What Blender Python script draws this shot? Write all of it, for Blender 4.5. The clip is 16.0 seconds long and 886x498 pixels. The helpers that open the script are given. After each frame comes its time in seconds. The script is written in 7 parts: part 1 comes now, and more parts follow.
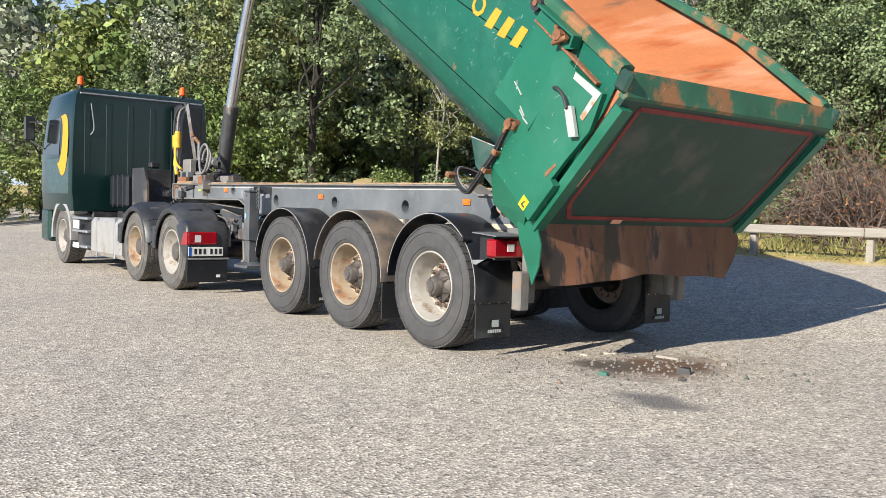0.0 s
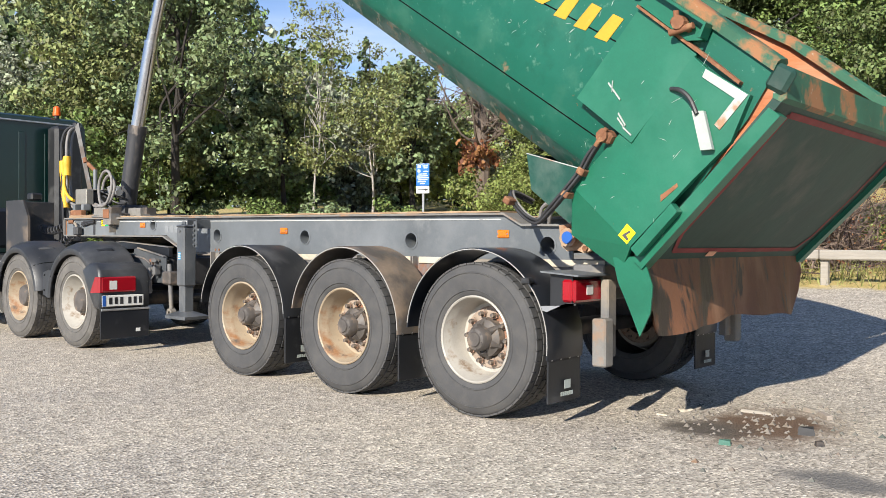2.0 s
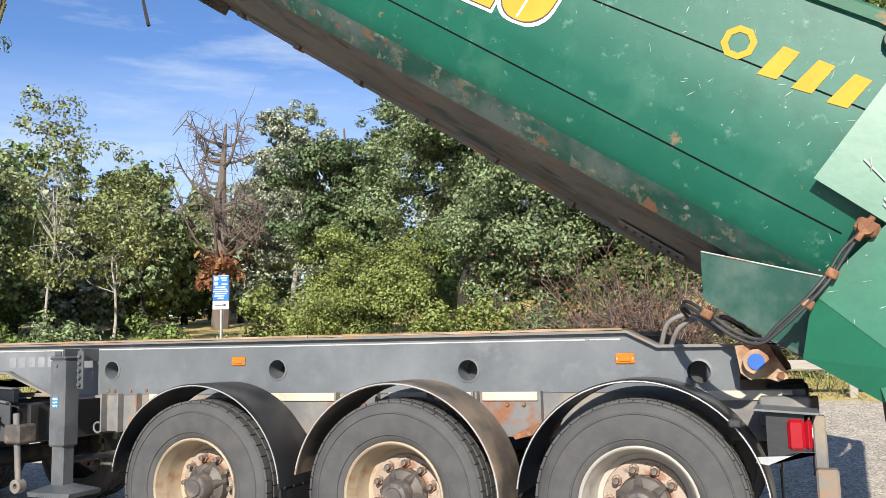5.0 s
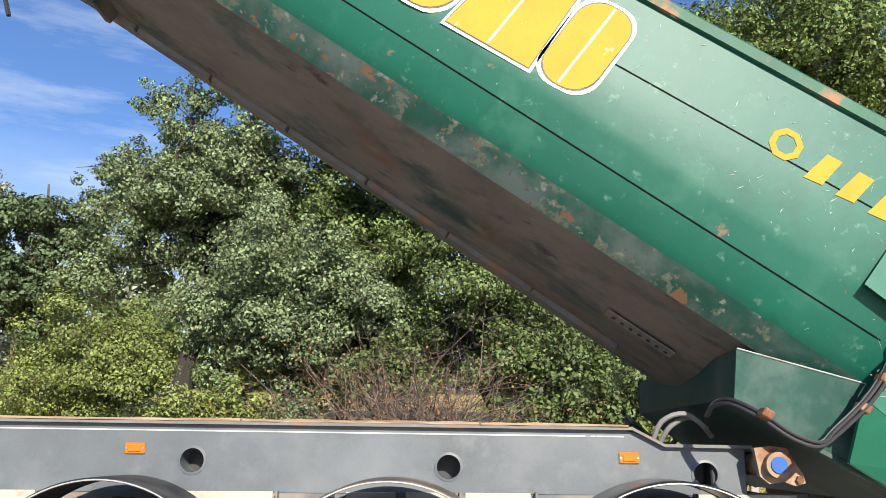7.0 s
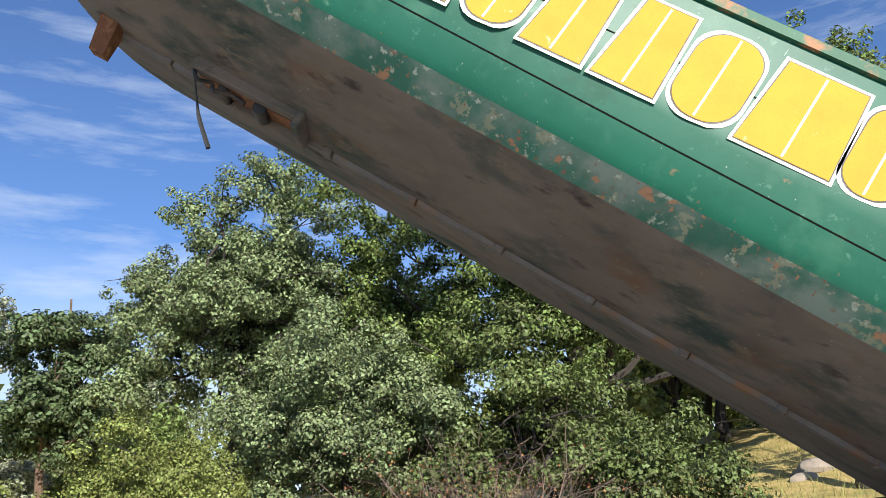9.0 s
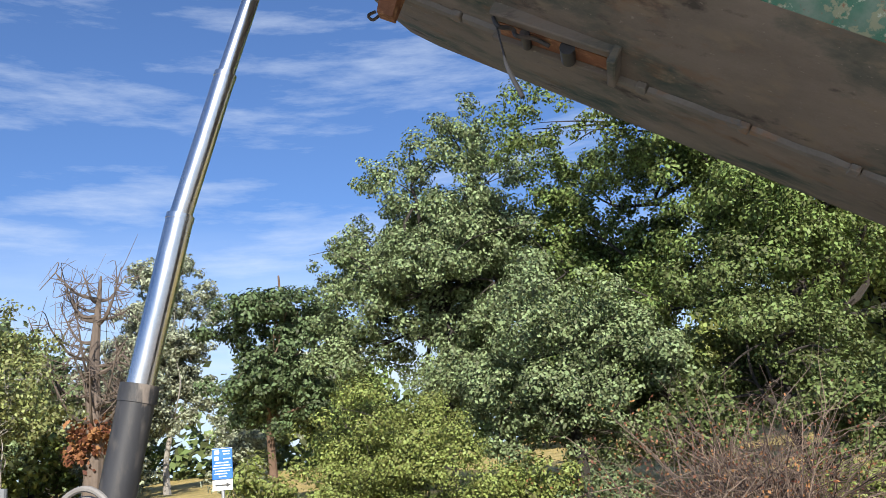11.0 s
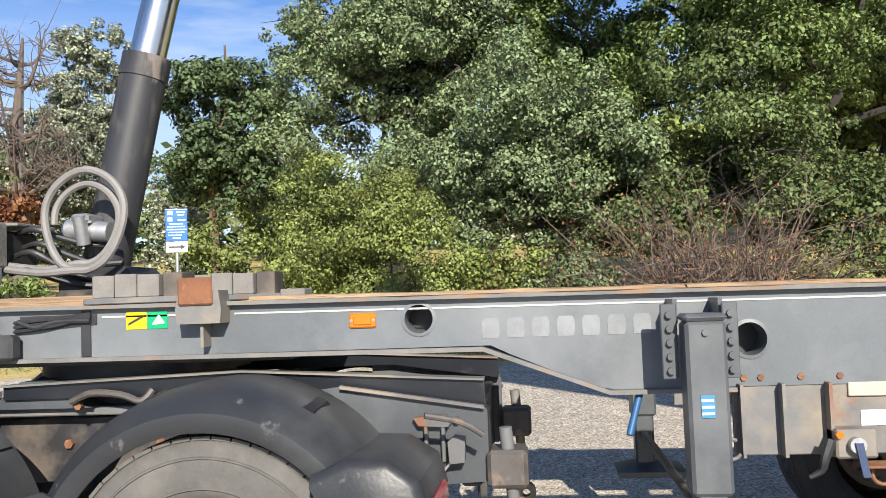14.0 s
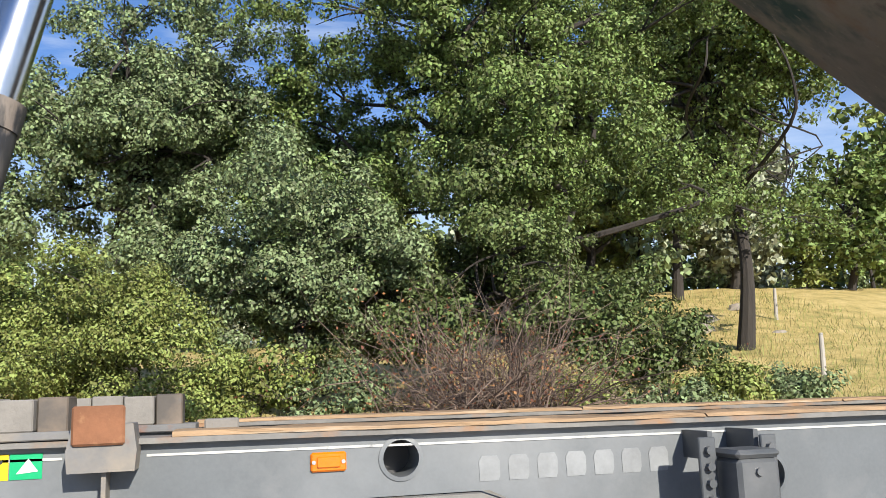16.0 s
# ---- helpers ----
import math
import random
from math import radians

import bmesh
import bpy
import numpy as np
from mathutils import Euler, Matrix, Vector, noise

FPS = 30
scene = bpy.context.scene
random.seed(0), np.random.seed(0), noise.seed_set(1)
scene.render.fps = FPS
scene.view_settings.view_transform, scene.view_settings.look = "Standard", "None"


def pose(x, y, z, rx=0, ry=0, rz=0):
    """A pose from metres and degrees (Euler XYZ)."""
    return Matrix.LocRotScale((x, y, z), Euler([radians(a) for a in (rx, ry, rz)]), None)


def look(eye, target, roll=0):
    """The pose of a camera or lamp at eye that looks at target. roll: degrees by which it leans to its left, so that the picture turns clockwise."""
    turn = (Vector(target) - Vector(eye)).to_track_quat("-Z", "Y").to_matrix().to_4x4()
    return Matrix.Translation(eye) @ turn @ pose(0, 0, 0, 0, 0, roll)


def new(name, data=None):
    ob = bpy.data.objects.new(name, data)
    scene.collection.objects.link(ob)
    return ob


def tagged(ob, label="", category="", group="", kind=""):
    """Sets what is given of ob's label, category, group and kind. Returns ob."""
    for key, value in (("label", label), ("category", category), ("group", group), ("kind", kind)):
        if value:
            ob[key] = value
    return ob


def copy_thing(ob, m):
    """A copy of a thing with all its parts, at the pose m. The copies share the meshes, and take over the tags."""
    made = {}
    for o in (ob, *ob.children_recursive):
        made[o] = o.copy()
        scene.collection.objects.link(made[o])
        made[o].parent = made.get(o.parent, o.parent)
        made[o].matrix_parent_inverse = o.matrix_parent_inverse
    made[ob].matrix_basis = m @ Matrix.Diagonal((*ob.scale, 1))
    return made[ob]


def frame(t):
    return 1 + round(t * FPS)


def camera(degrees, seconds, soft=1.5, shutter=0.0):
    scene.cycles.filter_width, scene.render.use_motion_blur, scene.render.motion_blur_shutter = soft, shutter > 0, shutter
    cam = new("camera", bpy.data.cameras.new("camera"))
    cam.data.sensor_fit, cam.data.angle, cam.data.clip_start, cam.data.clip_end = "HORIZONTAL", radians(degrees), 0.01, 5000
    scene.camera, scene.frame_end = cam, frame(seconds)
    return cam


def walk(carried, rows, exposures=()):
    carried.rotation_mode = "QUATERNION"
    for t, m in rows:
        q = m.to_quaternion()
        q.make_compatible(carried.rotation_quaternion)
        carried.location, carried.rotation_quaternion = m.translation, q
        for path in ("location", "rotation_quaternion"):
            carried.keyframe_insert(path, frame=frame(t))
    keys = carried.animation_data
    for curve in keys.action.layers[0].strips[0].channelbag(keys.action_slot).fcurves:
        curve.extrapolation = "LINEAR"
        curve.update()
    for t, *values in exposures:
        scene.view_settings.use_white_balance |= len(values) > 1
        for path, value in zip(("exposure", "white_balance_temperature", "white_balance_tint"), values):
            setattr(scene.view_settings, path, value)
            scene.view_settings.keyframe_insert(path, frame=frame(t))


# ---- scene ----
cam = camera(54.1, 16.0, soft=0.7)
PATH = [
    (0, (5.726, -4.355, 1.154), (4.155, -3.12, 1.065), 1.7),
    (0.5, (5.214, -4.405, 1.169), (3.683, -3.122, 1.083), 1.5),
    (1, (4.683, -4.473, 1.152), (3.209, -3.123, 1.079), 1.2),
    (1.5, (4.166, -4.45, 1.182), (2.76, -3.029, 1.123), 0.6),
    (2, (3.696, -4.461, 1.18), (2.368, -2.965, 1.161), 0.3),
    (2.5, (3.205, -4.485, 1.215), (1.974, -2.908, 1.234), -0.1),
    (3, (2.686, -4.482, 1.235), (1.565, -2.826, 1.297), -0.5),
    (3.5, (2.2, -4.524, 1.237), (1.179, -2.809, 1.353), -0.7),
    (3.7, (2.018, -4.52, 1.286), (1.03, -2.786, 1.412), -1.2),
    (5.8, (0.029, -4.2, 1.278), (-0.465, -2.288, 1.593), -0.8),
    (6, (-0.144, -4.195, 1.276), (-0.554, -2.266, 1.606), -0.8),
    (6.5, (-0.598, -4.102, 1.261), (-0.794, -2.148, 1.639), -0.1),
    (7, (-1.054, -4.048, 1.284), (-1.061, -2.098, 1.727), 0.4),
    (7.4, (-1.375, -4.033, 1.294), (-1.293, -2.097, 1.791), 0.9),
    (7.5, (-1.467, -4.038, 1.308), (-1.356, -2.109, 1.823), 0.9),
    (8, (-1.842, -3.931, 1.372), (-1.696, -2.021, 1.949), 0.2),
    (8.5, (-2.203, -3.872, 1.467), (-2.088, -1.974, 2.087), -1.0),
    (9, (-2.538, -3.772, 1.623), (-2.5, -1.876, 2.259), -3.0),
    (9.5, (-2.806, -3.64, 1.777), (-2.878, -1.743, 2.406), -5.3),
    (10, (-3.042, -3.589, 1.911), (-3.236, -1.696, 2.525), -7.1),
    (10.2, (-3.124, -3.605, 1.955), (-3.366, -1.716, 2.565), -7.7),
    (12.3, (-4.134, -3.407, 1.352), (-4.591, -1.493, 1.709), -2.8),
    (12.5, (-4.155, -3.386, 1.349), (-4.606, -1.462, 1.661), -2.5),
    (13, (-4.208, -3.24, 1.345), (-4.62, -1.294, 1.552), -2.1),
    (13.5, (-4.287, -2.985, 1.404), (-4.621, -1.017, 1.535), -1.9),
    (14, (-4.446, -2.776, 1.408), (-4.66, -0.79, 1.521), -2.1),
    (14.5, (-4.697, -2.575, 1.424), (-4.757, -0.58, 1.565), -2.7),
    (15, (-4.916, -2.381, 1.37), (-4.814, -0.397, 1.599), -3.3),
    (15.5, (-5.191, -2.239, 1.42), (-4.893, -0.282, 1.703), -3.3),
    (16, (-5.354, -2.12, 1.525), (-4.908, -0.198, 1.848), -2.1),
]
walk(cam, [(t, look(eye, target, roll)) for t, eye, target, roll in PATH])

# ---- light ----
SUN_TO = Vector((0.25, -1.0, 0.53)).normalized()
world = bpy.data.worlds.new("sky")
scene.world = world
world.use_nodes = True
wn, wl = world.node_tree.nodes, world.node_tree.links
wn.clear()
w_out, w_bg, w_sky = wn.new("ShaderNodeOutputWorld"), wn.new("ShaderNodeBackground"), wn.new("ShaderNodeTexSky")
w_sky.sky_type, w_sky.sun_disc = "NISHITA", False
w_sky.sun_elevation = math.asin(SUN_TO.z)
w_sky.sun_rotation = math.atan2(SUN_TO.x, SUN_TO.y)
w_sky.air_density, w_sky.dust_density, w_sky.ozone_density = 1.0, 0.15, 4.0
w_bg.inputs["Strength"].default_value = 0.093
w_co, w_map, w_noise, w_ramp, w_mix = (wn.new("ShaderNodeTexCoord"), wn.new("ShaderNodeMapping"), wn.new("ShaderNodeTexNoise"),
                                       wn.new("ShaderNodeValToRGB"), wn.new("ShaderNodeMixRGB"))
w_map.inputs["Scale"].default_value = (2.2, 2.2, 13.0)
w_map.inputs["Rotation"].default_value = (0.0, 0.10, 0.0)
w_noise.inputs["Scale"].default_value, w_noise.inputs["Detail"].default_value, w_noise.inputs["Roughness"].default_value = 1.5, 7.0, 0.62
w_ramp.color_ramp.elements[0].position, w_ramp.color_ramp.elements[1].position = 0.50, 0.80
w_ramp.color_ramp.elements[1].color = (0.75, 0.75, 0.75, 1)
w_mix.inputs["Color2"].default_value = (5.6, 6.3, 7.4, 1)
wl.new(w_co.outputs["Generated"], w_map.inputs["Vector"])
wl.new(w_map.outputs["Vector"], w_noise.inputs["Vector"])
wl.new(w_noise.outputs["Fac"], w_ramp.inputs["Fac"])
wl.new(w_ramp.outputs["Color"], w_mix.inputs["Fac"])
w_tint = wn.new("ShaderNodeMixRGB")
w_tint.blend_type, w_tint.inputs["Fac"].default_value, w_tint.inputs["Color2"].default_value = "MULTIPLY", 1.0, (0.79, 0.90, 1.11, 1)
wl.new(w_sky.outputs["Color"], w_tint.inputs["Color1"])
wl.new(w_tint.outputs["Color"], w_mix.inputs["Color1"])
# pale cloud bank low over the horizon
w_sep, w_low, w_soft, w_band, w_bank = (wn.new("ShaderNodeSeparateXYZ"), wn.new("ShaderNodeMapRange"), wn.new("ShaderNodeTexNoise"), wn.new("ShaderNodeMath"), wn.new("ShaderNodeMixRGB"))
w_soft.inputs["Scale"].default_value, w_soft.inputs["Detail"].default_value = 2.6, 6.0
w_low.inputs["From Min"].default_value, w_low.inputs["From Max"].default_value = 0.33, 0.13
w_low.inputs["To Max"].default_value = 1.5
w_bank.inputs["Color2"].default_value = (5.6, 6.6, 8.0, 1)
w_band.operation, w_band.use_clamp = "MULTIPLY", True
wl.new(w_co.outputs["Generated"], w_sep.inputs["Vector"])
wl.new(w_sep.outputs["Z"], w_low.inputs["Value"])
wl.new(w_map.outputs["Vector"], w_soft.inputs["Vector"])
wl.new(w_low.outputs["Result"], w_band.inputs[0]), wl.new(w_soft.outputs["Fac"], w_band.inputs[1])
wl.new(w_band.outputs[0], w_bank.inputs["Fac"])
wl.new(w_mix.outputs["Color"], w_bank.inputs["Color1"])
wl.new(w_bank.outputs["Color"], w_bg.inputs["Color"])
wl.new(w_bg.outputs["Background"], w_out.inputs["Surface"])
sun = new("sun", bpy.data.lights.new("sun", "SUN"))
sun.data.energy, sun.data.angle, sun.data.color = 5.1, radians(0.53), (1.0, 0.93, 0.82)
sun.matrix_world = look(SUN_TO * 40, (0, 0, 0))
scene.view_settings.exposure = 0.65

# ---- materials ----
def mat(name, col, rough=0.6, metal=0.0, spots=(), bump=0.0, bump_scale=60.0, var=0.15, var_scale=3.0, grain=0.06, grain_scale=80.0,
        translucent=0.0, island=0.0, random_object=0.0, spec=0.5, coat=0.0, emit=0.0, stretch=(1, 1, 1), coords="Object"):
    """Base colour with soft large variation and fine grain; spots: (colour, scale, low, high, roughness) layers of wear, rust or dirt."""
    m = bpy.data.materials.new(name)
    m.use_nodes = True
    n, l = m.node_tree.nodes, m.node_tree.links
    p = n["Principled BSDF"]
    co, mp = n.new("ShaderNodeTexCoord"), n.new("ShaderNodeMapping")
    mp.inputs["Scale"].default_value = stretch
    l.new(co.outputs[coords], mp.inputs["Vector"])

    def tex(scale, detail=6.0, rough_=0.6):
        t = n.new("ShaderNodeTexNoise")
        t.inputs["Scale"].default_value, t.inputs["Detail"].default_value, t.inputs["Roughness"].default_value = scale, detail, rough_
        l.new(mp.outputs["Vector"], t.inputs["Vector"])
        return t.outputs["Fac"]

    def scaled(value, low, high):
        r = n.new("ShaderNodeMapRange")
        r.inputs["From Min"].default_value, r.inputs["From Max"].default_value = 0.25, 0.75
        r.inputs["To Min"].default_value, r.inputs["To Max"].default_value = low, high
        l.new(value, r.inputs["Value"])
        return r.outputs["Result"]

    def times(a, b):
        x = n.new("ShaderNodeMath")
        x.operation = "MULTIPLY"
        l.new(a, x.inputs[0]), l.new(b, x.inputs[1])
        return x.outputs[0]

    value = times(scaled(tex(var_scale), 1 - var, 1 + var), scaled(tex(grain_scale, 3.0), 1 - grain, 1 + grain))
    if island:
        g = n.new("ShaderNodeNewGeometry")
        value = times(value, scaled(g.outputs["Random Per Island"], 1 - island, 1 + island))
    if random_object:
        g = n.new("ShaderNodeObjectInfo")
        value = times(value, scaled(g.outputs["Random"], 1 - random_object, 1 + random_object))
    hsv = n.new("ShaderNodeHueSaturation")
    hsv.inputs["Color"].default_value = (*col, 1)
    l.new(value, hsv.inputs["Value"])
    colour, roughness = hsv.outputs["Color"], None
    if island:
        g2 = n.new("ShaderNodeNewGeometry")
        l.new(scaled(g2.outputs["Random Per Island"], 0.485, 0.515), hsv.inputs["Hue"])
    for sc, scale, low, high, *rest in spots:
        r = n.new("ShaderNodeMapRange")
        r.inputs["From Min"].default_value, r.inputs["From Max"].default_value = low, high
        l.new(tex(scale, 8.0, 0.62), r.inputs["Value"])
        mx = n.new("ShaderNodeMixRGB")
        l.new(r.outputs["Result"], mx.inputs["Fac"]), l.new(colour, mx.inputs["Color1"])
        mx.inputs["Color2"].default_value = (*sc, 1)
        colour = mx.outputs["Color"]
        if rest:
            rm = n.new("ShaderNodeMapRange")
            rm.inputs["To Min"].default_value, rm.inputs["To Max"].default_value = rough, rest[0]
            l.new(r.outputs["Result"], rm.inputs["Value"])
            roughness = rm.outputs["Result"]
    l.new(colour, p.inputs["Base Color"])
    p.inputs["Roughness"].default_value, p.inputs["Metallic"].default_value = rough, metal
    p.inputs["Specular IOR Level"].default_value, p.inputs["Coat Weight"].default_value = spec, coat
    p.inputs["Coat Roughness"].default_value = 0.15
    if roughness is not None:
        l.new(roughness, p.inputs["Roughness"])
    else:
        l.new(scaled(tex(var_scale * 4), max(0.02, rough - 0.08), min(1, rough + 0.08)), p.inputs["Roughness"])
    if bump:
        b = n.new("ShaderNodeBump")
        b.inputs["Strength"].default_value, b.inputs["Distance"].default_value = 1.0, bump
        l.new(tex(bump_scale), b.inputs["Height"]), l.new(b.outputs["Normal"], p.inputs["Normal"])
    if emit:
        p.inputs["Emission Color"].default_value, p.inputs["Emission Strength"].default_value = (*col, 1), emit
    if translucent:
        t, mix = n.new("ShaderNodeBsdfTranslucent"), n.new("ShaderNodeMixShader")
        l.new(colour, t.inputs["Color"])
        mix.inputs["Fac"].default_value = translucent
        l.new(p.outputs["BSDF"], mix.inputs[1]), l.new(t.outputs["BSDF"], mix.inputs[2])
        l.new(mix.outputs["Shader"], n["Material Output"].inputs["Surface"])
    return m


RUST, MUD = (0.24, 0.085, 0.03), (0.19, 0.145, 0.105)
M = {}
M["green"] = mat("green paint, scratched", (0.002, 0.092, 0.057), 0.48, var=0.2, var_scale=1.1, grain=0.05, bump=0.0015, bump_scale=7, spec=0.44,
                 spots=(((0.012, 0.113, 0.076), 0.9, 0.45, 0.78, 0.55), ((0.030, 0.135, 0.088), 3.4, 0.54, 0.76, 0.6), ((0.002, 0.055, 0.032), 2.3, 0.56, 0.78, 0.5), ((0.17, 0.13, 0.075), 5.5, 0.67, 0.71, 0.8),
                        ((0.09, 0.21, 0.15), 13.0, 0.62, 0.73, 0.7), ((0.19, 0.10, 0.05), 19.0, 0.70, 0.74, 0.8), ((0.40, 0.50, 0.45), 34.0, 0.70, 0.735, 0.6)))
M["green_plain"] = mat("green paint, newer", (0.008, 0.118, 0.066), 0.4, var=0.2, var_scale=1.8, bump=0.002, bump_scale=5,
                       spots=(((0.04, 0.18, 0.115), 1.4, 0.48, 0.8, 0.6), (RUST, 6.0, 0.70, 0.74, 0.85), ((0.5, 0.6, 0.55), 26.0, 0.74, 0.77, 0.6)))
M["green_dirty"] = mat("green paint under mud", (0.006, 0.062, 0.043), 0.6, var=0.3, var_scale=2.0,
                       spots=(((0.078, 0.112, 0.102), 2.6, 0.43, 0.62, 0.9), ((0.10, 0.118, 0.085), 7.5, 0.575, 0.60, 0.85), ((0.16, 0.088, 0.05), 6.0, 0.61, 0.63, 0.9), ((0.16, 0.20, 0.175), 15, 0.61, 0.65, 0.8), ((0.10, 0.06, 0.04), 28, 0.62, 0.66, 0.9)))
M["belly"] = mat("mud-caked steel underside", (0.178, 0.157, 0.135), 0.9, var=0.3, var_scale=1.6, bump=0.004, bump_scale=14,
                 stretch=(0.45, 1.5, 1.5),
                 spots=(((0.03, 0.062, 0.055), 1.3, 0.50, 0.66, 0.75), ((0.18, 0.112, 0.07), 1.9, 0.56, 0.72, 0.9), ((0.20, 0.172, 0.135), 4.5, 0.54, 0.68, 0.95), ((0.055, 0.05, 0.045), 3.1, 0.60, 0.70, 0.9), ((0.26, 0.235, 0.20), 24, 0.64, 0.69, 0.95)))
# the tub's green darkened to carry shade, with mud and pale flecks over it
M["green_shade"] = mat("dirty green paint, darkened for shade", (0.010, 0.046, 0.034), 0.58, var=0.25, var_scale=1.6, bump=0.012, bump_scale=1.6,
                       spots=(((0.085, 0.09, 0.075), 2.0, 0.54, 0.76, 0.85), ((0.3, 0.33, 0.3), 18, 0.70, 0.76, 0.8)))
# base green darkened for shade; pale patches are dust plus painted grey reflections
M["cheek"] = mat("dusty green cheek paint, darkened for shade", (0.010, 0.068, 0.05), 0.5, var=0.25, var_scale=2.2, spots=(((0.10, 0.145, 0.125), 2.4, 0.42, 0.66, 0.7), ((0.25, 0.30, 0.27), 26, 0.70, 0.75, 0.8)))
M["rusty_inside"] = mat("worn rusty steel", (0.36, 0.125, 0.045), 0.7, var=0.25, var_scale=1.2, bump=0.003, bump_scale=6, grain=0.12, stretch=(0.3, 2.2, 2.2),
                        spots=(((0.47, 0.25, 0.15), 1.4, 0.5, 0.66, 0.6), ((0.30, 0.075, 0.018), 2.4, 0.53, 0.66, 0.8), ((0.15, 0.075, 0.04), 3.4, 0.60, 0.72, 0.9)))
M["rust"] = mat("rust", (0.19, 0.082, 0.04), 0.85, var=0.3, var_scale=8, bump=0.002, spots=(((0.36, 0.2, 0.1), 14, 0.5, 0.7, 0.9),))
M["rim_edge"] = mat("green rim edge with rust", (0.03, 0.12, 0.07), 0.6, var=0.3, var_scale=3,
                    spots=(((0.30, 0.14, 0.06), 3.5, 0.54, 0.62, 0.9), ((0.45, 0.5, 0.42), 14, 0.66, 0.72, 0.7)))
M["chassis"] = mat("grey chassis paint", (0.118, 0.130, 0.139), 0.42, var=0.22, var_scale=1.6, bump=0.001, bump_scale=10,
                   spots=(((0.21, 0.222, 0.23), 1.2, 0.46, 0.72, 0.6), ((0.15, 0.16, 0.167), 7.0, 0.56, 0.70, 0.6), ((0.24, 0.16, 0.10), 5.5, 0.70, 0.76, 0.9), ((0.5, 0.5, 0.5), 45, 0.735, 0.76, 0.8)))
M["chassis_dirt"] = mat("grey paint, dusty and rusty", (0.14, 0.14, 0.14), 0.7, var=0.25, var_scale=3,
                        spots=(((0.30, 0.25, 0.185), 2.2, 0.46, 0.68, 0.95), (RUST, 3.2, 0.58, 0.70, 0.9)))
M["cream"] = mat("cream paint, dusty", (0.50, 0.44, 0.34), 0.7, var=0.15, var_scale=5, spots=(((0.30, 0.15, 0.07), 4, 0.58, 0.7, 0.9),))
M["flange"] = mat("rusty flange edge", (0.17, 0.165, 0.155), 0.8, var=0.25, var_scale=5, spots=(((0.27, 0.16, 0.09), 4, 0.52, 0.66, 0.9),))
M["wood"] = mat("weathered wood strip", (0.32, 0.215, 0.125), 0.85, var=0.3, var_scale=4, bump=0.004, bump_scale=20, stretch=(0.6, 8, 12),
                spots=(((0.13, 0.08, 0.05), 3.0, 0.55, 0.7, 0.9), ((0.42, 0.34, 0.25), 5, 0.55, 0.7, 0.9)))
M["white_line"] = mat("white line", (0.46, 0.46, 0.44), 0.6, spots=(((0.2, 0.21, 0.22), 14, 0.62, 0.68, 0.6),))
M["black"] = mat("black plastic", (0.014, 0.015, 0.017), 0.5, var=0.3, var_scale=3, spots=(((0.10, 0.10, 0.10), 2.2, 0.5, 0.75, 0.75),), bump=0.001, bump_scale=40)
M["black_gloss"] = mat("new black plastic", (0.014, 0.016, 0.02), 0.28, var=0.2, var_scale=3, spots=(((0.05, 0.05, 0.055), 4, 0.6, 0.8, 0.5),))
M["black_dusty"] = mat("dusty black plastic", (0.075, 0.065, 0.056), 0.6, var=0.25, var_scale=3,
                       spots=(((0.27, 0.20, 0.14), 1.8, 0.42, 0.62, 0.9), ((0.12, 0.12, 0.12), 9, 0.55, 0.72, 0.8)))
M["rubber"] = mat("tyre rubber", (0.058, 0.058, 0.059), 0.75, var=0.2, var_scale=4, spots=(((0.085, 0.082, 0.078), 9.0, 0.46, 0.75, 0.9),), bump=0.0015, bump_scale=50)
M["rim"] = mat("cream wheel rim, rusty", (0.33, 0.265, 0.185), 0.55, var=0.25, var_scale=3, spots=(((0.27, 0.13, 0.055), 4, 0.56, 0.68, 0.9), ((0.10, 0.085, 0.07), 6, 0.6, 0.72, 0.9)))
M["rim_silver"] = mat("silver wheel rim", (0.36, 0.34, 0.30), 0.45, var=0.2, var_scale=3, spots=(((0.2, 0.14, 0.09), 5, 0.60, 0.7, 0.9),))
M["hub"] = mat("greasy hub steel", (0.085, 0.075, 0.068), 0.55, var=0.3, var_scale=12, spots=(((0.20, 0.15, 0.11), 9, 0.55, 0.66, 0.9),))
M["disc"] = mat("pale wheel disc, greasy and rusty", (0.31, 0.245, 0.195), 0.7, var=0.3, var_scale=6, spots=(((0.22, 0.10, 0.055), 9, 0.52, 0.62, 0.9), ((0.07, 0.06, 0.055), 13, 0.56, 0.64, 0.8)))
M["steel"] = mat("bare steel", (0.45, 0.45, 0.46), 0.35, 0.9, var=0.15)
M["chrome"] = mat("hard chrome piston", (0.55, 0.56, 0.58), 0.22, 1.0, var=0.12, var_scale=2, stretch=(1, 1, 0.2))
M["barrel"] = mat("black cylinder barrel, scuffed", (0.032, 0.033, 0.037), 0.5, var=0.3, var_scale=3, stretch=(3, 3, 0.9),
                  spots=(((0.2, 0.17, 0.145), 1.5, 0.55, 0.61, 0.7), ((0.075, 0.07, 0.066), 5.0, 0.5, 0.68, 0.8)))
M["dark_metal"] = mat("dark oily steel", (0.03, 0.03, 0.032), 0.5, var=0.3, var_scale=6, spots=(((0.14, 0.11, 0.085), 3, 0.52, 0.7, 0.9),))
M["cab"] = mat("dark green cab paint", (0.002, 0.018, 0.016), 0.3, var=0.15, coat=0.25, spots=(((0.012, 0.03, 0.028), 3, 0.58, 0.8, 0.5),))
M["cab_side"] = mat("green cab side paint", (0.003, 0.034, 0.027), 0.3, var=0.15, coat=0.25)
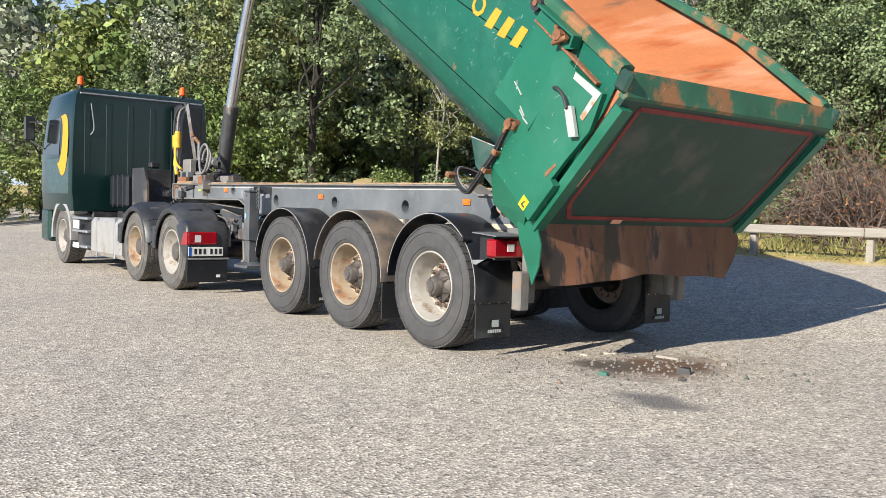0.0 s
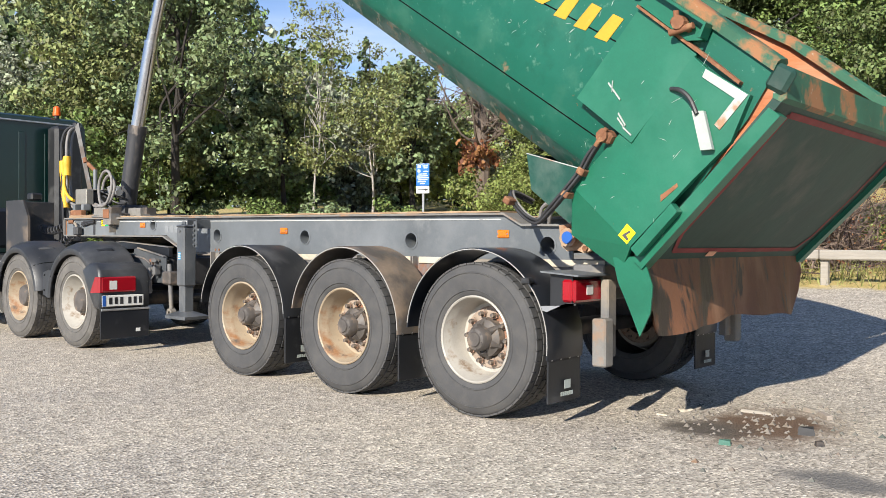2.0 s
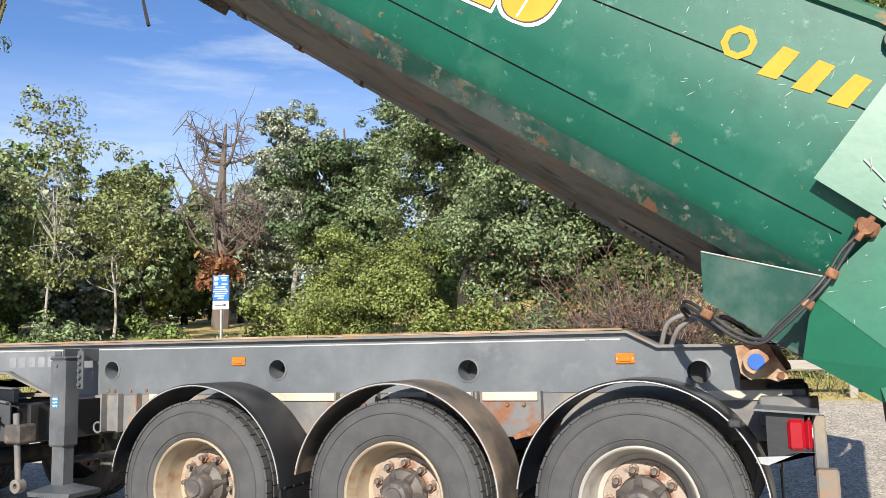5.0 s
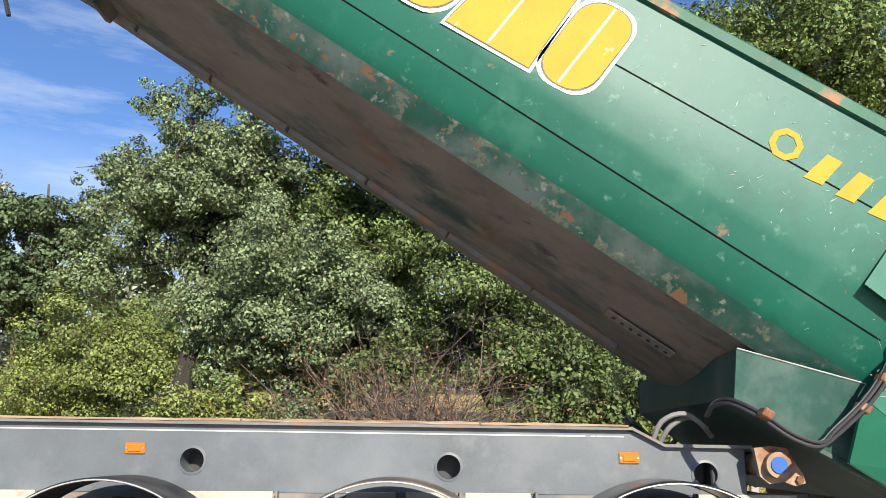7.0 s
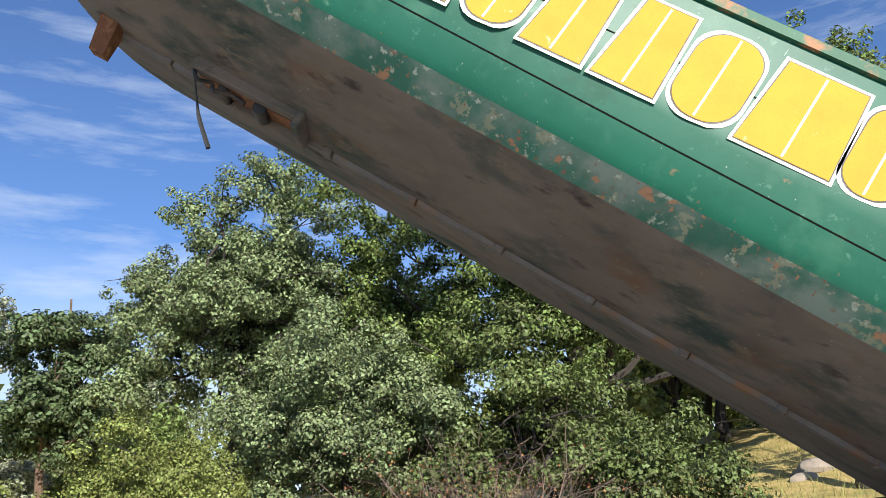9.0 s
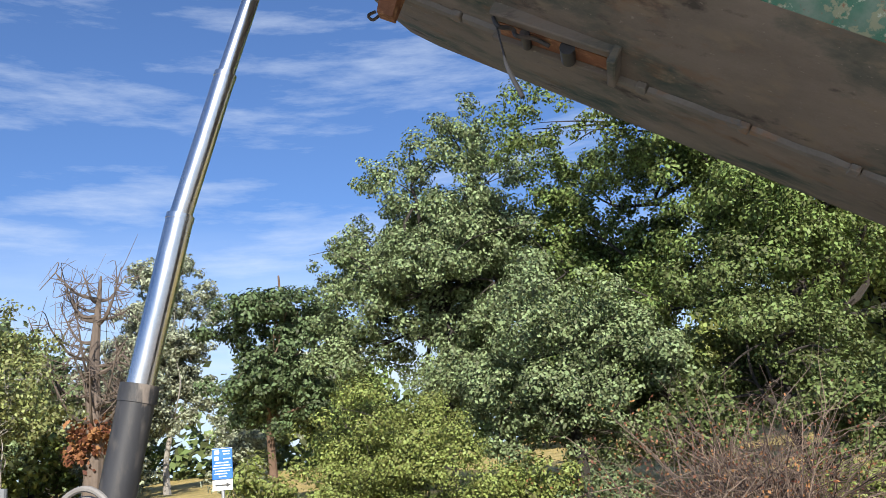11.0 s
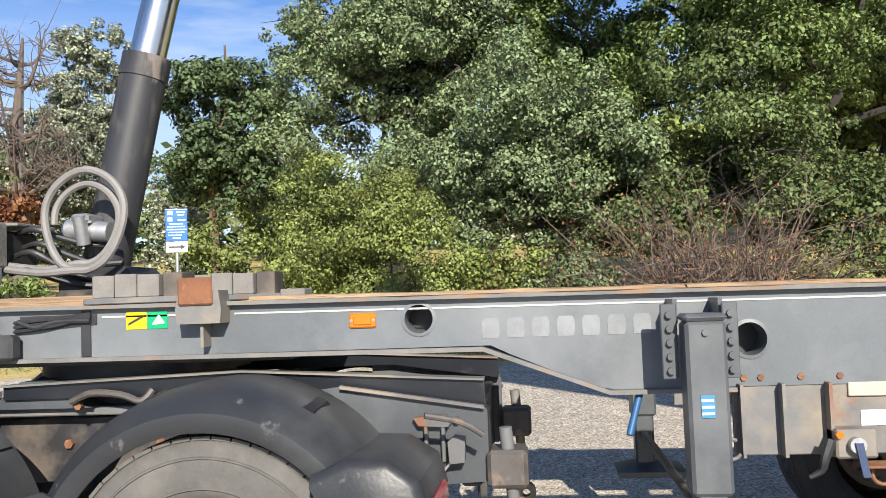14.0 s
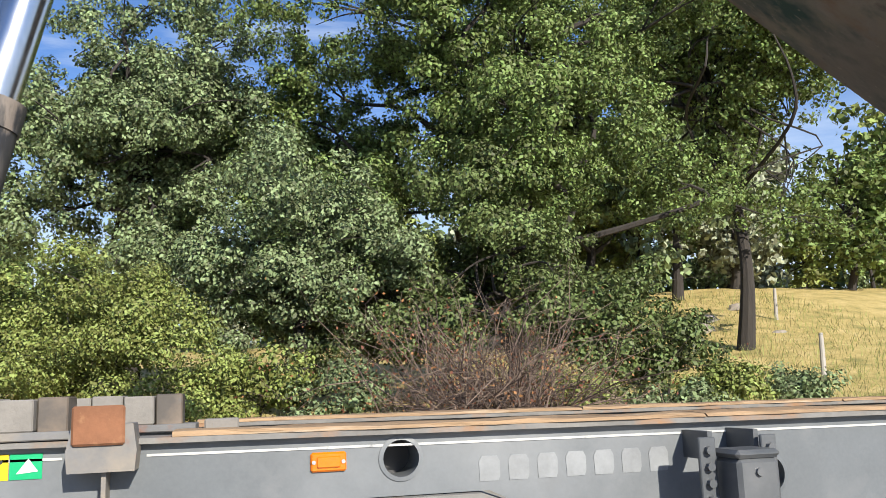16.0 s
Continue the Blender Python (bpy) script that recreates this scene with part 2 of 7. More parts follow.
M["glass"] = mat("dark cab glass", (0.012, 0.016, 0.018), 0.06, spec=0.8, var=0.05)
M["yellow"] = mat("yellow lettering vinyl", (0.52, 0.285, 0.02), 0.75, var=0.1, var_scale=4, spots=(((0.5, 0.4, 0.2), 12, 0.66, 0.72, 0.6),))
M["yellow_wrap"] = mat("yellow hose wrap", (0.64, 0.37, 0.025), 0.6, var=0.15, var_scale=9, bump=0.004, bump_scale=30)
M["white"] = mat("white vinyl", (0.75, 0.75, 0.72), 0.5, var=0.06)
M["white_worn"] = mat("worn white paint", (0.36, 0.40, 0.37), 0.6, var=0.15, var_scale=6, spots=(((0.33, 0.2, 0.12), 5, 0.6, 0.68, 0.9),))
M["faint"] = mat("faded lettering", (0.215, 0.227, 0.234), 0.6, var=0.25, var_scale=8)
M["red"] = mat("red lens", (0.27, 0.005, 0.012), 0.15, coat=0.5)
M["red_paint"] = mat("faded red line", (0.20, 0.03, 0.03), 0.7, var=0.3, var_scale=7)
M["clear_lens"] = mat("clear lens", (0.62, 0.6, 0.58), 0.12, coat=0.5)
M["amber"] = mat("amber lens", (0.62, 0.16, 0.005), 0.2, coat=0.5)
M["orange"] = mat("orange beacon", (0.75, 0.11, 0.01), 0.25)
M["plate"] = mat("reflective white plate", (0.68, 0.68, 0.64), 0.4)
M["crank_blue"] = mat("worn blue paint", (0.02, 0.09, 0.22), 0.5, var=0.3, var_scale=20)
M["leg"] = mat("dark grey leg paint", (0.068, 0.075, 0.082), 0.42, var=0.25, var_scale=2.5, spots=(((0.13, 0.135, 0.14), 2.2, 0.50, 0.72, 0.6), ((0.45, 0.45, 0.45), 38, 0.72, 0.75, 0.8)))
M["rubber_worn"] = mat("dusty worn tyre rubber", (0.10, 0.095, 0.088), 0.8, var=0.25, var_scale=5, spots=(((0.16, 0.15, 0.135), 7, 0.48, 0.72, 0.95),), bump=0.001, bump_scale=60)
M["blue"] = mat("blue plastic", (0.02, 0.10, 0.38), 0.4)
M["sign_blue"] = mat("blue sign sheet", (0.012, 0.14, 0.52), 0.35)
M["sign_green"] = mat("green label", (0.0, 0.36, 0.14), 0.4)
M["sign_yellow"] = mat("yellow label", (0.75, 0.55, 0.01), 0.4)
M["hub_blue"] = mat("dark blue plastic", (0.03, 0.05, 0.11), 0.4)
M["tag_blue"] = mat("light blue tag", (0.05, 0.22, 0.38), 0.4)
M["scratch"] = mat("bared primer scratches", (0.27, 0.36, 0.31), 0.7, var=0.3, var_scale=4)
M["zinc"] = mat("galvanised steel", (0.42, 0.43, 0.44), 0.45, 0.7, var=0.15, var_scale=12)
M["alu"] = mat("dull aluminium", (0.46, 0.45, 0.42), 0.45, 0.5, var=0.15, var_scale=5, spots=(((0.3, 0.27, 0.22), 4, 0.55, 0.7, 0.8),))
M["checker"] = mat("checker plate box", (0.25, 0.24, 0.215), 0.5, 0.35, var=0.15, var_scale=9, bump=0.004, bump_scale=70)
M["gap"] = mat("dark open joint", (0.006, 0.007, 0.007), 0.9, spec=0.1)
M["hose"] = mat("grey rubber hose", (0.20, 0.19, 0.18), 0.6, var=0.2, var_scale=9)
M["hose_black"] = mat("black rubber hose", (0.03, 0.03, 0.032), 0.5, var=0.3, var_scale=9)
M["block"] = mat("grey rubber block", (0.20, 0.188, 0.17), 0.8, var=0.2, var_scale=9, bump=0.002)
M["apron"] = mat("brown rubber apron", (0.15, 0.066, 0.032), 0.6, var=0.3, var_scale=2.5, bump=0.006, bump_scale=5,
                 spots=(((0.21, 0.11, 0.06), 2.0, 0.52, 0.66, 0.8), ((0.03, 0.022, 0.018), 2.6, 0.54, 0.60, 0.45)), stretch=(1, 1.8, 0.6))
M["sticker"] = mat("orange-white reflector", (0.7, 0.36, 0.22), 0.5)
M["bark"] = mat("bark", (0.034, 0.029, 0.025), 0.95, var=0.3, var_scale=5, bump=0.02, bump_scale=18, stretch=(1, 1, 0.25))
M["bark_grey"] = mat("grey dead wood", (0.14, 0.11, 0.09), 0.95, var=0.3, var_scale=5, bump=0.01, bump_scale=18, stretch=(1, 1, 0.25))
M["bark_birch"] = mat("birch bark", (0.34, 0.32, 0.29), 0.9, var=0.2, var_scale=3, spots=(((0.05, 0.045, 0.04), 6, 0.58, 0.64, 0.9),))
M["bark_pine"] = mat("pine bark", (0.14, 0.09, 0.062), 0.95, var=0.3, var_scale=5, bump=0.02, bump_scale=14)
M["twig"] = mat("dry brown twigs", (0.14, 0.10, 0.082), 0.95, island=0.6)


def leaf_mat(name, col, island=0.5):
    return mat(name, col, 0.55, translucent=0.14, island=island, var=0.3, var_scale=0.6, spec=0.3)


M["leaf_oak"] = leaf_mat("oak leaves", (0.145, 0.195, 0.058))
M["leaf_dark"] = leaf_mat("dark leaves", (0.12, 0.155, 0.052))
M["leaf_yellow"] = leaf_mat("yellow-green leaves", (0.215, 0.25, 0.07), 0.4)
M["leaf_grey"] = leaf_mat("grey-green leaves", (0.18, 0.228, 0.108))
M["leaf_aspen"] = leaf_mat("pale aspen leaves", (0.29, 0.315, 0.22))
M["leaf_birch"] = leaf_mat("birch leaves", (0.205, 0.225, 0.085))
M["leaf_pine"] = leaf_mat("pine needles", (0.095, 0.135, 0.06))
M["leaf_dry"] = leaf_mat("dry red-brown leaves", (0.25, 0.11, 0.055))
M["grass"] = mat("dry grass", (0.27, 0.275, 0.095), 0.9, island=0.5, translucent=0.3)
M["boulder"] = mat("pale granite", (0.30, 0.255, 0.215), 0.9, var=0.25, var_scale=2.5, bump=0.02, bump_scale=9, spots=(((0.2, 0.2, 0.16), 3, 0.5, 0.66, 0.9),))
M["hinge"] = mat("cream paint over rust", (0.36, 0.25, 0.165), 0.8, var=0.25, var_scale=7, spots=(((0.24, 0.10, 0.045), 6, 0.50, 0.64, 0.9),))
M["fender"] = mat("dusty black plastic", (0.026, 0.028, 0.031), 0.42, var=0.3, var_scale=2.5, spots=(((0.085, 0.088, 0.093), 1.6, 0.48, 0.76, 0.6), ((0.17, 0.165, 0.155), 12, 0.64, 0.76, 0.8)), bump=0.001, bump_scale=40)
M["post_wood"] = mat("grey weathered wood", (0.31, 0.285, 0.245), 0.85, var=0.2, var_scale=5, bump=0.004, bump_scale=25, stretch=(0.4, 6, 6))


# ---- building helpers ----
class Shape:
    """Gathers vertices and faces of one mesh."""

    def __init__(self, m=None):
        self.v, self.f, self.i, self.m = [], [], [], m or Matrix.Identity(4)

    def add(self, verts, faces, idx=0):
        k = len(self.v)
        self.v += [self.m @ Vector(p) for p in verts]
        self.f += [tuple(k + a for a in fa) for fa in faces]
        self.i += [idx] * len(faces)
        return self

    def box(self, x0, x1, y0, y1, z0, z1, b=0.0, idx=0):
        """A box with its edges cut off by b."""
        if b <= 0:
            return self.add([(x, y, z) for z in (z0, z1) for y in (y0, y1) for x in (x0, x1)],
                            [(0, 2, 3, 1), (4, 5, 7, 6), (0, 1, 5, 4), (2, 6, 7, 3), (0, 4, 6, 2), (1, 3, 7, 5)], idx)
        b = min(b, (x1 - x0) * 0.45, (y1 - y0) * 0.45, (z1 - z0) * 0.45)
        rings = []
        for z, d in ((z0, b), (z0 + b, 0), (z1 - b, 0), (z1, b)):
            e = b
            rings.append([(x0 + d + (e if d == 0 else 0), y0 + d, z), (x1 - d - (e if d == 0 else 0), y0 + d, z), (x1 - d, y0 + d + (e if d == 0 else 0), z),
                          (x1 - d, y1 - d - (e if d == 0 else 0), z), (x1 - d - (e if d == 0 else 0), y1 - d, z), (x0 + d + (e if d == 0 else 0), y1 - d, z),
                          (x0 + d, y1 - d - (e if d == 0 else 0), z), (x0 + d, y0 + d + (e if d == 0 else 0), z)])
        return self.loft(rings, True, idx)

    def loft(self, rings, caps=True, idx=0, closed=True):
        n = len(rings[0])
        v = [p for r in rings for p in r]
        f = []
        for a in range(len(rings) - 1):
            for k in range(n if closed else n - 1):
                k2 = (k + 1) % n
                f.append((a * n + k, a * n + k2, (a + 1) * n + k2, (a + 1) * n + k))
        if caps:
            f += [tuple(reversed(range(n))), tuple((len(rings) - 1) * n + k for k in range(n))]
        return self.add(v, f, idx)

    def rod(self, p0, p1, r0, r1=None, seg=12, caps=True, idx=0):
        p0, p1 = Vector(p0), Vector(p1)
        q = (p1 - p0).to_track_quat("Z", "Y")
        r1 = r0 if r1 is None else r1
        ring = [(math.cos(2 * math.pi * k / seg), math.sin(2 * math.pi * k / seg)) for k in range(seg)]
        return self.loft([[p0 + q @ Vector((c * r0, s * r0, 0)) for c, s in ring], [p1 + q @ Vector((c * r1, s * r1, 0)) for c, s in ring]], caps, idx)

    def tube(self, pts, r, seg=8, idx=0):
        """A hose through the points, rounded by a spline; r: one radius, or one at each point."""
        pts = [Vector(p) for p in pts]
        rad = r if isinstance(r, (list, tuple)) else [r] * len(pts)
        fine, fr = [], []
        for a in range(len(pts) - 1):
            p0, p1, p2, p3 = pts[max(a - 1, 0)], pts[a], pts[a + 1], pts[min(a + 2, len(pts) - 1)]
            for s in range(4):
                t = s / 4
                fine.append(0.5 * ((2 * p1) + (p2 - p0) * t + (2 * p0 - 5 * p1 + 4 * p2 - p3) * t * t + (3 * p1 - p0 - 3 * p2 + p3) * t ** 3))
                fr.append(rad[a] * (1 - t) + rad[a + 1] * t)
        fine.append(pts[-1]), fr.append(rad[-1])
        rings, up = [], None
        for a, p in enumerate(fine):
            d = (fine[min(a + 1, len(fine) - 1)] - fine[max(a - 1, 0)]).normalized()
            if up is None:
                up = d.orthogonal().normalized()
            up = (up - d * up.dot(d)).normalized()
            side = d.cross(up)
            rings.append([p + (up * math.cos(2 * math.pi * k / seg) + side * math.sin(2 * math.pi * k / seg)) * fr[a] for k in range(seg)])
        return self.loft(rings, True, idx)

    def prism(self, poly, y0, y1, idx=0):
        """A polygon in x, z, drawn out along y."""
        return self.loft([[(x, y0, z) for x, z in poly], [(x, y1, z) for x, z in poly]], True, idx)

    def plan(self, poly, z0, z1, idx=0):
        return self.loft([[(x, y, z0) for x, y in poly], [(x, y, z1) for x, y in poly]], True, idx)

    def lathe(self, prof, x, z, seg=48, idx=0, a0=0.0, a1=360.0, y=0.0, closed=False):
        """(radius, y) turned round an axis along y through x, z."""
        full = a1 - a0 >= 360
        n = seg if full else seg + 1
        rings = []
        for k in range(n):
            a = radians(a0 + (a1 - a0) * k / seg)
            rings.append([(x + r * math.cos(a), y + yy, z + r * math.sin(a)) for r, yy in prof])
        if full:
            rings.append(rings[0])
        return self.loft(rings, closed and not full, idx, closed)

    def mesh(self, name, mats, smooth=True, angle=35):
        me = bpy.data.meshes.new(name)
        me.from_pydata([tuple(p) for p in self.v], [], self.f)
        for mt in (mats if isinstance(mats, (list, tuple)) else [mats]):
            me.materials.append(mt)
        me.polygons.foreach_set("material_index", self.i)
        bm = bmesh.new()
        bm.from_mesh(me)
        bmesh.ops.remove_doubles(bm, verts=bm.verts, dist=1e-5)
        bmesh.ops.recalc_face_normals(bm, faces=bm.faces)
        bm.to_mesh(me)
        bm.free()
        if smooth:
            me.polygons.foreach_set("use_smooth", [True] * len(me.polygons))
            me.set_sharp_from_angle(angle=radians(angle))
        me.update()
        return me


def thing(name, label, category, at=(0, 0, 0), group="", kind="", turn=0.0):
    e = new(name)
    e.matrix_basis = pose(*at, 0, turn, 0)
    e.empty_display_size = 0.1
    return tagged(e, label, category, group, kind)


def part(name, shape, material, parent=None, label="", smooth=True, angle=35, local=False):
    """One mesh object; its coordinates are the world's unless local."""
    ob = new(name, shape.mesh(name, material, smooth, angle) if isinstance(shape, Shape) else shape)
    if parent is not None:
        ob.parent = parent
        if not local:
            top, chain = parent, []
            while top is not None:
                chain.append(top.matrix_parent_inverse @ top.matrix_basis)
                top = top.parent
            w = Matrix.Identity(4)
            for c in reversed(chain):
                w = w @ c
            ob.matrix_parent_inverse = w.inverted()
    if label:
        ob["label"] = label
    return ob


def solo(name, shape, material, label, category, group="", kind="", smooth=True):
    return tagged(part(name, shape, material, None, "", smooth), label, category, group, kind)


def smoothstep(a, b, x):
    t = min(1.0, max(0.0, (x - a) / (b - a)))
    return t * t * (3 - 2 * t)


def ground_z(x, y):
    """The yard is level under the vehicle and rises towards the verge and the pasture behind it."""
    if y < 2.0:
        return 0.0
    z = 0.098 * (y - 3.0) if y > 4 else 0.0245 * (y - 2.0) ** 2
    if y > 9:
        z = 0.588 + 0.088 * (min(y, 70) - 9)
        z += 3.0 * smoothstep(3, 14, x) * smoothstep(14, 36, y)
        z += 0.25 * smoothstep(10, 16, y) * noise.noise((x * 0.12, y * 0.12, 0))
    return z

# ---- ground ----
xs = sorted(set([-400, -250, -150, -100] + [round(-80 + 4 * k, 2) for k in range(41)] + [120, 180, 300, 450]))
ys = sorted(set([-300, -150, -80, -40, -20, -10] + [round(-6 + 0.5 * k, 2) for k in range(60)] + [26, 30, 35, 40, 45, 50, 60, 70, 100, 180, 300, 600]))
gs = Shape()
gs.add([(x, y, ground_z(x, y)) for y in ys for x in xs],
       [(j * len(xs) + i, j * len(xs) + i + 1, (j + 1) * len(xs) + i + 1, (j + 1) * len(xs) + i) for j in range(len(ys) - 1) for i in range(len(xs) - 1)])


def ground_mat():
    m = bpy.data.materials.new("asphalt yard and grass verge")
    m.use_nodes = True
    n, l = m.node_tree.nodes, m.node_tree.links
    p = n["Principled BSDF"]
    co = n.new("ShaderNodeNewGeometry")

    def tex(scale, detail=6.0, rough=0.6, kind="ShaderNodeTexNoise"):
        t = n.new(kind)
        t.inputs["Scale"].default_value = scale
        if kind == "ShaderNodeTexNoise":
            t.inputs["Detail"].default_value, t.inputs["Roughness"].default_value = detail, rough
        l.new(co.outputs["Position"], t.inputs["Vector"])
        return t

    def ramp(value, stops):
        r = n.new("ShaderNodeValToRGB")
        e = r.color_ramp.elements
        e[0].position, e[0].color = stops[0][0], (*stops[0][1], 1)
        e[1].position, e[1].color = stops[-1][0], (*stops[-1][1], 1)
        for s, c in stops[1:-1]:
            k = e.new(s)
            k.color = (*c, 1)
        l.new(value, r.inputs["Fac"])
        return r.outputs["Color"]

    def mix(fac, a, b, how="MIX"):
        x = n.new("ShaderNodeMixRGB")
        x.blend_type = how
        if isinstance(fac, float):
            x.inputs["Fac"].default_value = fac
        else:
            l.new(fac, x.inputs["Fac"])
        l.new(a, x.inputs["Color1"])
        if isinstance(b, tuple):
            x.inputs["Color2"].default_value = (*b, 1)
        else:
            l.new(b, x.inputs["Color2"])
        return x.outputs["Color"]

    cells = tex(62.0, kind="ShaderNodeTexVoronoi")
    stones = ramp(cells.outputs["Color"], [(0.0, (0.13, 0.125, 0.11)), (0.30, (0.33, 0.31, 0.28)), (0.7, (0.51, 0.485, 0.44)), (1.0, (0.80, 0.77, 0.70))])
    asphalt = mix(1.0, stones, ramp(tex(0.55, 5.0).outputs["Fac"], [(0.3, (0.90, 0.85, 0.80)), (0.7, (1.15, 1.07, 0.95))]), "MULTIPLY")
    asphalt = mix(1.0, asphalt, ramp(tex(7.0, 6.0).outputs["Fac"], [(0.3, (0.84, 0.84, 0.84)), (0.7, (1.16, 1.16, 1.16))]), "MULTIPLY")
    asphalt = mix(1.0, asphalt, ramp(tex(2.0, 8.0, 0.7).outputs["Fac"], [(0.30, (0.72, 0.72, 0.72)), (0.40, (1.0, 1.0, 1.0)), (1.0, (1.0, 1.0, 1.0))]), "MULTIPLY")
    sep = n.new("ShaderNodeSeparateXYZ")
    l.new(co.outputs["Position"], sep.inputs["Vector"])

    def blot(px, py, rx, ry, wobble=0.5):
        """A worn-edged oil or rust stain on the yard."""
        v = n.new("ShaderNodeMapping")
        v.vector_type = "POINT"
        v.inputs["Location"].default_value = (-px / rx, -py / ry, 0)
        v.inputs["Scale"].default_value = (1 / rx, 1 / ry, 0)
        l.new(co.outputs["Position"], v.inputs["Vector"])
        ln = n.new("ShaderNodeVectorMath")
        ln.operation = "LENGTH"
        l.new(v.outputs["Vector"], ln.inputs[0])
        a = n.new("ShaderNodeMath")
        a.operation = "MULTIPLY_ADD"
        l.new(tex(5.0, 6.0).outputs["Fac"], a.inputs[0])
        a.inputs[1].default_value = 2 * wobble
        l.new(ln.outputs["Value"], a.inputs[2])
        r = n.new("ShaderNodeMapRange")
        r.inputs["From Min"].default_value, r.inputs["From Max"].default_value = 1.0 + wobble, 0.4 + wobble
        l.new(a.outputs[0], r.inputs["Value"])
        return r.outputs["Result"]

    asphalt = mix(blot(1.55, 1.1, 0.55, 0.8), asphalt, (0.14, 0.09, 0.06))
    asphalt = mix(blot(1.3, 0.75, 0.35, 0.35), asphalt, (0.10, 0.085, 0.07))
    asphalt = mix(blot(2.35, 0.05, 0.4, 0.25), asphalt, (0.17, 0.16, 0.145))
    grass = ramp(tex(1.2, 8.0, 0.7).outputs["Fac"], [(0.3, (0.22, 0.21, 0.07)), (0.5, (0.48, 0.37, 0.14)), (0.7, (0.60, 0.47, 0.22))])
    grass = mix(1.0, grass, ramp(tex(30.0, 5.0).outputs["Fac"], [(0.3, (0.6, 0.6, 0.6)), (0.7, (1.3, 1.3, 1.3))]), "MULTIPLY")
    edge = n.new("ShaderNodeMath")
    edge.operation = "MULTIPLY_ADD"
    l.new(tex(1.6, 6.0).outputs["Fac"], edge.inputs[0])
    edge.inputs[1].default_value = 1.4
    l.new(sep.outputs["Y"], edge.inputs[2])
    er = n.new("ShaderNodeMapRange")
    er.inputs["From Min"].default_value, er.inputs["From Max"].default_value = 9.0, 9.25
    l.new(edge.outputs[0], er.inputs["Value"])
    l.new(mix(er.outputs["Result"], asphalt, grass), p.inputs["Base Color"])
    p.inputs["Roughness"].default_value, p.inputs["Specular IOR Level"].default_value = 0.85, 0.3
    b = n.new("ShaderNodeBump")
    b.inputs["Distance"].default_value, b.inputs["Strength"].default_value = 0.008, 0.7
    l.new(cells.outputs["Distance"], b.inputs["Height"]), l.new(b.outputs["Normal"], p.inputs["Normal"])
    return m


solo("ground", gs, ground_mat(), "worn grey asphalt yard rising to a dry grass verge", "ground", kind="structure")

# ---- trailer ----
YC = 1.23                       # middle of the vehicle
BEAM = 0.49                     # outer face of the near chassis beam
trailer = thing("tipping_semi_trailer", "grey tipping semi-trailer chassis with three axles, raised green tub", "trailer", (0, 0, 0))


def mirror(shape):
    s = Shape()
    s.v = [Vector((p[0], 2 * YC - p[1], p[2])) for p in shape.v]
    s.f, s.i = [tuple(reversed(f)) for f in shape.f], list(shape.i)
    return s


def top_z(x):
    return 1.385 - 0.0075 * (x + 1.7)


def beam(y0, outer):
    """An I-beam: web with round holes, top and bottom flange; y0 its outer face, outer -1 or 1."""
    d = -outer
    web = Shape()
    holes = [(-4.9, 1.333, 0.06), (-3.69, 1.22, 0.066), (-2.338, 1.206, 0.066), (-1.034, 1.181, 0.066), (0.267, 1.152, 0.066)]
    cuts = [-6.95] + [v for hx, hz, r in holes for v in (hx - 0.12, hx + 0.12)] + [0.47]

    def lower(x):
        if x < -4.62:
            return 1.225
        if x < -4.2:
            return 1.215 - (x + 4.62) / 0.42 * 0.175
        return 1.04 + 0.01

    def upper(x):
        if x < -0.1:
            return top_z(x) - 0.005
        if x < 0.06:
            return top_z(x) - 0.005 - (x + 0.1) / 0.16 * 0.075
        return 1.283 - 0.0 * x

    def flat(xa, xb):
        k = max(1, int((xb - xa) / 0.07))
        pts = [xa + (xb - xa) * i / k for i in range(k + 1)]
        for a, b in zip(pts, pts[1:]):
            web.loft([[(a, y0, lower(a)), (b, y0, lower(b)), (b, y0, upper(b)), (a, y0, upper(a))],
                      [(a, y0 + d * 0.012, lower(a)), (b, y0 + d * 0.012, lower(b)), (b, y0 + d * 0.012, upper(b)), (a, y0 + d * 0.012, upper(a))]], True)

    for a, b in zip(cuts[0::2], cuts[1::2]):
        flat(a, b)
    for hx, hz, r in holes:
        n = 24
        outer_ring, inner = [], []
        xa, xb, za, zb = hx - 0.12, hx + 0.12, lower(hx), upper(hx)
        for k in range(n):
            a = 2 * math.pi * (k + 0.5) / n
            c, s = math.cos(a), math.sin(a)
            inner.append((hx + r * c, hz + r * s))
            tx = ((xb - hx) if c > 0 else (xa - hx)) / c
            tz = ((zb - hz) if s > 0 else (za - hz)) / s
            t = min(tx, tz)
            outer_ring.append((hx + t * c, hz + t * s))
        # corner points stay square
        for cx_, cz_ in ((xa, za), (xb, za), (xb, zb), (xa, zb)):
            k = min(range(n), key=lambda i: (outer_ring[i][0] - cx_) ** 2 + (outer_ring[i][1] - cz_) ** 2)
            outer_ring[k] = (cx_, cz_)
        for yy in (y0, y0 + d * 0.012):
            web.add([(p[0], yy, p[1]) for p in outer_ring] + [(p[0], yy, p[1]) for p in inner],
                    [(k, (k + 1) % n, n + (k + 1) % n, n + k) for k in range(n)])
    return web, holes, lower, upper


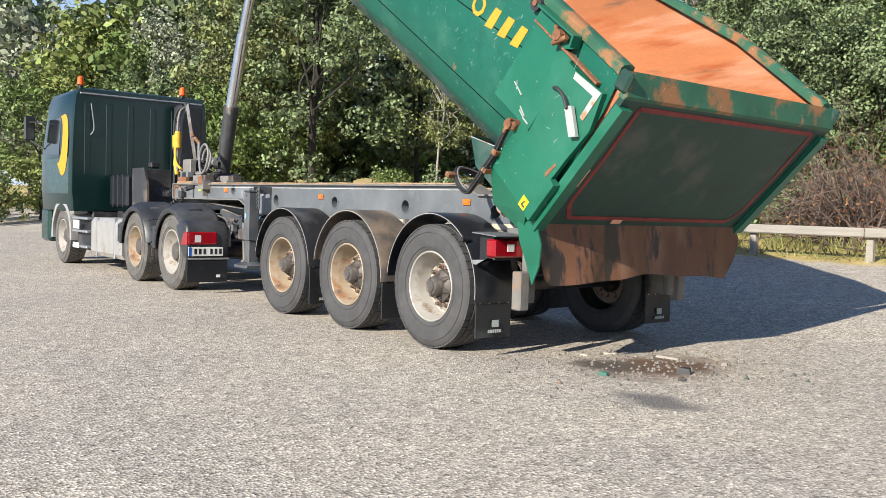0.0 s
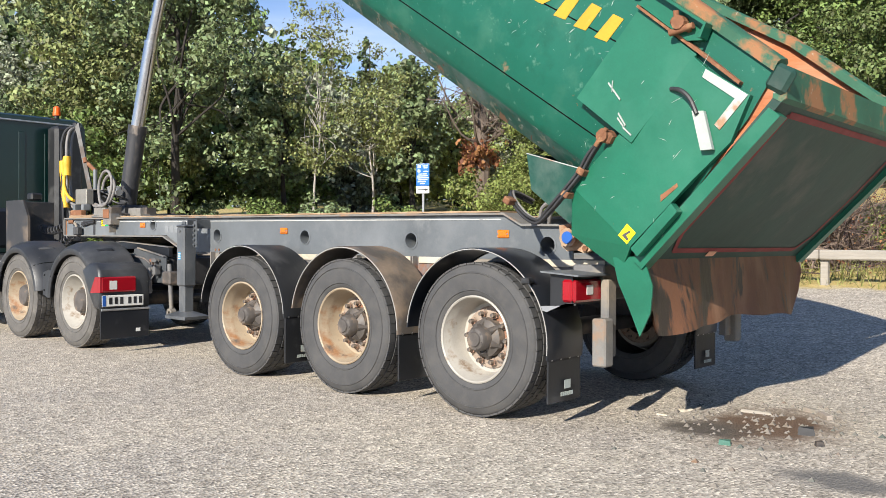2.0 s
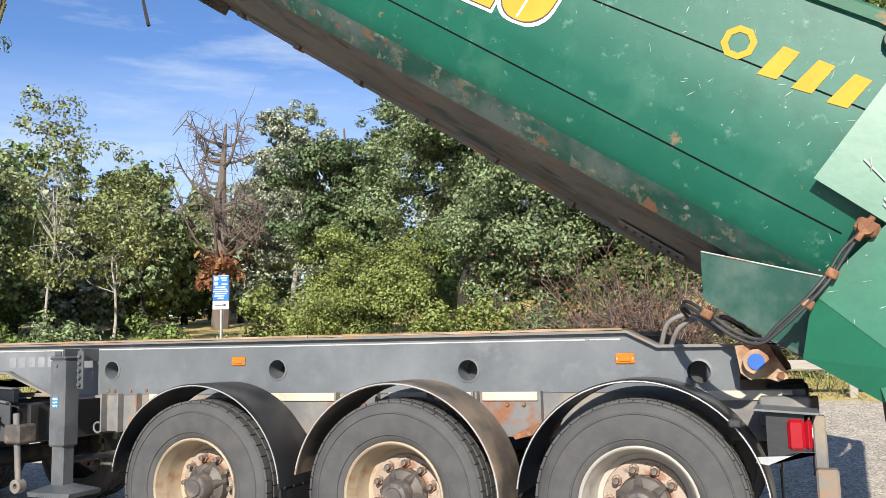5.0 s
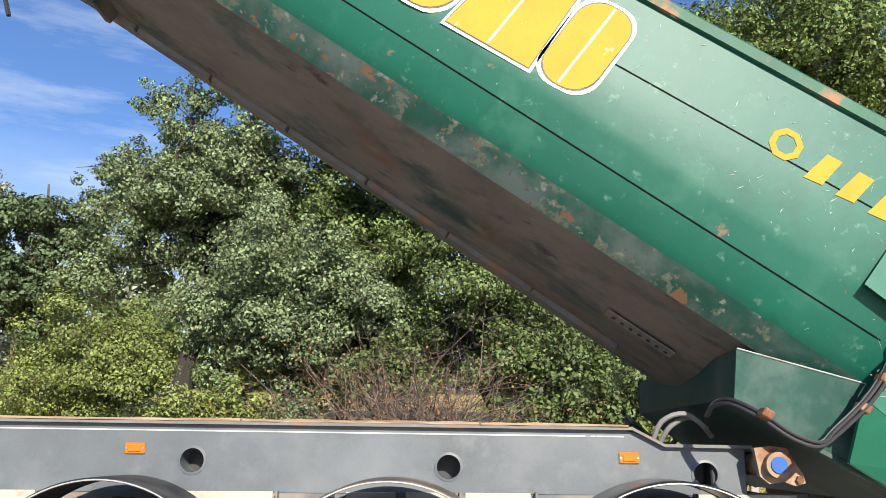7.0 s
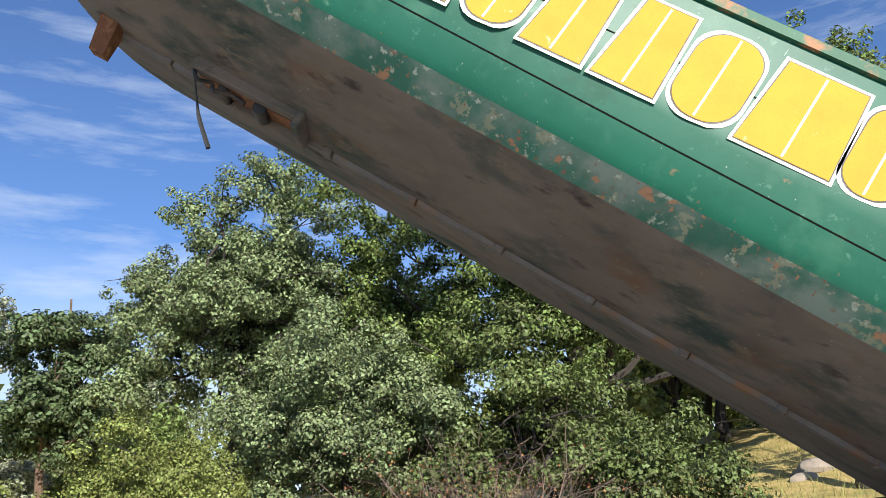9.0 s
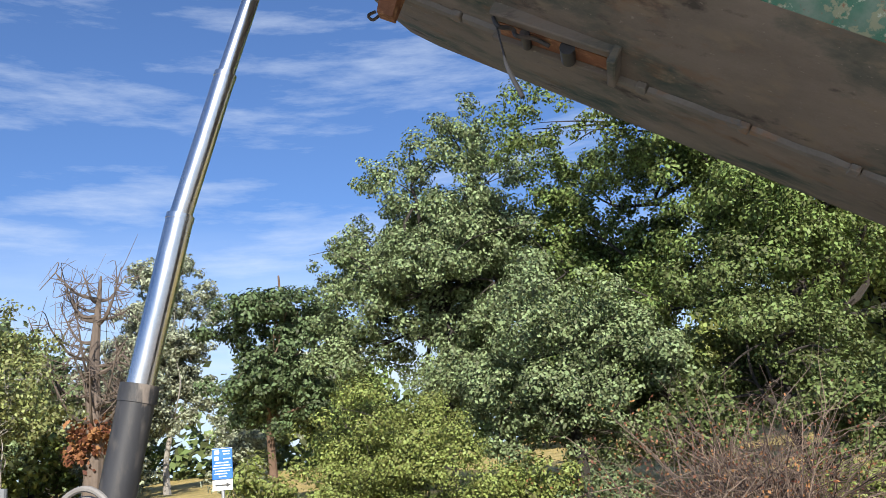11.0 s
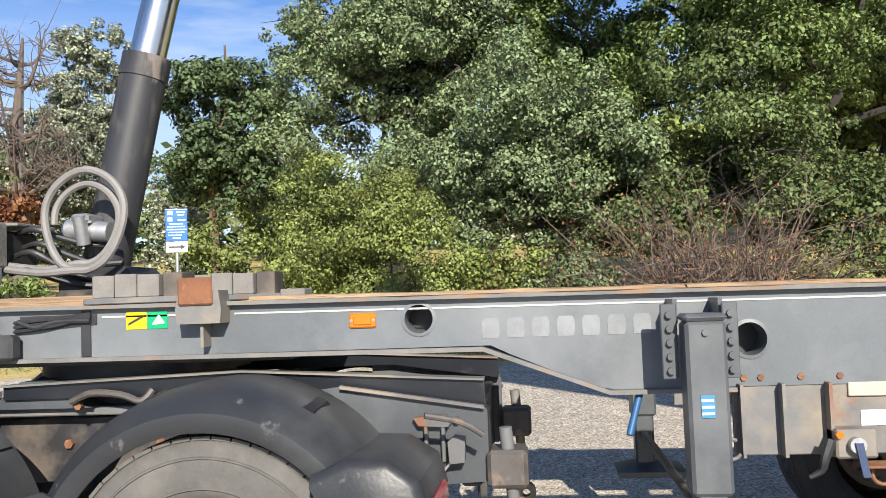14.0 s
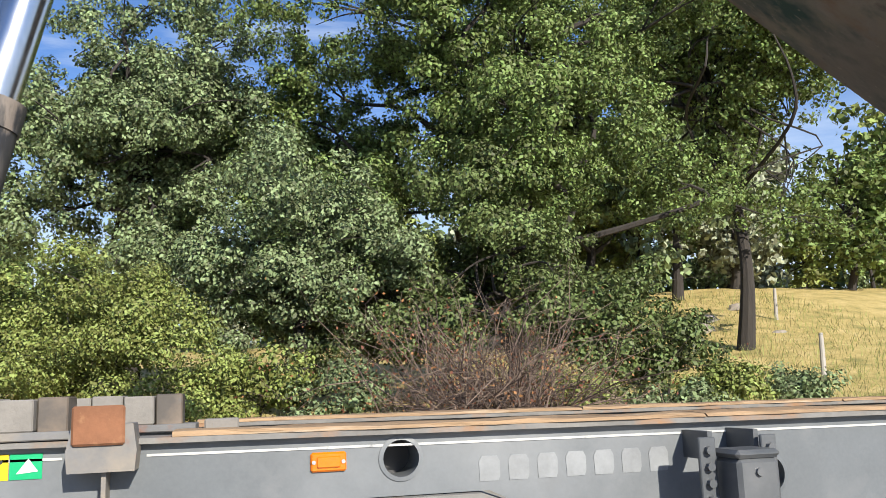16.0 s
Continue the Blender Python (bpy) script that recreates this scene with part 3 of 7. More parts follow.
for side, y0, sgn in (("near", BEAM, -1), ("far", 2 * YC - BEAM, 1)):
    web, holes, lower, upper = beam(y0, sgn)
    d = -sgn
    rail = part("beam_web", web, M["chassis"], trailer)
    for hx, hz, r in holes:
        ring = Shape().lathe([(r - 0.006, 0.0), (r - 0.006, d * 0.16), (r + 0.004, d * 0.16), (r + 0.007, -d * 0.004), (r - 0.006, -d * 0.006), (r - 0.006, 0)], hx, hz, 28, y=y0)
        part("hole_sleeve", ring, M["chassis"], rail)
        # added black disc stands in for the shaded depth of the hole
        part("hole_plug", Shape().rod((hx, y0 + d * 0.15, hz), (hx, y0 + d * 0.165, hz), r - 0.002, seg=24), M["hose_black"], rail)
    lo, hi = min(y0, y0 + d * 0.16), max(y0, y0 + d * 0.16)
    lo -= 0.035 if sgn < 0 else 0
    hi += 0.035 if sgn > 0 else 0
    fl = Shape()
    xsr = [-6.95, -4.62, -4.2, -4.0, 0.47]
    low_pts = [(-6.95, 1.225), (-4.66, 1.217), (-4.2, 1.045), (-3.75, 1.045)]
    fl.loft([[(x, lo, z - 0.012), (x, hi, z - 0.012), (x, hi, z + 0.004), (x, lo, z + 0.004)] for x, z in low_pts], True)
    part("lower_flange", fl, M["flange"], rail)
    fu = Shape()
    up_pts = [(-6.95, top_z(-6.95)), (-0.1, top_z(-0.1)), (0.06, 1.29), (0.5, 1.285)]
    fu.loft([[(x, lo, z - 0.004), (x, hi, z - 0.004), (x, hi, z + 0.012), (x, lo, z + 0.012)] for x, z in up_pts], True)
    part("upper_flange", fu, M["flange"], rail)
    wl_ = Shape().box(-5.62, -0.14, y0 - 0.003 if sgn < 0 else y0, y0 if sgn < 0 else y0 + 0.003, 0, 0.007)
    wl_.box(-6.16, -5.84, y0 - 0.003 if sgn < 0 else y0, y0 if sgn < 0 else y0 + 0.003, 0, 0.007).box(-6.93, -6.72, y0 - 0.003 if sgn < 0 else y0, y0 if sgn < 0 else y0 + 0.003, 0, 0.007)
    wl_.v = [Vector((p[0], p[1], p[2] + top_z(p[0]) - 0.040)) for p in wl_.v]
    part("white_line", wl_, M["white_line"], rail)
    # worn boards lie on the beam
    rnd = random.Random(5 if sgn < 0 else 6)
    x = -5.55
    while x < -0.2:
        ln = rnd.uniform(1.2, 1.9)
        b = Shape()
        steps = 14
        rings = []
        for k in range(steps + 1):
            xx = min(x + ln * k / steps, -0.12)
            zt = top_z(xx) + 0.013
            w0, w1 = rnd.uniform(-0.006, 0.006), rnd.uniform(-0.006, 0.006)
            rings.append([(xx, lo - 0.004 + w0, zt), (xx, hi, zt), (xx, hi, zt + 0.014 + w1 * 0.5), (xx, (lo + hi) / 2, zt + 0.015 + w0 * 0.4), (xx, lo + 0.002 + w1, zt + 0.012 + w0 * 0.6)])
        b.loft(rings, True)
        part("board", b, M["wood"], rail, smooth=False)
        x += ln + 0.006

# cross members between the beams
for x in (-6.85, -6.2, -4.3, -3.3, -1.95, -0.65, 0.35):
    part("cross_member", Shape().box(x - 0.05, x + 0.05, BEAM + 0.02, 2 * YC - BEAM - 0.02, 1.10 if x > -4.3 else 1.24, 1.24 if x > -4.3 else 1.36, 0.008), M["dark_metal"], trailer)

# suspension box under each beam, with ribs, bolts and dusty cream strips
for sgn in (-1, 1):
    def place(s):
        return s if sgn < 0 else mirror(s)
    y = BEAM + 0.006
    hang = part("suspension_hanger", place(Shape().box(-3.76, 0.78, y, y + 0.03, 0.80, 1.062, 0.004)), M["chassis_dirt"], trailer)
    for a, b in ((-3.36, -3.12), (-2.45, -1.92), (-1.55, -1.30), (-1.25, -1.02), (-0.95, -0.62), (0.22, 0.72)):
        part("strip", place(Shape().box(a, b, y - 0.012, y, 1.005, 1.055, 0.003)), M["cream"], hang)
    for x in (-3.745, -3.60, -3.44, -1.9, -1.62, -1.0, -0.98, -0.6, 0.2):
        part("rib", place(Shape().prism([(x, 0.80), (x + 0.012, 0.80), (x + 0.012, 1.06), (x, 1.06)], y - 0.055, y)), M["chassis_dirt"], hang)
    for x in (-3.72, -3.66, -3.52, -3.385, -1.80, -1.72, -0.80, -0.70):
        part("bolt", place(Shape().rod((x, y - 0.014, 1.08 if x < -3 else 0.985), (x, y, 1.08 if x < -3 else 0.985), 0.012, seg=6)), M["rust"], hang)
    for x in (-1.86, -0.55):
        arm = place(Shape().prism([(x - 0.17, 0.80), (x + 0.06, 0.86), (x + 0.09, 0.905), (x + 0.05, 0.93), (x - 0.18, 0.825)], 0.36, 0.42))
        part("mudguard_bracket", arm, M["rust"], hang)
    # cargo of the chassis side: valve box
    part("valve_box", place(Shape().box(-3.15, -3.02, 0.42, 0.48, 0.84, 0.94, 0.01)), M["chassis_dirt"], hang)
    part("white_tag", place(Shape().box(-3.32, -3.2, y - 0.004, y, 0.90, 0.955, 0.0)), M["white"], hang)

# shut-off valve, hook rings and rusty eye on the near side
valve = part("valve_bracket", Shape().box(-3.44, -3.30, 0.40, 0.50, 0.80, 0.90, 0.008), M["chassis_dirt"], trailer, "small bracket with a shut-off valve")
part("valve_body", Shape().rod((-3.375, 0.40, 0.85), (-3.375, 0.37, 0.85), 0.028, seg=14), M["zinc"], valve)
part("valve_handle", Shape().loft([[(-3.388, 0.372, 0.86), (-3.362, 0.372, 0.86), (-3.362, 0.362, 0.86), (-3.388, 0.362, 0.86)], [(-3.37, 0.365, 0.745), (-3.345, 0.365, 0.745), (-3.345, 0.355, 0.745), (-3.37, 0.355, 0.745)]], True), M["hub_blue"], valve, "dark blue lever handle")
part("brass_plug", Shape().rod((-3.43, 0.40, 0.885), (-3.43, 0.385, 0.885), 0.014, seg=6), M["amber"], valve)
part("cable", Shape().tube([(-3.45, 0.42, 0.86), (-3.48, 0.40, 0.80), (-3.49, 0.41, 0.76), (-3.53, 0.42, 0.735)], [0.02, 0.016, 0.012, 0.008], 7), M["hose_black"], valve)
for x, z, m_ in ((-3.78, 0.83, "chassis_dirt"), (-3.27, 0.735, "rust")):
    part("hook_ring", Shape().tube([(x + 0.035 * math.cos(radians(a)), 0.46, z + 0.035 * math.sin(radians(a))) for a in range(60, 331, 30)], 0.007, 7), M[m_], trailer)
part("eye_bracket", Shape().box(-3.34, -3.19, 0.40, 0.50, 0.765, 0.775, 0.002), M["rust"], trailer, "rusty eye bracket")

# landing legs
for sgn in (-1, 1):
    def place(s):
        return s if sgn < 0 else mirror(s)
    leg = part("landing_leg", place(Shape().box(-3.965, -3.83, 0.20, 0.34, 0.72, 1.30, 0.012)), M["leg"], trailer)
    part("leg_cap", place(Shape().box(-3.97, -3.825, 0.195, 0.345, 1.30, 1.325, 0.012)), M["leg"], leg)
    part("inner_leg", place(Shape().box(-3.95, -3.845, 0.215, 0.325, 0.44, 0.73, 0.012)), M["leg"], leg)
    foot = place(Shape().loft([[(-4.05, 0.13, 0.40), (-3.70, 0.13, 0.40), (-3.70, 0.41, 0.40), (-4.05, 0.41, 0.40)], [(-4.06, 0.13, 0.43), (-3.69, 0.13, 0.43), (-3.69, 0.41, 0.43), (-4.06, 0.41, 0.43)],
                               [(-3.96, 0.22, 0.47), (-3.83, 0.22, 0.47), (-3.83, 0.32, 0.47), (-3.96, 0.32, 0.47)]], True))
    part("foot", foot, M["leg"], leg)
    for a, b in ((-4.03, -3.975), (-3.822, -3.77)):
        pl = part("mounting_plate", place(Shape().box(a, b, 0.30, 0.315, 1.10, 1.36, 0.003)), M["leg"], leg)
        for k in range(5):
            part("bolt", place(Shape().rod(((a + b) / 2, 0.30, 1.13 + 0.048 * k), ((a + b) / 2, 0.282, 1.13 + 0.048 * k), 0.013, seg=8)), M["leg"], pl)
    for x in (-3.975, -3.82):
        part("gusset", place(Shape().prism([(x - 0.008, 1.29), (x + 0.008, 1.29), (x + 0.008, 1.375), (x - 0.008, 1.375)], 0.33, 0.49)), M["leg"], leg)
    part("leg_bolt", place(Shape().rod((-3.90, 0.19, 1.262), (-3.90, 0.2, 1.262), 0.012, seg=8)), M["leg"], leg)
    if sgn < 0:
        tag = part("maker_tag", Shape().box(-3.925, -3.88, 0.196, 0.2, 0.98, 1.055), M["tag_blue"], leg, "small blue and white tag")
        for k in range(3):
            part("print_bar", Shape().box(-3.924, -3.884, 0.1945, 0.196, 0.99 + 0.022 * k, 0.998 + 0.022 * k), M["white"], tag)
part("leg_shaft", Shape().rod((-3.9, 0.34, 0.62), (-3.9, 2 * YC - 0.34, 0.62), 0.02), M["dark_metal"], trailer)
part("crank", Shape().rod((-4.09, 0.50, 1.035), (-4.14, 0.44, 0.89), 0.013), M["crank_blue"], trailer, "worn blue crank handle")

# side lamps
for x, z in ((-5.115, 1.334), (-2.633, 1.263), (-0.117, 1.231)):
    lamp = part("side_lamp", Shape().box(x - 0.052, x + 0.052, BEAM - 0.012, BEAM, z - 0.028, z + 0.028, 0.01), M["amber"], trailer, "amber side marker lamp")
    part("lens", Shape().box(x - 0.034, x + 0.034, BEAM - 0.018, BEAM - 0.012, z - 0.016, z + 0.016, 0.004), M["amber"], lamp)
    for dx in (-0.043, 0.043):
        part("screw", Shape().rod((x + dx, BEAM - 0.015, z), (x + dx, BEAM - 0.011, z), 0.006, seg=8), M["steel"], lamp)

# faded pale marks on the web
for k in range(7):
    x = -4.66 + 0.093 * k
    part("faded_block", Shape().prism([(x, 1.252), (x + 0.058, 1.252), (x + 0.064, 1.268), (x + 0.064, 1.31), (x + 0.056, 1.326), (x + 0.008, 1.326), (x - 0.002, 1.31)], BEAM - 0.002, BEAM + 0.001), M["faint"], trailer)

# warning labels and rusty twist-lock bracket
lab = part("warning_label", Shape().box(-6.06, -5.975, BEAM - 0.003, BEAM, 1.33, 1.398), M["sign_yellow"], trailer, "yellow warning label")
part("symbol", Shape().prism([(-6.05, 1.345), (-5.99, 1.375), (-5.99, 1.385), (-6.05, 1.355)], BEAM - 0.0045, BEAM - 0.003), M["black"], lab)
lab = part("warning_label", Shape().box(-5.972, -5.89, BEAM - 0.003, BEAM, 1.33, 1.398), M["sign_green"], trailer, "green label")
part("symbol", Shape().prism([(-5.955, 1.345), (-5.90, 1.35), (-5.925, 1.385)], BEAM - 0.0045, BEAM - 0.003), M["white"], lab)
brk = part("lock_bracket", Shape().prism([(-5.81, 1.345), (-5.64, 1.345), (-5.635, 1.40), (-5.645, 1.47), (-5.80, 1.47), (-5.815, 1.40)], 0.385, 0.49), M["chassis_dirt"], trailer)
part("rusty_plate", Shape().box(-5.80, -5.665, 0.372, 0.386, 1.415, 1.52, 0.006), M["rust"], brk, "rusty square plate")
part("rib", Shape().box(-5.727, -5.715, 0.41, 0.49, 1.255, 1.345), M["chassis_dirt"], brk)

# rubber blocks on the beam's front
for x0, y_, k, m_ in ((-6.185, 0.46, 3, "block"), (-5.90, 0.74, 3, "block")):
    for i in range(k):
        part("rubber_block", Shape().box(x0 + 0.092 * i, x0 + 0.092 * i + 0.089, y_, y_ + 0.15, 1.455, 1.543 + 0.004 * (i % 2), 0.004), M[m_], trailer)
    part("rubber_block", Shape().box(x0 + 0.092 * k, x0 + 0.092 * k + 0.08, y_ + 0.03, y_ + 0.16, 1.45, 1.548, 0.004), M["black_dusty"], trailer, "dark rubber block")
    part("packing_plate", Shape().box(x0 - 0.03, x0 + 0.40, y_ - 0.015, y_ + 0.17, 1.432, 1.455, 0.003), M["chassis_dirt"], trailer)
part("rubber_block", Shape().box(-5.47, -5.37, 0.6, 0.72, 1.43, 1.468, 0.004), M["block"], trailer)

# front of the gooseneck: end post, cable hook, small box, diagonal support
part("end_plate", Shape().box(-6.97, -6.95, BEAM - 0.03, 2 * YC - BEAM + 0.03, 1.22, 1.42, 0.004), M["flange"], trailer)
part("reflector_box", Shape().box(-6.60, -6.485, 0.40, 0.47, 1.225, 1.325, 0.012), M["black"], trailer, "square black reflector box")
# thin dark band on the web stands in for a strap's cast shadow
part("strap", Shape().box(-6.245, -6.205, BEAM - 0.008, BEAM, 1.228, 1.41, 0.002), M["dark_metal"], trailer)
part("strap_stain", Shape().box(-6.96, -6.93, BEAM - 0.006, BEAM, 1.225, 1.41, 0.002), M["rust"], trailer)
part("hook", Shape().tube([(-6.70, 0.47, 1.36), (-6.62, 0.44, 1.37), (-6.58, 0.44, 1.33), (-6.57, 0.44, 1.29)], 0.016), M["chassis_dirt"], trailer)
part("coupling_ball", Shape().rod((-6.74, 0.42, 1.385), (-6.70, 0.46, 1.385), 0.022), M["rust"], trailer)
# black sheet laid on the web imitates the darkness of a recess
part("recess", Shape().prism([(-6.5, 1.33), (-6.18, 1.355), (-6.18, 1.395), (-6.5, 1.395)], BEAM - 0.006, BEAM - 0.001), M["hose_black"], trailer)
for k in range(3):
    part("cable", Shape().tube([(-6.52, 0.475, 1.335 + 0.018 * k), (-6.42, 0.465, 1.345 + 0.016 * k), (-6.32, 0.47, 1.36 + 0.012 * k), (-6.2, 0.475, 1.385 + 0.006 * k)], 0.007, 6), M["hose_black"], trailer)
part("cable", Shape().tube([(-6.5, 0.47, 1.375), (-6.42, 0.46, 1.35), (-6.34, 0.47, 1.37), (-6.2, 0.47, 1.37)], 0.01), M["hose_black"], trailer)

# hinge at the rear
for sgn in (-1, 1):
    def place(s):
        return s if sgn < 0 else mirror(s)
    ear = part("hinge_plate", place(Shape().prism([(0.465, 1.285), (0.55, 1.295), (0.625, 1.285), (0.655, 1.23), (0.70, 1.155), (0.705, 1.12), (0.66, 1.105), (0.60, 1.125), (0.53, 1.115), (0.485, 1.15), (0.475, 1.22)], 0.33, 0.37)), M["hinge"], trailer, "rusty cream hinge plate")
    part("hinge_pin", place(Shape().rod((0.565, 0.28, 1.205), (0.565, 0.6, 1.205), 0.062, seg=24)), M["hinge"], ear)
    part("pin_cap", place(Shape().rod((0.565, 0.272, 1.205), (0.565, 0.282, 1.205), 0.040, seg=24)), M["blue"], ear, "blue plastic pin cap")
    part("bolt", place(Shape().rod((0.675, 0.31, 1.135), (0.675, 0.34, 1.135), 0.02, seg=6)), M["rust"], ear)
part("hinge_tube", Shape().rod((0.565, 0.5, 1.205), (0.565, 2 * YC - 0.5, 1.205), 0.06, seg=20), M["dark_metal"], trailer)
part("rear_cross_member", Shape().box(0.56, 0.80, 0.35, 2 * YC - 0.35, 0.88, 1.03, 0.01), M["chassis_dirt"], trailer)

# rear bumper posts, lamp boxes
for sgn in (-1, 1):
    def place(s):
        return s if sgn < 0 else mirror(s)
    post = part("bumper_post", place(Shape().box(0.80, 0.86, 0.30, 0.40, 0.45, 0.94, 0.008)), M["chassis_dirt"], trailer)
    part("roller", place(Shape().box(0.80, 0.90, 0.20, 0.30, 0.40, 0.70, 0.01)), M["flange"], post)
    box = part("lamp_box", place(Shape().prism([(0.60, 0.77), (0.76, 0.79), (0.765, 0.965), (0.60, 0.975)], 0.04, 0.36)), M["black"], trailer)
    part("lamp_hood", place(Shape().prism([(0.55, 0.985), (0.83, 0.965), (0.83, 0.975), (0.55, 0.995)], 0.0, 0.38)), M["chassis"], box)
    lens = part("tail_lamp", place(Shape().box(0.765, 0.795, 0.02, 0.34, 0.805, 0.945, 0.014)), M["red"], box, "red rear lamp cluster")
    part("side_glass", place(Shape().box(0.69, 0.766, 0.022, 0.07, 0.805, 0.945, 0.014)), M["red"], box)
    part("reversing_lens", place(Shape().box(0.795, 0.799, 0.15, 0.22, 0.85, 0.91)), M["clear_lens"], lens)
    part("lower_guard", place(Shape().prism([(0.55, 0.775), (0.80, 0.79), (0.80, 0.80), (0.74, 0.80), (0.6, 0.74), (0.55, 0.75)], 0.0, 0.02)), M["zinc"], box)
part("bumper_bar", Shape().box(0.70, 0.76, 0.40, 2 * YC - 0.40, 0.80, 0.88, 0.01), M["hose_black"], trailer)

# ---- wheels ----
def wheel_meshes(rad, width, rim_mat, deep, rubber="rubber"):
    """Meshes of one wheel on the near side; axle along y through the origin, outer face at y = 0."""
    w, rr = width, 0.292
    tyre = Shape()
    prof = [(rr, 0.03), (rr + 0.02, 0.012), (rr + 0.036, 0.009), (rr + 0.039, 0.001), (rr + 0.044, 0.001), (rr + 0.047, 0.006), (rad - 0.11, 0.0), (rad - 0.075, 0.003), (rad - 0.072, -0.003), (rad - 0.067, -0.003), (rad - 0.064, 0.004), (rad - 0.028, 0.016), (rad - 0.012, 0.034), (rad - 0.010, 0.05)]
    prof = prof + [(r, w - y) for r, y in reversed(prof)]
    tyre.lathe(prof, 0, 0, 56)
    tread = Shape()
    n = 46
    for k in range(n):
        for row in range(5):
            a = 2 * math.pi * (k + 0.5 * (row % 2)) / n
            y0 = 0.022 + row * (w - 0.044) / 5
            y1 = y0 + (w - 0.044) / 5 - 0.012
            da = 0.9 * math.pi / n
            r_in, r_out = rad - 0.016, rad - (0.004 if row in (0, 4) else 0.0)
            rings = []
            for rr_ in (r_in, r_out):
                rings.append([(rr_ * math.cos(a - da), y0, rr_ * math.sin(a - da)), (rr_ * math.cos(a + da), y0, rr_ * math.sin(a + da)),
                              (rr_ * math.cos(a + da), y1, rr_ * math.sin(a + da)), (rr_ * math.cos(a - da), y1, rr_ * math.sin(a - da))])
            tread.loft(rings, True)
    rim = Shape()
    if deep:
        rim.lathe([(rr + 0.004, 0.03), (rr + 0.004, 0.018), (rr - 0.004, 0.013), (rr - 0.012, 0.02), (rr - 0.018, 0.045), (0.262, 0.075), (0.256, 0.10), (0.250, 0.17), (0.238, 0.205), (0.21, 0.212)], 0, 0, 48)
    else:
        rim.lathe([(rr + 0.004, 0.03), (rr + 0.004, 0.016), (rr - 0.010, 0.014), (rr - 0.018, 0.03), (rr - 0.03, 0.06), (0.24, 0.09), (0.22, 0.15), (0.2, 0.17),
                   (0.15, 0.17), (0.13, 0.16)], 0, 0, 48)
    disc, hub = Shape(), Shape()
    if deep:
        disc.lathe([(0.214, 0.213), (0.208, 0.196), (0.17, 0.186), (0.138, 0.182), (0.130, 0.20)], 0, 0, 40)
        hub.lathe([(0.134, 0.19), (0.128, 0.135), (0.10, 0.115), (0.086, 0.105), (0.080, 0.045), (0.070, 0.03), (0.052, 0.024), (0.047, 0.012), (0.0, 0.010)], 0, 0, 28)
        for k in range(6):
            a = 2 * math.pi * k / 6 + 0.3
            hub.rod((0.082 * math.cos(a), 0.10, 0.082 * math.sin(a)), (0.128 * math.cos(a), 0.165, 0.128 * math.sin(a)), 0.026, 0.020, 8)
            hub.rod((0.062 * math.cos(a), 0.024, 0.062 * math.sin(a)), (0.062 * math.cos(a), 0.034, 0.062 * math.sin(a)), 0.008, 0.008, 6)
    else:
        disc.lathe([(0.205, 0.172), (0.16, 0.168), (0.138, 0.172)], 0, 0, 32)
        hub.lathe([(0.14, 0.17), (0.13, 0.09), (0.11, 0.06), (0.0, 0.05)], 0, 0, 24)
    nut = Shape().rod((0, 0.006, 0), (0, -0.030, 0), 0.031, 0.026, 6, idx=0).rod((0, -0.030, 0), (0, -0.062, 0), 0.017, 0.015, 8, idx=1)
    return (tread.mesh("tread", M[rubber]), tyre.mesh("tyre", M[rubber]), rim.mesh("rim", rim_mat), disc.mesh("wheel_disc", M["disc"]), hub.mesh("hub", M["hub"]),
            nut.mesh("nut", [M["disc"], M["hub"]]))


def wheel(parent, x, z, far, meshes, y=0.0, spin=0.0, name="wheel"):
    e = new(name)
    e.empty_display_size = 0.1
    e.parent = parent
    px_, py_, pz_ = parent.matrix_basis.translation
    e.matrix_basis = pose(x - px_, ((2 * YC - y) if far else y) - py_, z - pz_, 0, spin, 180 if far else 0)
    tread, tyre, rim, disc, hub, nut = meshes
    o = tagged(new("tread", tread), kind="stuff")
    o.parent = e
    for nm, me in (("tyre", tyre), ("rim", rim), ("wheel_disc", disc), ("hub", hub)):
        o = new(nm, me)
        o.parent = e
    for k in range(10):
        a = 2 * math.pi * k / 10
        o = new("wheel_nut", nut)
        o.parent = e
        o.matrix_basis = pose(0.168 * math.cos(a), 0.195, 0.168 * math.sin(a))
    return e


R = 0.52
t_meshes = wheel_meshes(R, 0.38, M["rim"], True)
t_silver = wheel_meshes(R, 0.38, M["rim_silver"], True)
d_meshes = wheel_meshes(0.50, 0.32, M["rim_silver"], False, "rubber_worn")
d_cream = wheel_meshes(0.50, 0.32, M["rim"], False, "rubber_worn")
for k, x in enumerate((-2.62, -1.31, 0.0)):
    for far in (False, True):
        wheel(trailer, x, R, far, t_silver if k == 2 else t_meshes, 0.0, 17 * k + 5)
    part("axle", Shape().rod((x, 0.25, R), (x, 2 * YC - 0.25, R), 0.07, seg=16), M["dark_metal"], trailer)
    for y in (0.62, 2 * YC - 0.62):
        part("spring_arm", Shape().prism([(x - 0.62, 0.82), (x - 0.55, 0.72), (x + 0.1, 0.58), (x + 0.3, 0.60), (x + 0.3, 0.68), (x - 0.4, 0.84)], y - 0.05, y + 0.05), M["dark_metal"], trailer)
        part("air_spring", Shape().rod((x + 0.25, y, 0.66), (x + 0.25, y, 0.86), 0.115, 0.105, 18), M["black"], trailer)


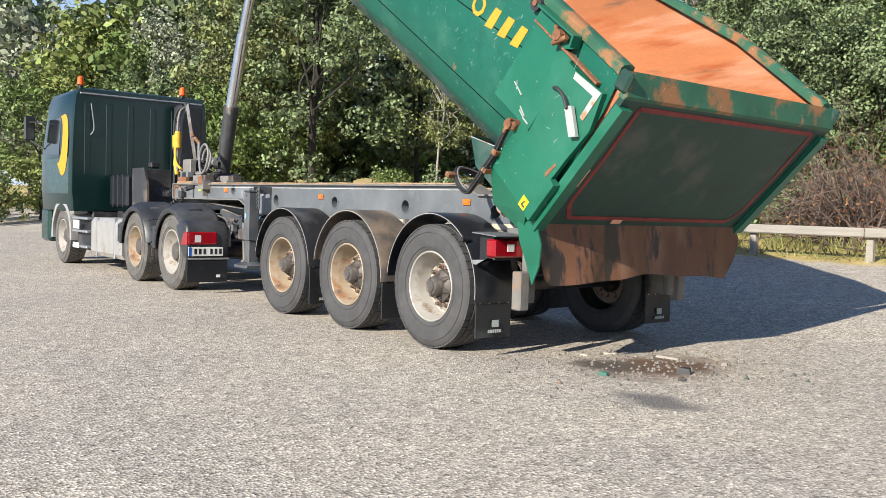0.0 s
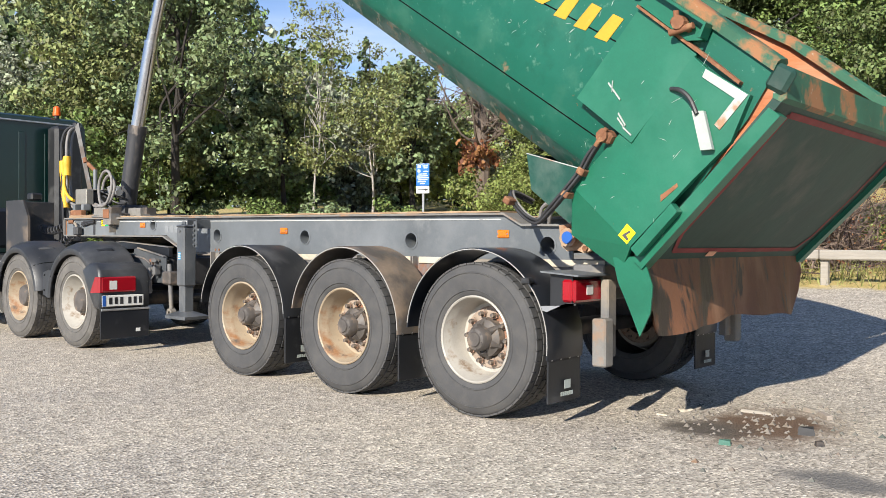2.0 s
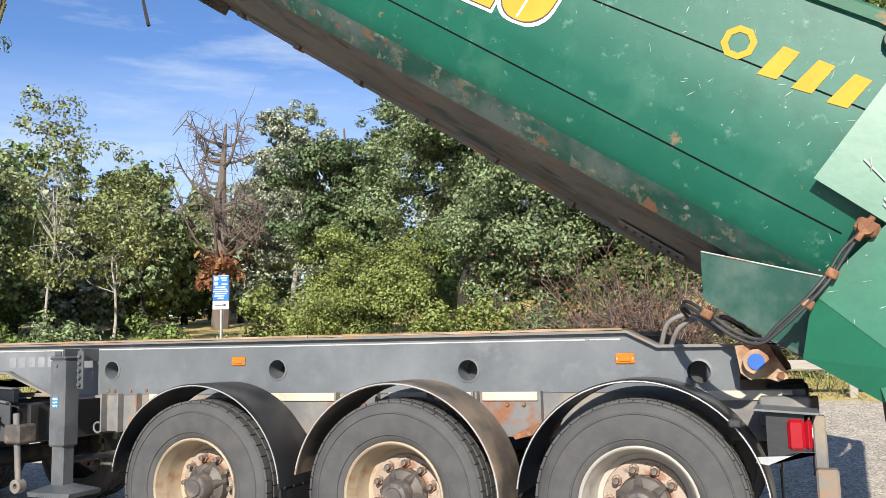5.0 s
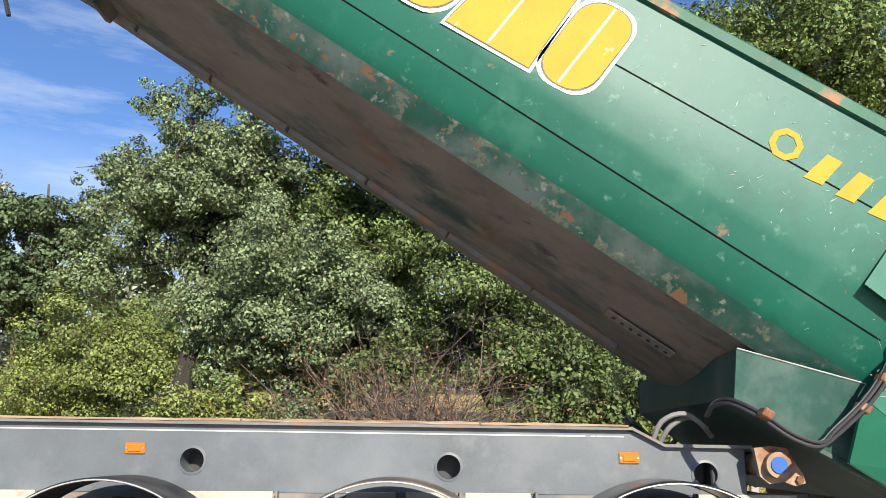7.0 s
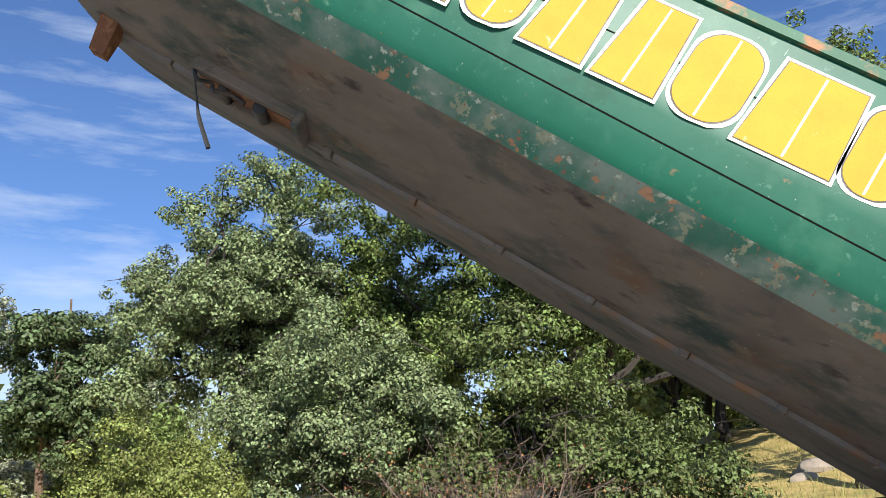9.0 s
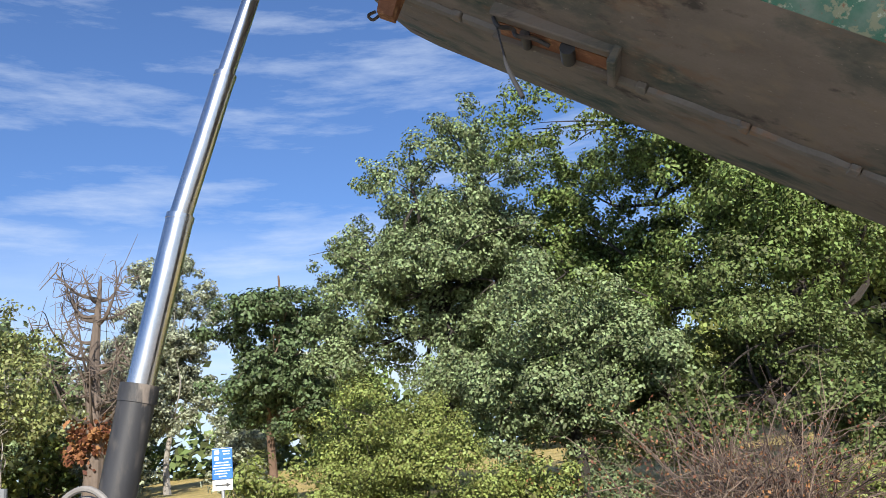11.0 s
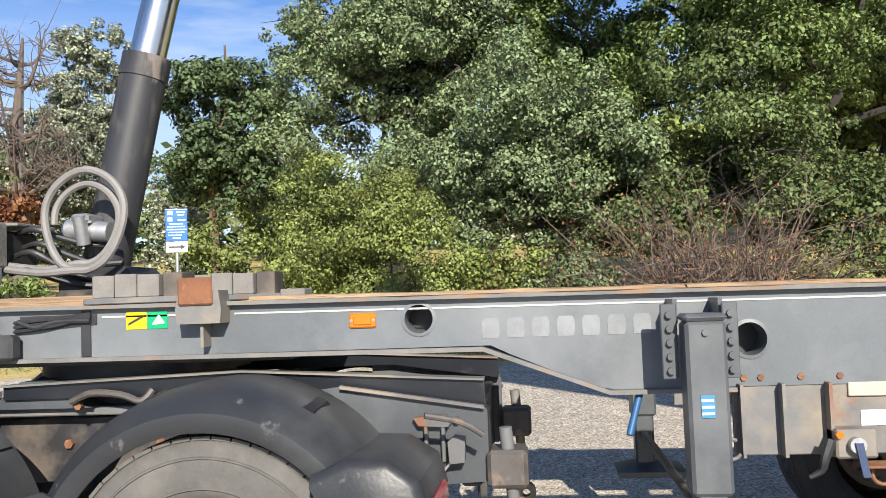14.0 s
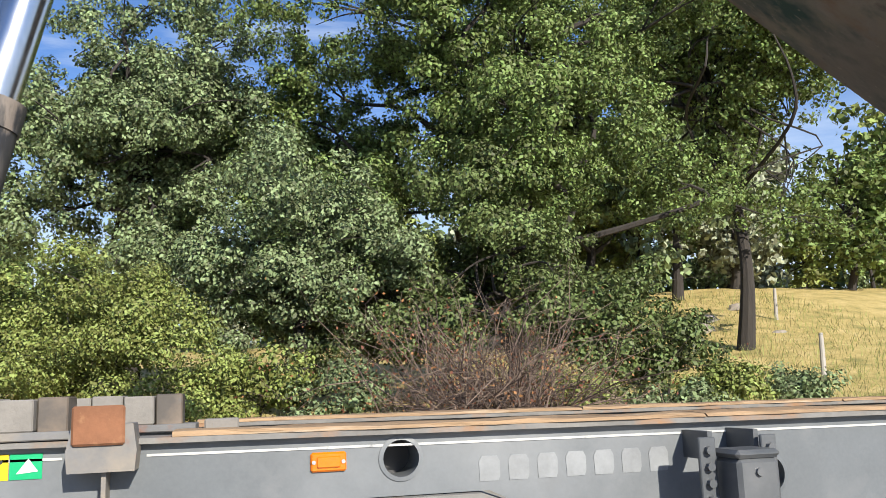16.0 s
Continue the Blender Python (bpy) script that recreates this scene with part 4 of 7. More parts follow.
def mudguard(parent, x, z, r, a0, a1, w, material, far, flap=True, trim=True, label=""):
    """A thin arched guard with an outer lip over a wheel; a0 to a1 in degrees from the rear."""
    def place(s):
        return mirror(s) if far else s
    s = Shape().lathe([(r, 0.0), (r + 0.012, 0.0), (r + 0.016, 0.012), (r + 0.016, w - 0.012), (r + 0.012, w), (r, w), (r, w - 0.02), (r + 0.004, w - 0.02), (r + 0.004, 0.02), (r, 0.02), (r, 0.0)], x, z, 36, a0=a0, a1=a1, closed=True)
    g = part("mudguard", place(s), material, parent, label)
    if trim:
        part("edge_trim", place(Shape().lathe([(r + 0.003, -0.003), (r + 0.009, -0.003), (r + 0.009, 0.004), (r + 0.003, 0.004)], x, z, 36, a0=a0 + 3, a1=a1 - 3, closed=True)), M["alu"], g)
    if flap:
        a = radians(a0)
        fx, fz = x + r * math.cos(a), z + r * math.sin(a)
        part("mud_flap", place(Shape().box(fx - 0.004, fx + 0.010, 0.015, w - 0.015, 0.16, fz + 0.02, 0.004)), M["black"], g)
        for k in range(4):
            part("rivet", place(Shape().rod((fx + 0.01, 0.05 + k * (w - 0.1) / 3, fz), (fx + 0.016, 0.05 + k * (w - 0.1) / 3, fz), 0.008, seg=8)), M["steel"], g)
    return g


for far in (False, True):
    mudguard(trailer, -2.62, R, 0.60, 2, 172, 0.40, M["black"], far)
    mudguard(trailer, -1.31, R, 0.60, -2, 170, 0.40, M["black_dusty"], far, label="dusty brown mudguard")
    g3 = mudguard(trailer, 0.0, R, 0.60, -8, 176, 0.40, M["black_gloss"], far, label="newer glossy black mudguard")
    for fx in ((0.61, -2.01) if not far else (0.61,)):
        s = Shape()
        for k in range(6):
            s.box(fx + 0.011, fx + 0.013, 0.13 + 0.024 * k, 0.148 + 0.024 * k, 0.20, 0.225)
        s.box(fx + 0.011, fx + 0.013, 0.17, 0.24, 0.245, 0.30)
        part("flap_print", mirror(s) if far else s, M["white_worn"], g3)
    part("lamp_stalk", (mirror if far else lambda s: s)(Shape().rod((0.47, 0.02, 0.93), (0.47, -0.04, 0.93), 0.022).box(0.44, 0.50, -0.06, -0.035, 0.91, 0.95, 0.008)), M["black"], trailer)

# ---- raised tub ----
TUB = pose(0.574, 0, 1.212, 0, 31.4, 0)      # x to the rear, z away from the chassis
tub = thing("tipper_tub", "green steel tipper tub, raised, scratched and muddy below", "tipper body", (0.574, 0, 1.212), turn=31.4)


def tpart(name, shape, material, parent=None, label="", smooth=True, angle=35):
    for k, p in enumerate(shape.v):
        shape.v[k] = TUB @ p
    return part(name, shape, material, parent or tub, label, smooth, angle)


HALF = [(-0.04, 1.66), (-0.04, 1.45), (-0.04, 1.2), (-0.04, 0.99), (-0.025, 0.93), (0.0, 0.825), (0.012, 0.785), (0.055, 0.67), (0.085, 0.62), (0.21, 0.495), (0.46, 0.44), (0.80, 0.38), (YC, 0.345)]
TAPER = 0.045                   # the lower part of the tub deepens towards the rear


def drop(u):
    return TAPER * (max(u, -0.2) - 2.5)


def gate_x(w):
    """The tailgate's rear face."""
    return 0.66 + 0.25 * (w - 0.24)if w < 0.8 else 0.80 + 0.2 * (w - 0.8)


def section(u, t=0.0, lift=0.0, pinch=0.0):
    """Half round tub section at u towards the front, t inside the outer skin."""
    top = 1.66 - 0.145 * max(0.0, (0.25 - u) / 1.08)
    out = []
    for k, (y, w) in enumerate(HALF):
        yy = y + t + pinch * (1 - (y + 0.04) / (YC + 0.04)) * 0.3
        ww = min(w, top) + (drop(u) if k > 2 else 0.0) + t * (0.0 if k < 4 else min(1.0, (k - 3) / 5)) + lift * (1 - min(1.0, (w - 0.36) / 1.3))
        if k == 0:
            ww = top
        out.append((min(-u, gate_x(ww) - 0.055), yy, ww))
    return out + [(x, 2 * YC - y, w) for x, y, w in reversed(out[:-1])]


US = [-0.80, -0.62, -0.3, 0.0, 0.25, 0.35, 0.8] + [0.8 + 0.5 * k for k in range(1, 12)] + [6.55, 6.85, 7.05, 7.2]


def lift(u):
    return 0.0 if u < 6.4 else 0.30 * ((u - 6.4) / 0.8) ** 1.6


skin = Shape()
rings = [section(u, 0, lift(u)) for u in US]
n = len(rings[0])
for a in range(len(rings) - 1):
    for k in range(n - 1):
        kk = min(k, n - 2 - k)
        idx = 0 if kk < 8 else (1 if kk < 9 else 2)
        skin.add([rings[a][k], rings[a][k + 1], rings[a + 1][k + 1], rings[a + 1][k]], [(0, 1, 2, 3)], idx)
inner = [section(u, 0.03, lift(u)) for u in US]
tpart("tub_shell", skin, [M["green"], M["green_dirty"], M["belly"]], angle=29)
ins = Shape()
for a in range(len(inner) - 1):
    for k in range(n - 1):
        ins.add([inner[a][k], inner[a + 1][k], inner[a + 1][k + 1], inner[a][k + 1]], [(0, 1, 2, 3)])
tpart("tub_lining", ins, M["rusty_inside"], label="rusty worn steel lining")
front = Shape()
front.add(rings[-1], [tuple(range(n))])
front.add([(x + 0.03, y, w) for x, y, w in inner[-1]], [tuple(reversed(range(n)))])
tpart("front_wall", front, M["green"])
# rim rails, creases, belly rail with tabs
for far in (False, True):
    def place(s):
        return mirror(s) if far else s
    rail = Shape().loft([[(-u, -0.065, tw - 0.05), (-u, 0.05, tw - 0.05), (-u, 0.055, tw + 0.012), (-u, 0.02, tw + 0.028), (-u, -0.05, tw + 0.018), (-u, -0.07, tw)]
                         for u, tw in [(u, section(u)[0][2]) for u in US]], True)
    tpart("rim_rail", place(rail), M["rim_edge"])
    for w, yy, slope in ((1.235, -0.04, 0.0), (0.81, 0.0045, 1.0)):
        seam = Shape().loft([[(-u, yy - 0.0012, w + slope * drop(u) - 0.004), (-u, yy + 0.004, w + slope * drop(u) - 0.005), (-u, yy + 0.004, w + slope * drop(u) + 0.005), (-u, yy - 0.0025, w + slope * drop(u) + 0.004)] for u in (0.12 if slope == 0 else -0.05, 0.4, 2.0, 4.0, 6.0, 7.1)], True)
        tpart("seam", place(seam), M["gap"])
rnd = random.Random(3)
for k in range(9):
    u0 = 0.9 + 0.62 * k
    belly = Shape().loft([[(-u, YC - 0.02 + q, 0.318 + drop(u)), (-u, YC + 0.03, 0.318 + drop(u)), (-u, YC + 0.035, 0.36 + drop(u)), (-u, YC - 0.035 + q, 0.36 + drop(u))]
                          for u, q in [(u0 + 0.14 * i, rnd.uniform(-0.012, 0.012)) for i in range(5)]], True)
    tpart("belly_rail", belly, M["flange"])
for k in range(9):
    u0 = 0.88 + 0.62 * k
    tpart("tab", Shape().box(-u0 - 0.03, -u0 + 0.03, YC - 0.05, YC + 0.04, 0.308 + drop(u0), 0.35 + drop(u0), 0.006), M["flange"])
# perforated strip by the rear of the belly
strip = tpart("hole_strip", Shape().loft([[(-u, 0.70, 0.375 + drop(u)), (-u, 0.78, 0.36 + drop(u)), (-u, 0.78, 0.37 + drop(u)), (-u, 0.70, 0.385 + drop(u))] for u in (0.62, 1.05)], True), M["chassis_dirt"])
for k in range(7):
    u0 = 0.66 + 0.056 * k
    tpart("hole", Shape().rod((-u0, 0.742, 0.358 + drop(u0)), (-u0, 0.742, 0.37 + drop(u0)), 0.011, seg=8), M["hose_black"], strip)
# bracket with a chain under the belly, front stop, front corner plate
BZ = drop(5.2) - 0.03
br = tpart("chain_bracket", Shape().box(-5.55, -4.75, 0.920, 1.000, 0.335 + BZ, 0.42 + BZ, 0.008).box(-5.55, -4.75, 1.160, 1.200, 0.30 + BZ, 0.38 + BZ, 0.006).box(-4.79, -4.74, 0.900, 1.220, 0.27 + BZ, 0.40 + BZ, 0.008), M["belly"], label="mud-caked steel bracket")
tpart("bracket_gap", Shape().box(-5.50, -4.80, 1.005, 1.155, 0.335 + BZ, 0.36 + BZ), M["rust"], br)
for x, r in ((-5.05, 0.045), (-5.32, 0.03)):
    tpart("bracket_pin", Shape().rod((x, 1.0, 0.32 + BZ), (x, 1.16, 0.32 + BZ), r, seg=14), M["dark_metal"], br)
tpart("chain", Shape().tube([(-5.52, 0.96, 0.33 + BZ), (-5.46, 0.94, 0.28 + BZ), (-5.40, 1.00, 0.32 + BZ), (-5.34, 0.96, 0.27 + BZ), (-5.26, 1.02, 0.315 + BZ), (-5.16, 1.04, 0.31 + BZ)], 0.014), M["dark_metal"], br)
tpart("hanging_strap", Shape().tube([(-5.50, 0.94, 0.31 + BZ), (-5.38, 0.93, 0.16 + BZ), (-5.30, 0.94, 0.06 + BZ), (-5.14, 0.93, -0.08 + BZ)], [0.006, 0.006, 0.014, 0.016], 5), M["hose_black"], br)
FZ = drop(6.3)
tpart("front_stop", Shape().loft([[(-6.36, YC - 0.14, 0.36 + FZ), (-6.22, YC - 0.14, 0.36 + FZ), (-6.22, YC + 0.0, 0.36 + FZ), (-6.36, YC + 0.0, 0.36 + FZ)], [(-6.30, YC - 0.11, 0.12 + FZ), (-6.19, YC - 0.11, 0.12 + FZ), (-6.19, YC - 0.02, 0.12 + FZ), (-6.30, YC - 0.02, 0.12 + FZ)]], True), M["rust"])
tpart("cylinder_bracket", Shape().box(-7.36, -7.18, YC - 0.16, YC + 0.16, 0.62, 0.92, 0.02), M["green_dirty"])
for sy in (0.5, 1.96):
    tpart("front_hook", Shape().tube([(-6.75, sy, 0.47 + FZ), (-6.79, sy, 0.42 + FZ), (-6.74, sy, 0.40 + FZ), (-6.71, sy, 0.45 + FZ)], 0.012), M["dark_metal"])

# rear side: proud plates on either side
for far in (False, True):
    def place(s):
        return mirror(s) if far else s
    plate = Shape()
    outer = [(-0.165, -0.105, 0.854), (0.07, -0.10, 0.823), (0.29, -0.095, 0.793), (0.335, -0.075, 1.10), (0.375, -0.068, 1.375), (-0.09, -0.052, 1.45)]
    plate.loft([outer, [(x + 0.004, y + 0.010, w + 0.004) for x, y, w in outer]], True)
    plate_a = tpart("side_plate", place(plate), M["green_plain"], label="scratched green cover plate with a lifted edge")
    # darkened sheet stands for the shade under the lifted edge
    gap = [(-0.16, -0.094, 0.858), (0.285, -0.085, 0.80), (0.285, -0.041, 0.805), (-0.14, -0.041, 0.865)]
    tpart("plate_underside", place(Shape().loft([gap, [(x, y, w + 0.006) for x, y, w in gap]], True)), M["green_shade"], plate_a)
    for pts_ in (((-0.02, 1.02), (0.10, 0.97)), ((0.0, 1.04), (0.03, 0.985)), ((0.13, 0.90), (0.21, 0.86)), ((0.20, 0.845), (0.27, 0.83)), ((0.14, 0.875), (0.2, 0.85))):
        (xa, wa), (xb, wb) = pts_
        tpart("scrape", place(Shape().prism([(xa, wa - 0.005), (xb, wb - 0.004), (xb, wb + 0.004), (xa, wa + 0.004)], -0.103, -0.0955)), M["white_worn"], plate_a, smooth=False)
    pl = Shape().prism([(0.07, 0.39), (0.59, 0.29), (0.72, 0.80), (0.80, 1.06), (0.765, 1.315), (0.476, 1.335), (0.37, 1.36), (0.29, 0.79), (0.19, 0.80)], -0.085, -0.045)
    plate_b = tpart("rear_side_plate", place(pl), M["green_plain"])
    low = [(0.07, -0.082, 0.39), (0.17, 0.0, 0.115), (0.575, 0.0, 0.107), (0.59, -0.082, 0.29)]
    tpart("folded_facet", place(Shape().loft([low, [(x, y + 0.03, w) for x, y, w in low]], True)), M["green_plain"], plate_b)
    tpart("red_edge", place(Shape().prism([(-0.09, 1.455), (0.37, 1.385), (0.68, 1.335), (0.68, 1.352), (0.37, 1.405), (-0.09, 1.47)], -0.086, -0.04)), M["rust"], plate_b, "rusty red edge strip")
    tpart("white_edge", place(Shape().prism([(0.476, 1.33), (0.757, 1.312), (0.715, 1.09), (0.675, 1.10), (0.703, 1.265), (0.48, 1.285)], -0.092, -0.085)), M["white_worn"], plate_b, "worn white painted corner")
    tpart("rusty_scar", place(Shape().prism([(0.60, 0.63), (0.62, 0.60), (0.665, 0.72), (0.65, 0.735), (0.63, 0.69)], -0.088, -0.085)), M["rust"], plate_b)
    stk = tpart("warning_sticker", place(Shape().prism([(0.49, 0.305), (0.565, 0.29), (0.58, 0.375), (0.505, 0.39)], -0.088, -0.085)), M["sign_yellow"], plate_b, "yellow warning sticker")
    tpart("symbol", place(Shape().prism([(0.512, 0.318), (0.555, 0.309), (0.558, 0.322), (0.535, 0.332), (0.549, 0.36), (0.54, 0.365), (0.522, 0.338)], -0.0895, -0.088)), M["black"], stk)
    # upper box with the hinge of the tailgate
    box = tpart("hinge_box", place(Shape().prism([(-0.08, 1.475), (-0.05, 1.57), (0.37, 1.525), (0.375, 1.45), (0.30, 1.415)], -0.095, -0.04)), M["green_plain"])
    tpart("box_hood", place(Shape().prism([(-0.05, 1.57), (-0.06, 1.585), (0.38, 1.54), (0.39, 1.46), (0.375, 1.455), (0.368, 1.525)], -0.15, -0.06)), M["green_plain"], box)
    tpart("hinge_gear", place(Shape().rod((0.226, -0.15, 1.48), (0.226, -0.06, 1.48), 0.038, 0.045, 10).box(0.16, 0.30, -0.12, -0.09, 1.455, 1.50, 0.01).rod((0.31, -0.13, 1.50), (0.20, -0.12, 1.41), 0.018).rod((0.18, -0.14, 1.53), (0.21, -0.13, 1.48), 0.016)), M["rust"], box, "rusty lever of the tailgate latch")
    eye = tpart("lifting_eye", place(Shape().lathe([(0.025, -0.03), (0.055, -0.03), (0.06, 0.0), (0.02, 0.0), (0.025, -0.03)], -0.146, 1.565, 24, y=-0.06)), M["dark_metal"])
    tpart("bushing", place(Shape().rod((-0.146, -0.10, 1.565), (-0.146, -0.05, 1.565), 0.022)), M["rust"], eye)
    tpart("lever", place(Shape().prism([(0.54, 1.11), (0.60, 1.14), (0.75, 0.99), (0.695, 0.955)], -0.13, -0.10)), M["white_worn"], plate_b, "white lever arm")
    tpart("rod", place(Shape().tube([(0.35, -0.09, 1.155), (0.42, -0.12, 1.175), (0.50, -0.13, 1.16), (0.58, -0.14, 1.11)], 0.013)), M["hose_black"], plate_b)
    latch = tpart("side_latch", place(Shape().rod((0.126, -0.15, 0.75), (0.126, -0.05, 0.75), 0.036, 0.042, 10).box(0.08, 0.18, -0.13, -0.06, 0.72, 0.785, 0.012).rod((0.13, -0.14, 0.80), (0.12, -0.14, 0.68), 0.014)), M["rust"], plate_b)
    # chute cheek under the shell, down to the green lip
    cheek = [(-0.475, 0.13, 0.34), (-0.36, 0.19, 0.14), (0.03, 0.16, 0.12), (0.20, 0.14, 0.11), (0.60, 0.12, 0.13), (0.64, 0.06, 0.46), (0.30, 0.06, 0.60), (0.11, 0.09, 0.50)]
    tpart("chute_side", place(Shape().loft([cheek, [(x, y + 0.014, w) for x, y, w in cheek]], True)), M["cheek"])
    tpart("chute_seam", place(Shape().rod((-0.475, 0.128, 0.343), (0.11, 0.088, 0.503), 0.004, seg=6)), M["white_worn"])
    lip = [(0.50, 0.16), (0.66, 0.27), (0.80, 0.16), (0.87, 0.02), (0.885, -0.13), (0.74, -0.03), (0.60, 0.06)]
    if not far:
        tpart("chute_lip", place(Shape().prism(lip, -0.03, -0.018)), M["green_plain"])
    tpart("gate_block", place(Shape().prism([(0.61, 0.29), (0.67, 0.275), (0.745, 0.61), (0.69, 0.63)], -0.115, -0.055)), M["green_plain"])
    for k in range(4):
        off, side = 0.022 * (k % 2), 0.024 * (k // 2)
        tpart("hydraulic_hose", place(Shape().tube([(-0.40, 0.34 - side, 0.02 + off), (-0.43, 0.20 - side, 0.05 + off), (-0.40, 0.07 - side, 0.075 + off), (-0.28, -0.03 - side, 0.07 + off), (-0.132, -0.07 - side, 0.055 + off), (-0.019, -0.09 - side, 0.082 + off),
                                                    (0.03 - off, -0.10 - side, 0.187), (0.082 - off, -0.11 - side, 0.366), (0.105 - off, -0.10 - side, 0.50), (0.11 - off, -0.10 - side, 0.62), (0.125, -0.10 - side, 0.74)], 0.009)), M["hose" if k == 1 else "hose_black"])
    for x, w in ((-0.28, 0.08), (0.075, 0.33), (0.10, 0.495)):
        tpart("hose_clamp", place(Shape().box(x - 0.026, x + 0.026, -0.14, -0.06, w - 0.012, w + 0.03, 0.006)), M["rust"])
def chute_row(x, y, w, t=0.02):
    return [(x, y, w), (x, 2 * YC - y, w), (x, 2 * YC - y, w + t), (x, y, w + t)]


# floor and tailgate have their shade put into the paint colour
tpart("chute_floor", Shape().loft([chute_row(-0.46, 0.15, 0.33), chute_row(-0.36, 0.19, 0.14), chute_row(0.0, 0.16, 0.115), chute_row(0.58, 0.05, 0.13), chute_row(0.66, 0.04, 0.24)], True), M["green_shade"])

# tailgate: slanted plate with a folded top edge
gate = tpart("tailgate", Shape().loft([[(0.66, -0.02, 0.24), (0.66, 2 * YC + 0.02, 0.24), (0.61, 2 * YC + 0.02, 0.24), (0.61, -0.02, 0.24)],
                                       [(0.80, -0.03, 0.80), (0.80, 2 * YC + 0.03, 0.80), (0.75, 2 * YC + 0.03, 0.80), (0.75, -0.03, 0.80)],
                                       [(0.91, -0.04, 1.35), (0.91, 2 * YC + 0.04, 1.35), (0.86, 2 * YC + 0.04, 1.35), (0.86, -0.04, 1.35)]], True), M["green_shade"], label="dented green tailgate with shade in its colour")
tpart("top_edge", Shape().loft([[(0.91, y, 1.35), (0.925, y, 1.38), (0.84, y, 1.52), (0.80, y, 1.50), (0.86, y, 1.35)] for y in (-0.045, 0.8, 1.7, 2 * YC + 0.045)], True), M["rim_edge"], gate, "worn folded top edge")
for y in (-0.07, 2 * YC + 0.02):
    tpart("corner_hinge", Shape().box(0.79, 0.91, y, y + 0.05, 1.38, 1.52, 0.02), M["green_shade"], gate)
for y0, y1 in ((-0.05, 0.05), (2 * YC - 0.05, 2 * YC + 0.05)):
    tpart("gate_edge", Shape().loft([[(0.63, y0, 0.22), (0.70, y0, 0.21), (0.70, y1, 0.21), (0.63, y1, 0.22)], [(0.87, y0, 1.30), (0.945, y0, 1.29), (0.945, y1, 1.29), (0.87, y1, 1.30)]], True), M["green_plain"], gate)


def on_gate(w):
    return 0.66 + (0.80 - 0.66) * (w - 0.24) / 0.56 if w < 0.8 else 0.80 + 0.11 * (w - 0.8) / 0.55


line = [(0.16, 1.30), (0.16, 0.45), (0.26, 0.32), (2 * YC - 0.26, 0.32), (2 * YC - 0.16, 0.45), (2 * YC - 0.16, 1.30)]
for (ya, wa), (yb, wb) in zip(line, line[1:] + line[:1]):
    s = Shape()
    ln = math.hypot(yb - ya, wb - wa)
    py, pw = -(wb - wa) / ln * 0.019, (yb - ya) / ln * 0.019
    k = max(1, int(ln / 0.3))
    for i in range(k):
        q = []
        for f_, sg in ((i / k, 1), (i / k, -1), ((i + 1) / k, -1), ((i + 1) / k, 1)):
            y_, w_ = ya + (yb - ya) * f_ + py * sg, wa + (wb - wa) * f_ + pw * sg
            q.append((on_gate(w_) + 0.004, y_, w_))
        s.add(q, [(0, 1, 2, 3)])
    tpart("red_line", s, M["red_paint"], gate, "faded red border line")
tpart("reflector", Shape().loft([[(on_gate(w) + 0.004, y, w) for y, w in ((0.055, 0.62), (0.10, 0.62), (0.10, 0.78), (0.055, 0.78))], [(on_gate(w) + 0.008, y, w) for y, w in ((0.055, 0.62), (0.10, 0.62), (0.10, 0.78), (0.055, 0.78))]], True), M["sticker"], gate, "pale orange reflector")
tpart("reflector", Shape().loft([[(on_gate(w) + 0.004, y, w) for y, w in ((0.75, 0.27), (0.86, 0.27), (0.86, 0.31), (0.75, 0.31))], [(on_gate(w) + 0.008, y, w) for y, w in ((0.75, 0.27), (0.86, 0.27), (0.86, 0.31), (0.75, 0.31))]], True), M["sticker"], gate)
# rubber apron hangs from the tailgate's lower edge
apron = Shape()
ny, nz = 52, 10
rows = []
rnd = random.Random(8)
for j in range(nz + 1):
    f_ = j / nz
    row = []
    for i in range(ny + 1):
        y_ = 0.0 + (2 * YC) * i / ny
        fall = (0.42 + 0.022 * math.sin(y_ * 3.1 + 0.6) + 0.008 * math.sin(y_ * 9.0)) * f_ * min(1.0, 0.25 + math.sqrt(max(0.0, (2 * YC - y_) / 0.35)), 0.7 + math.sqrt(max(0.0, y_ / 0.9)))
        p = TUB @ Vector((0.66, y_, 0.25))
        row.append((p.x + 0.05 * f_ + 0.035 * math.sin(y_ * 4.3) * f_ + 0.016 * math.sin(y_ * 12 + 1 + 1.5 * f_) * f_ ** 1.4, y_, p.z - fall))
    rows.append(row)
for dx in (0.0, -0.012):
    apron.add([(p[0] + dx, p[1], p[2]) for r in rows for p in r], [(j * (ny + 1) + i, j * (ny + 1) + i + 1, (j + 1) * (ny + 1) + i + 1, (j + 1) * (ny + 1) + i) for j in range(nz) for i in range(ny)])
part("apron", apron, M["apron"], tub, "stained brown rubber apron")
# hoses by the near hinge
part("pipe_loop", Shape().tube([(0.05, 0.7, 1.30), (0.10, 0.66, 1.42), (0.22, 0.64, 1.46), (0.34, 0.66, 1.38)], 0.014), M["hose"], tub, "pale hydraulic pipe")
part("pipe_loop", Shape().tube([(0.10, 0.74, 1.30), (0.16, 0.7, 1.40), (0.28, 0.7, 1.44), (0.38, 0.72, 1.34)], 0.014), M["hose"], tub, "pale hydraulic pipe")

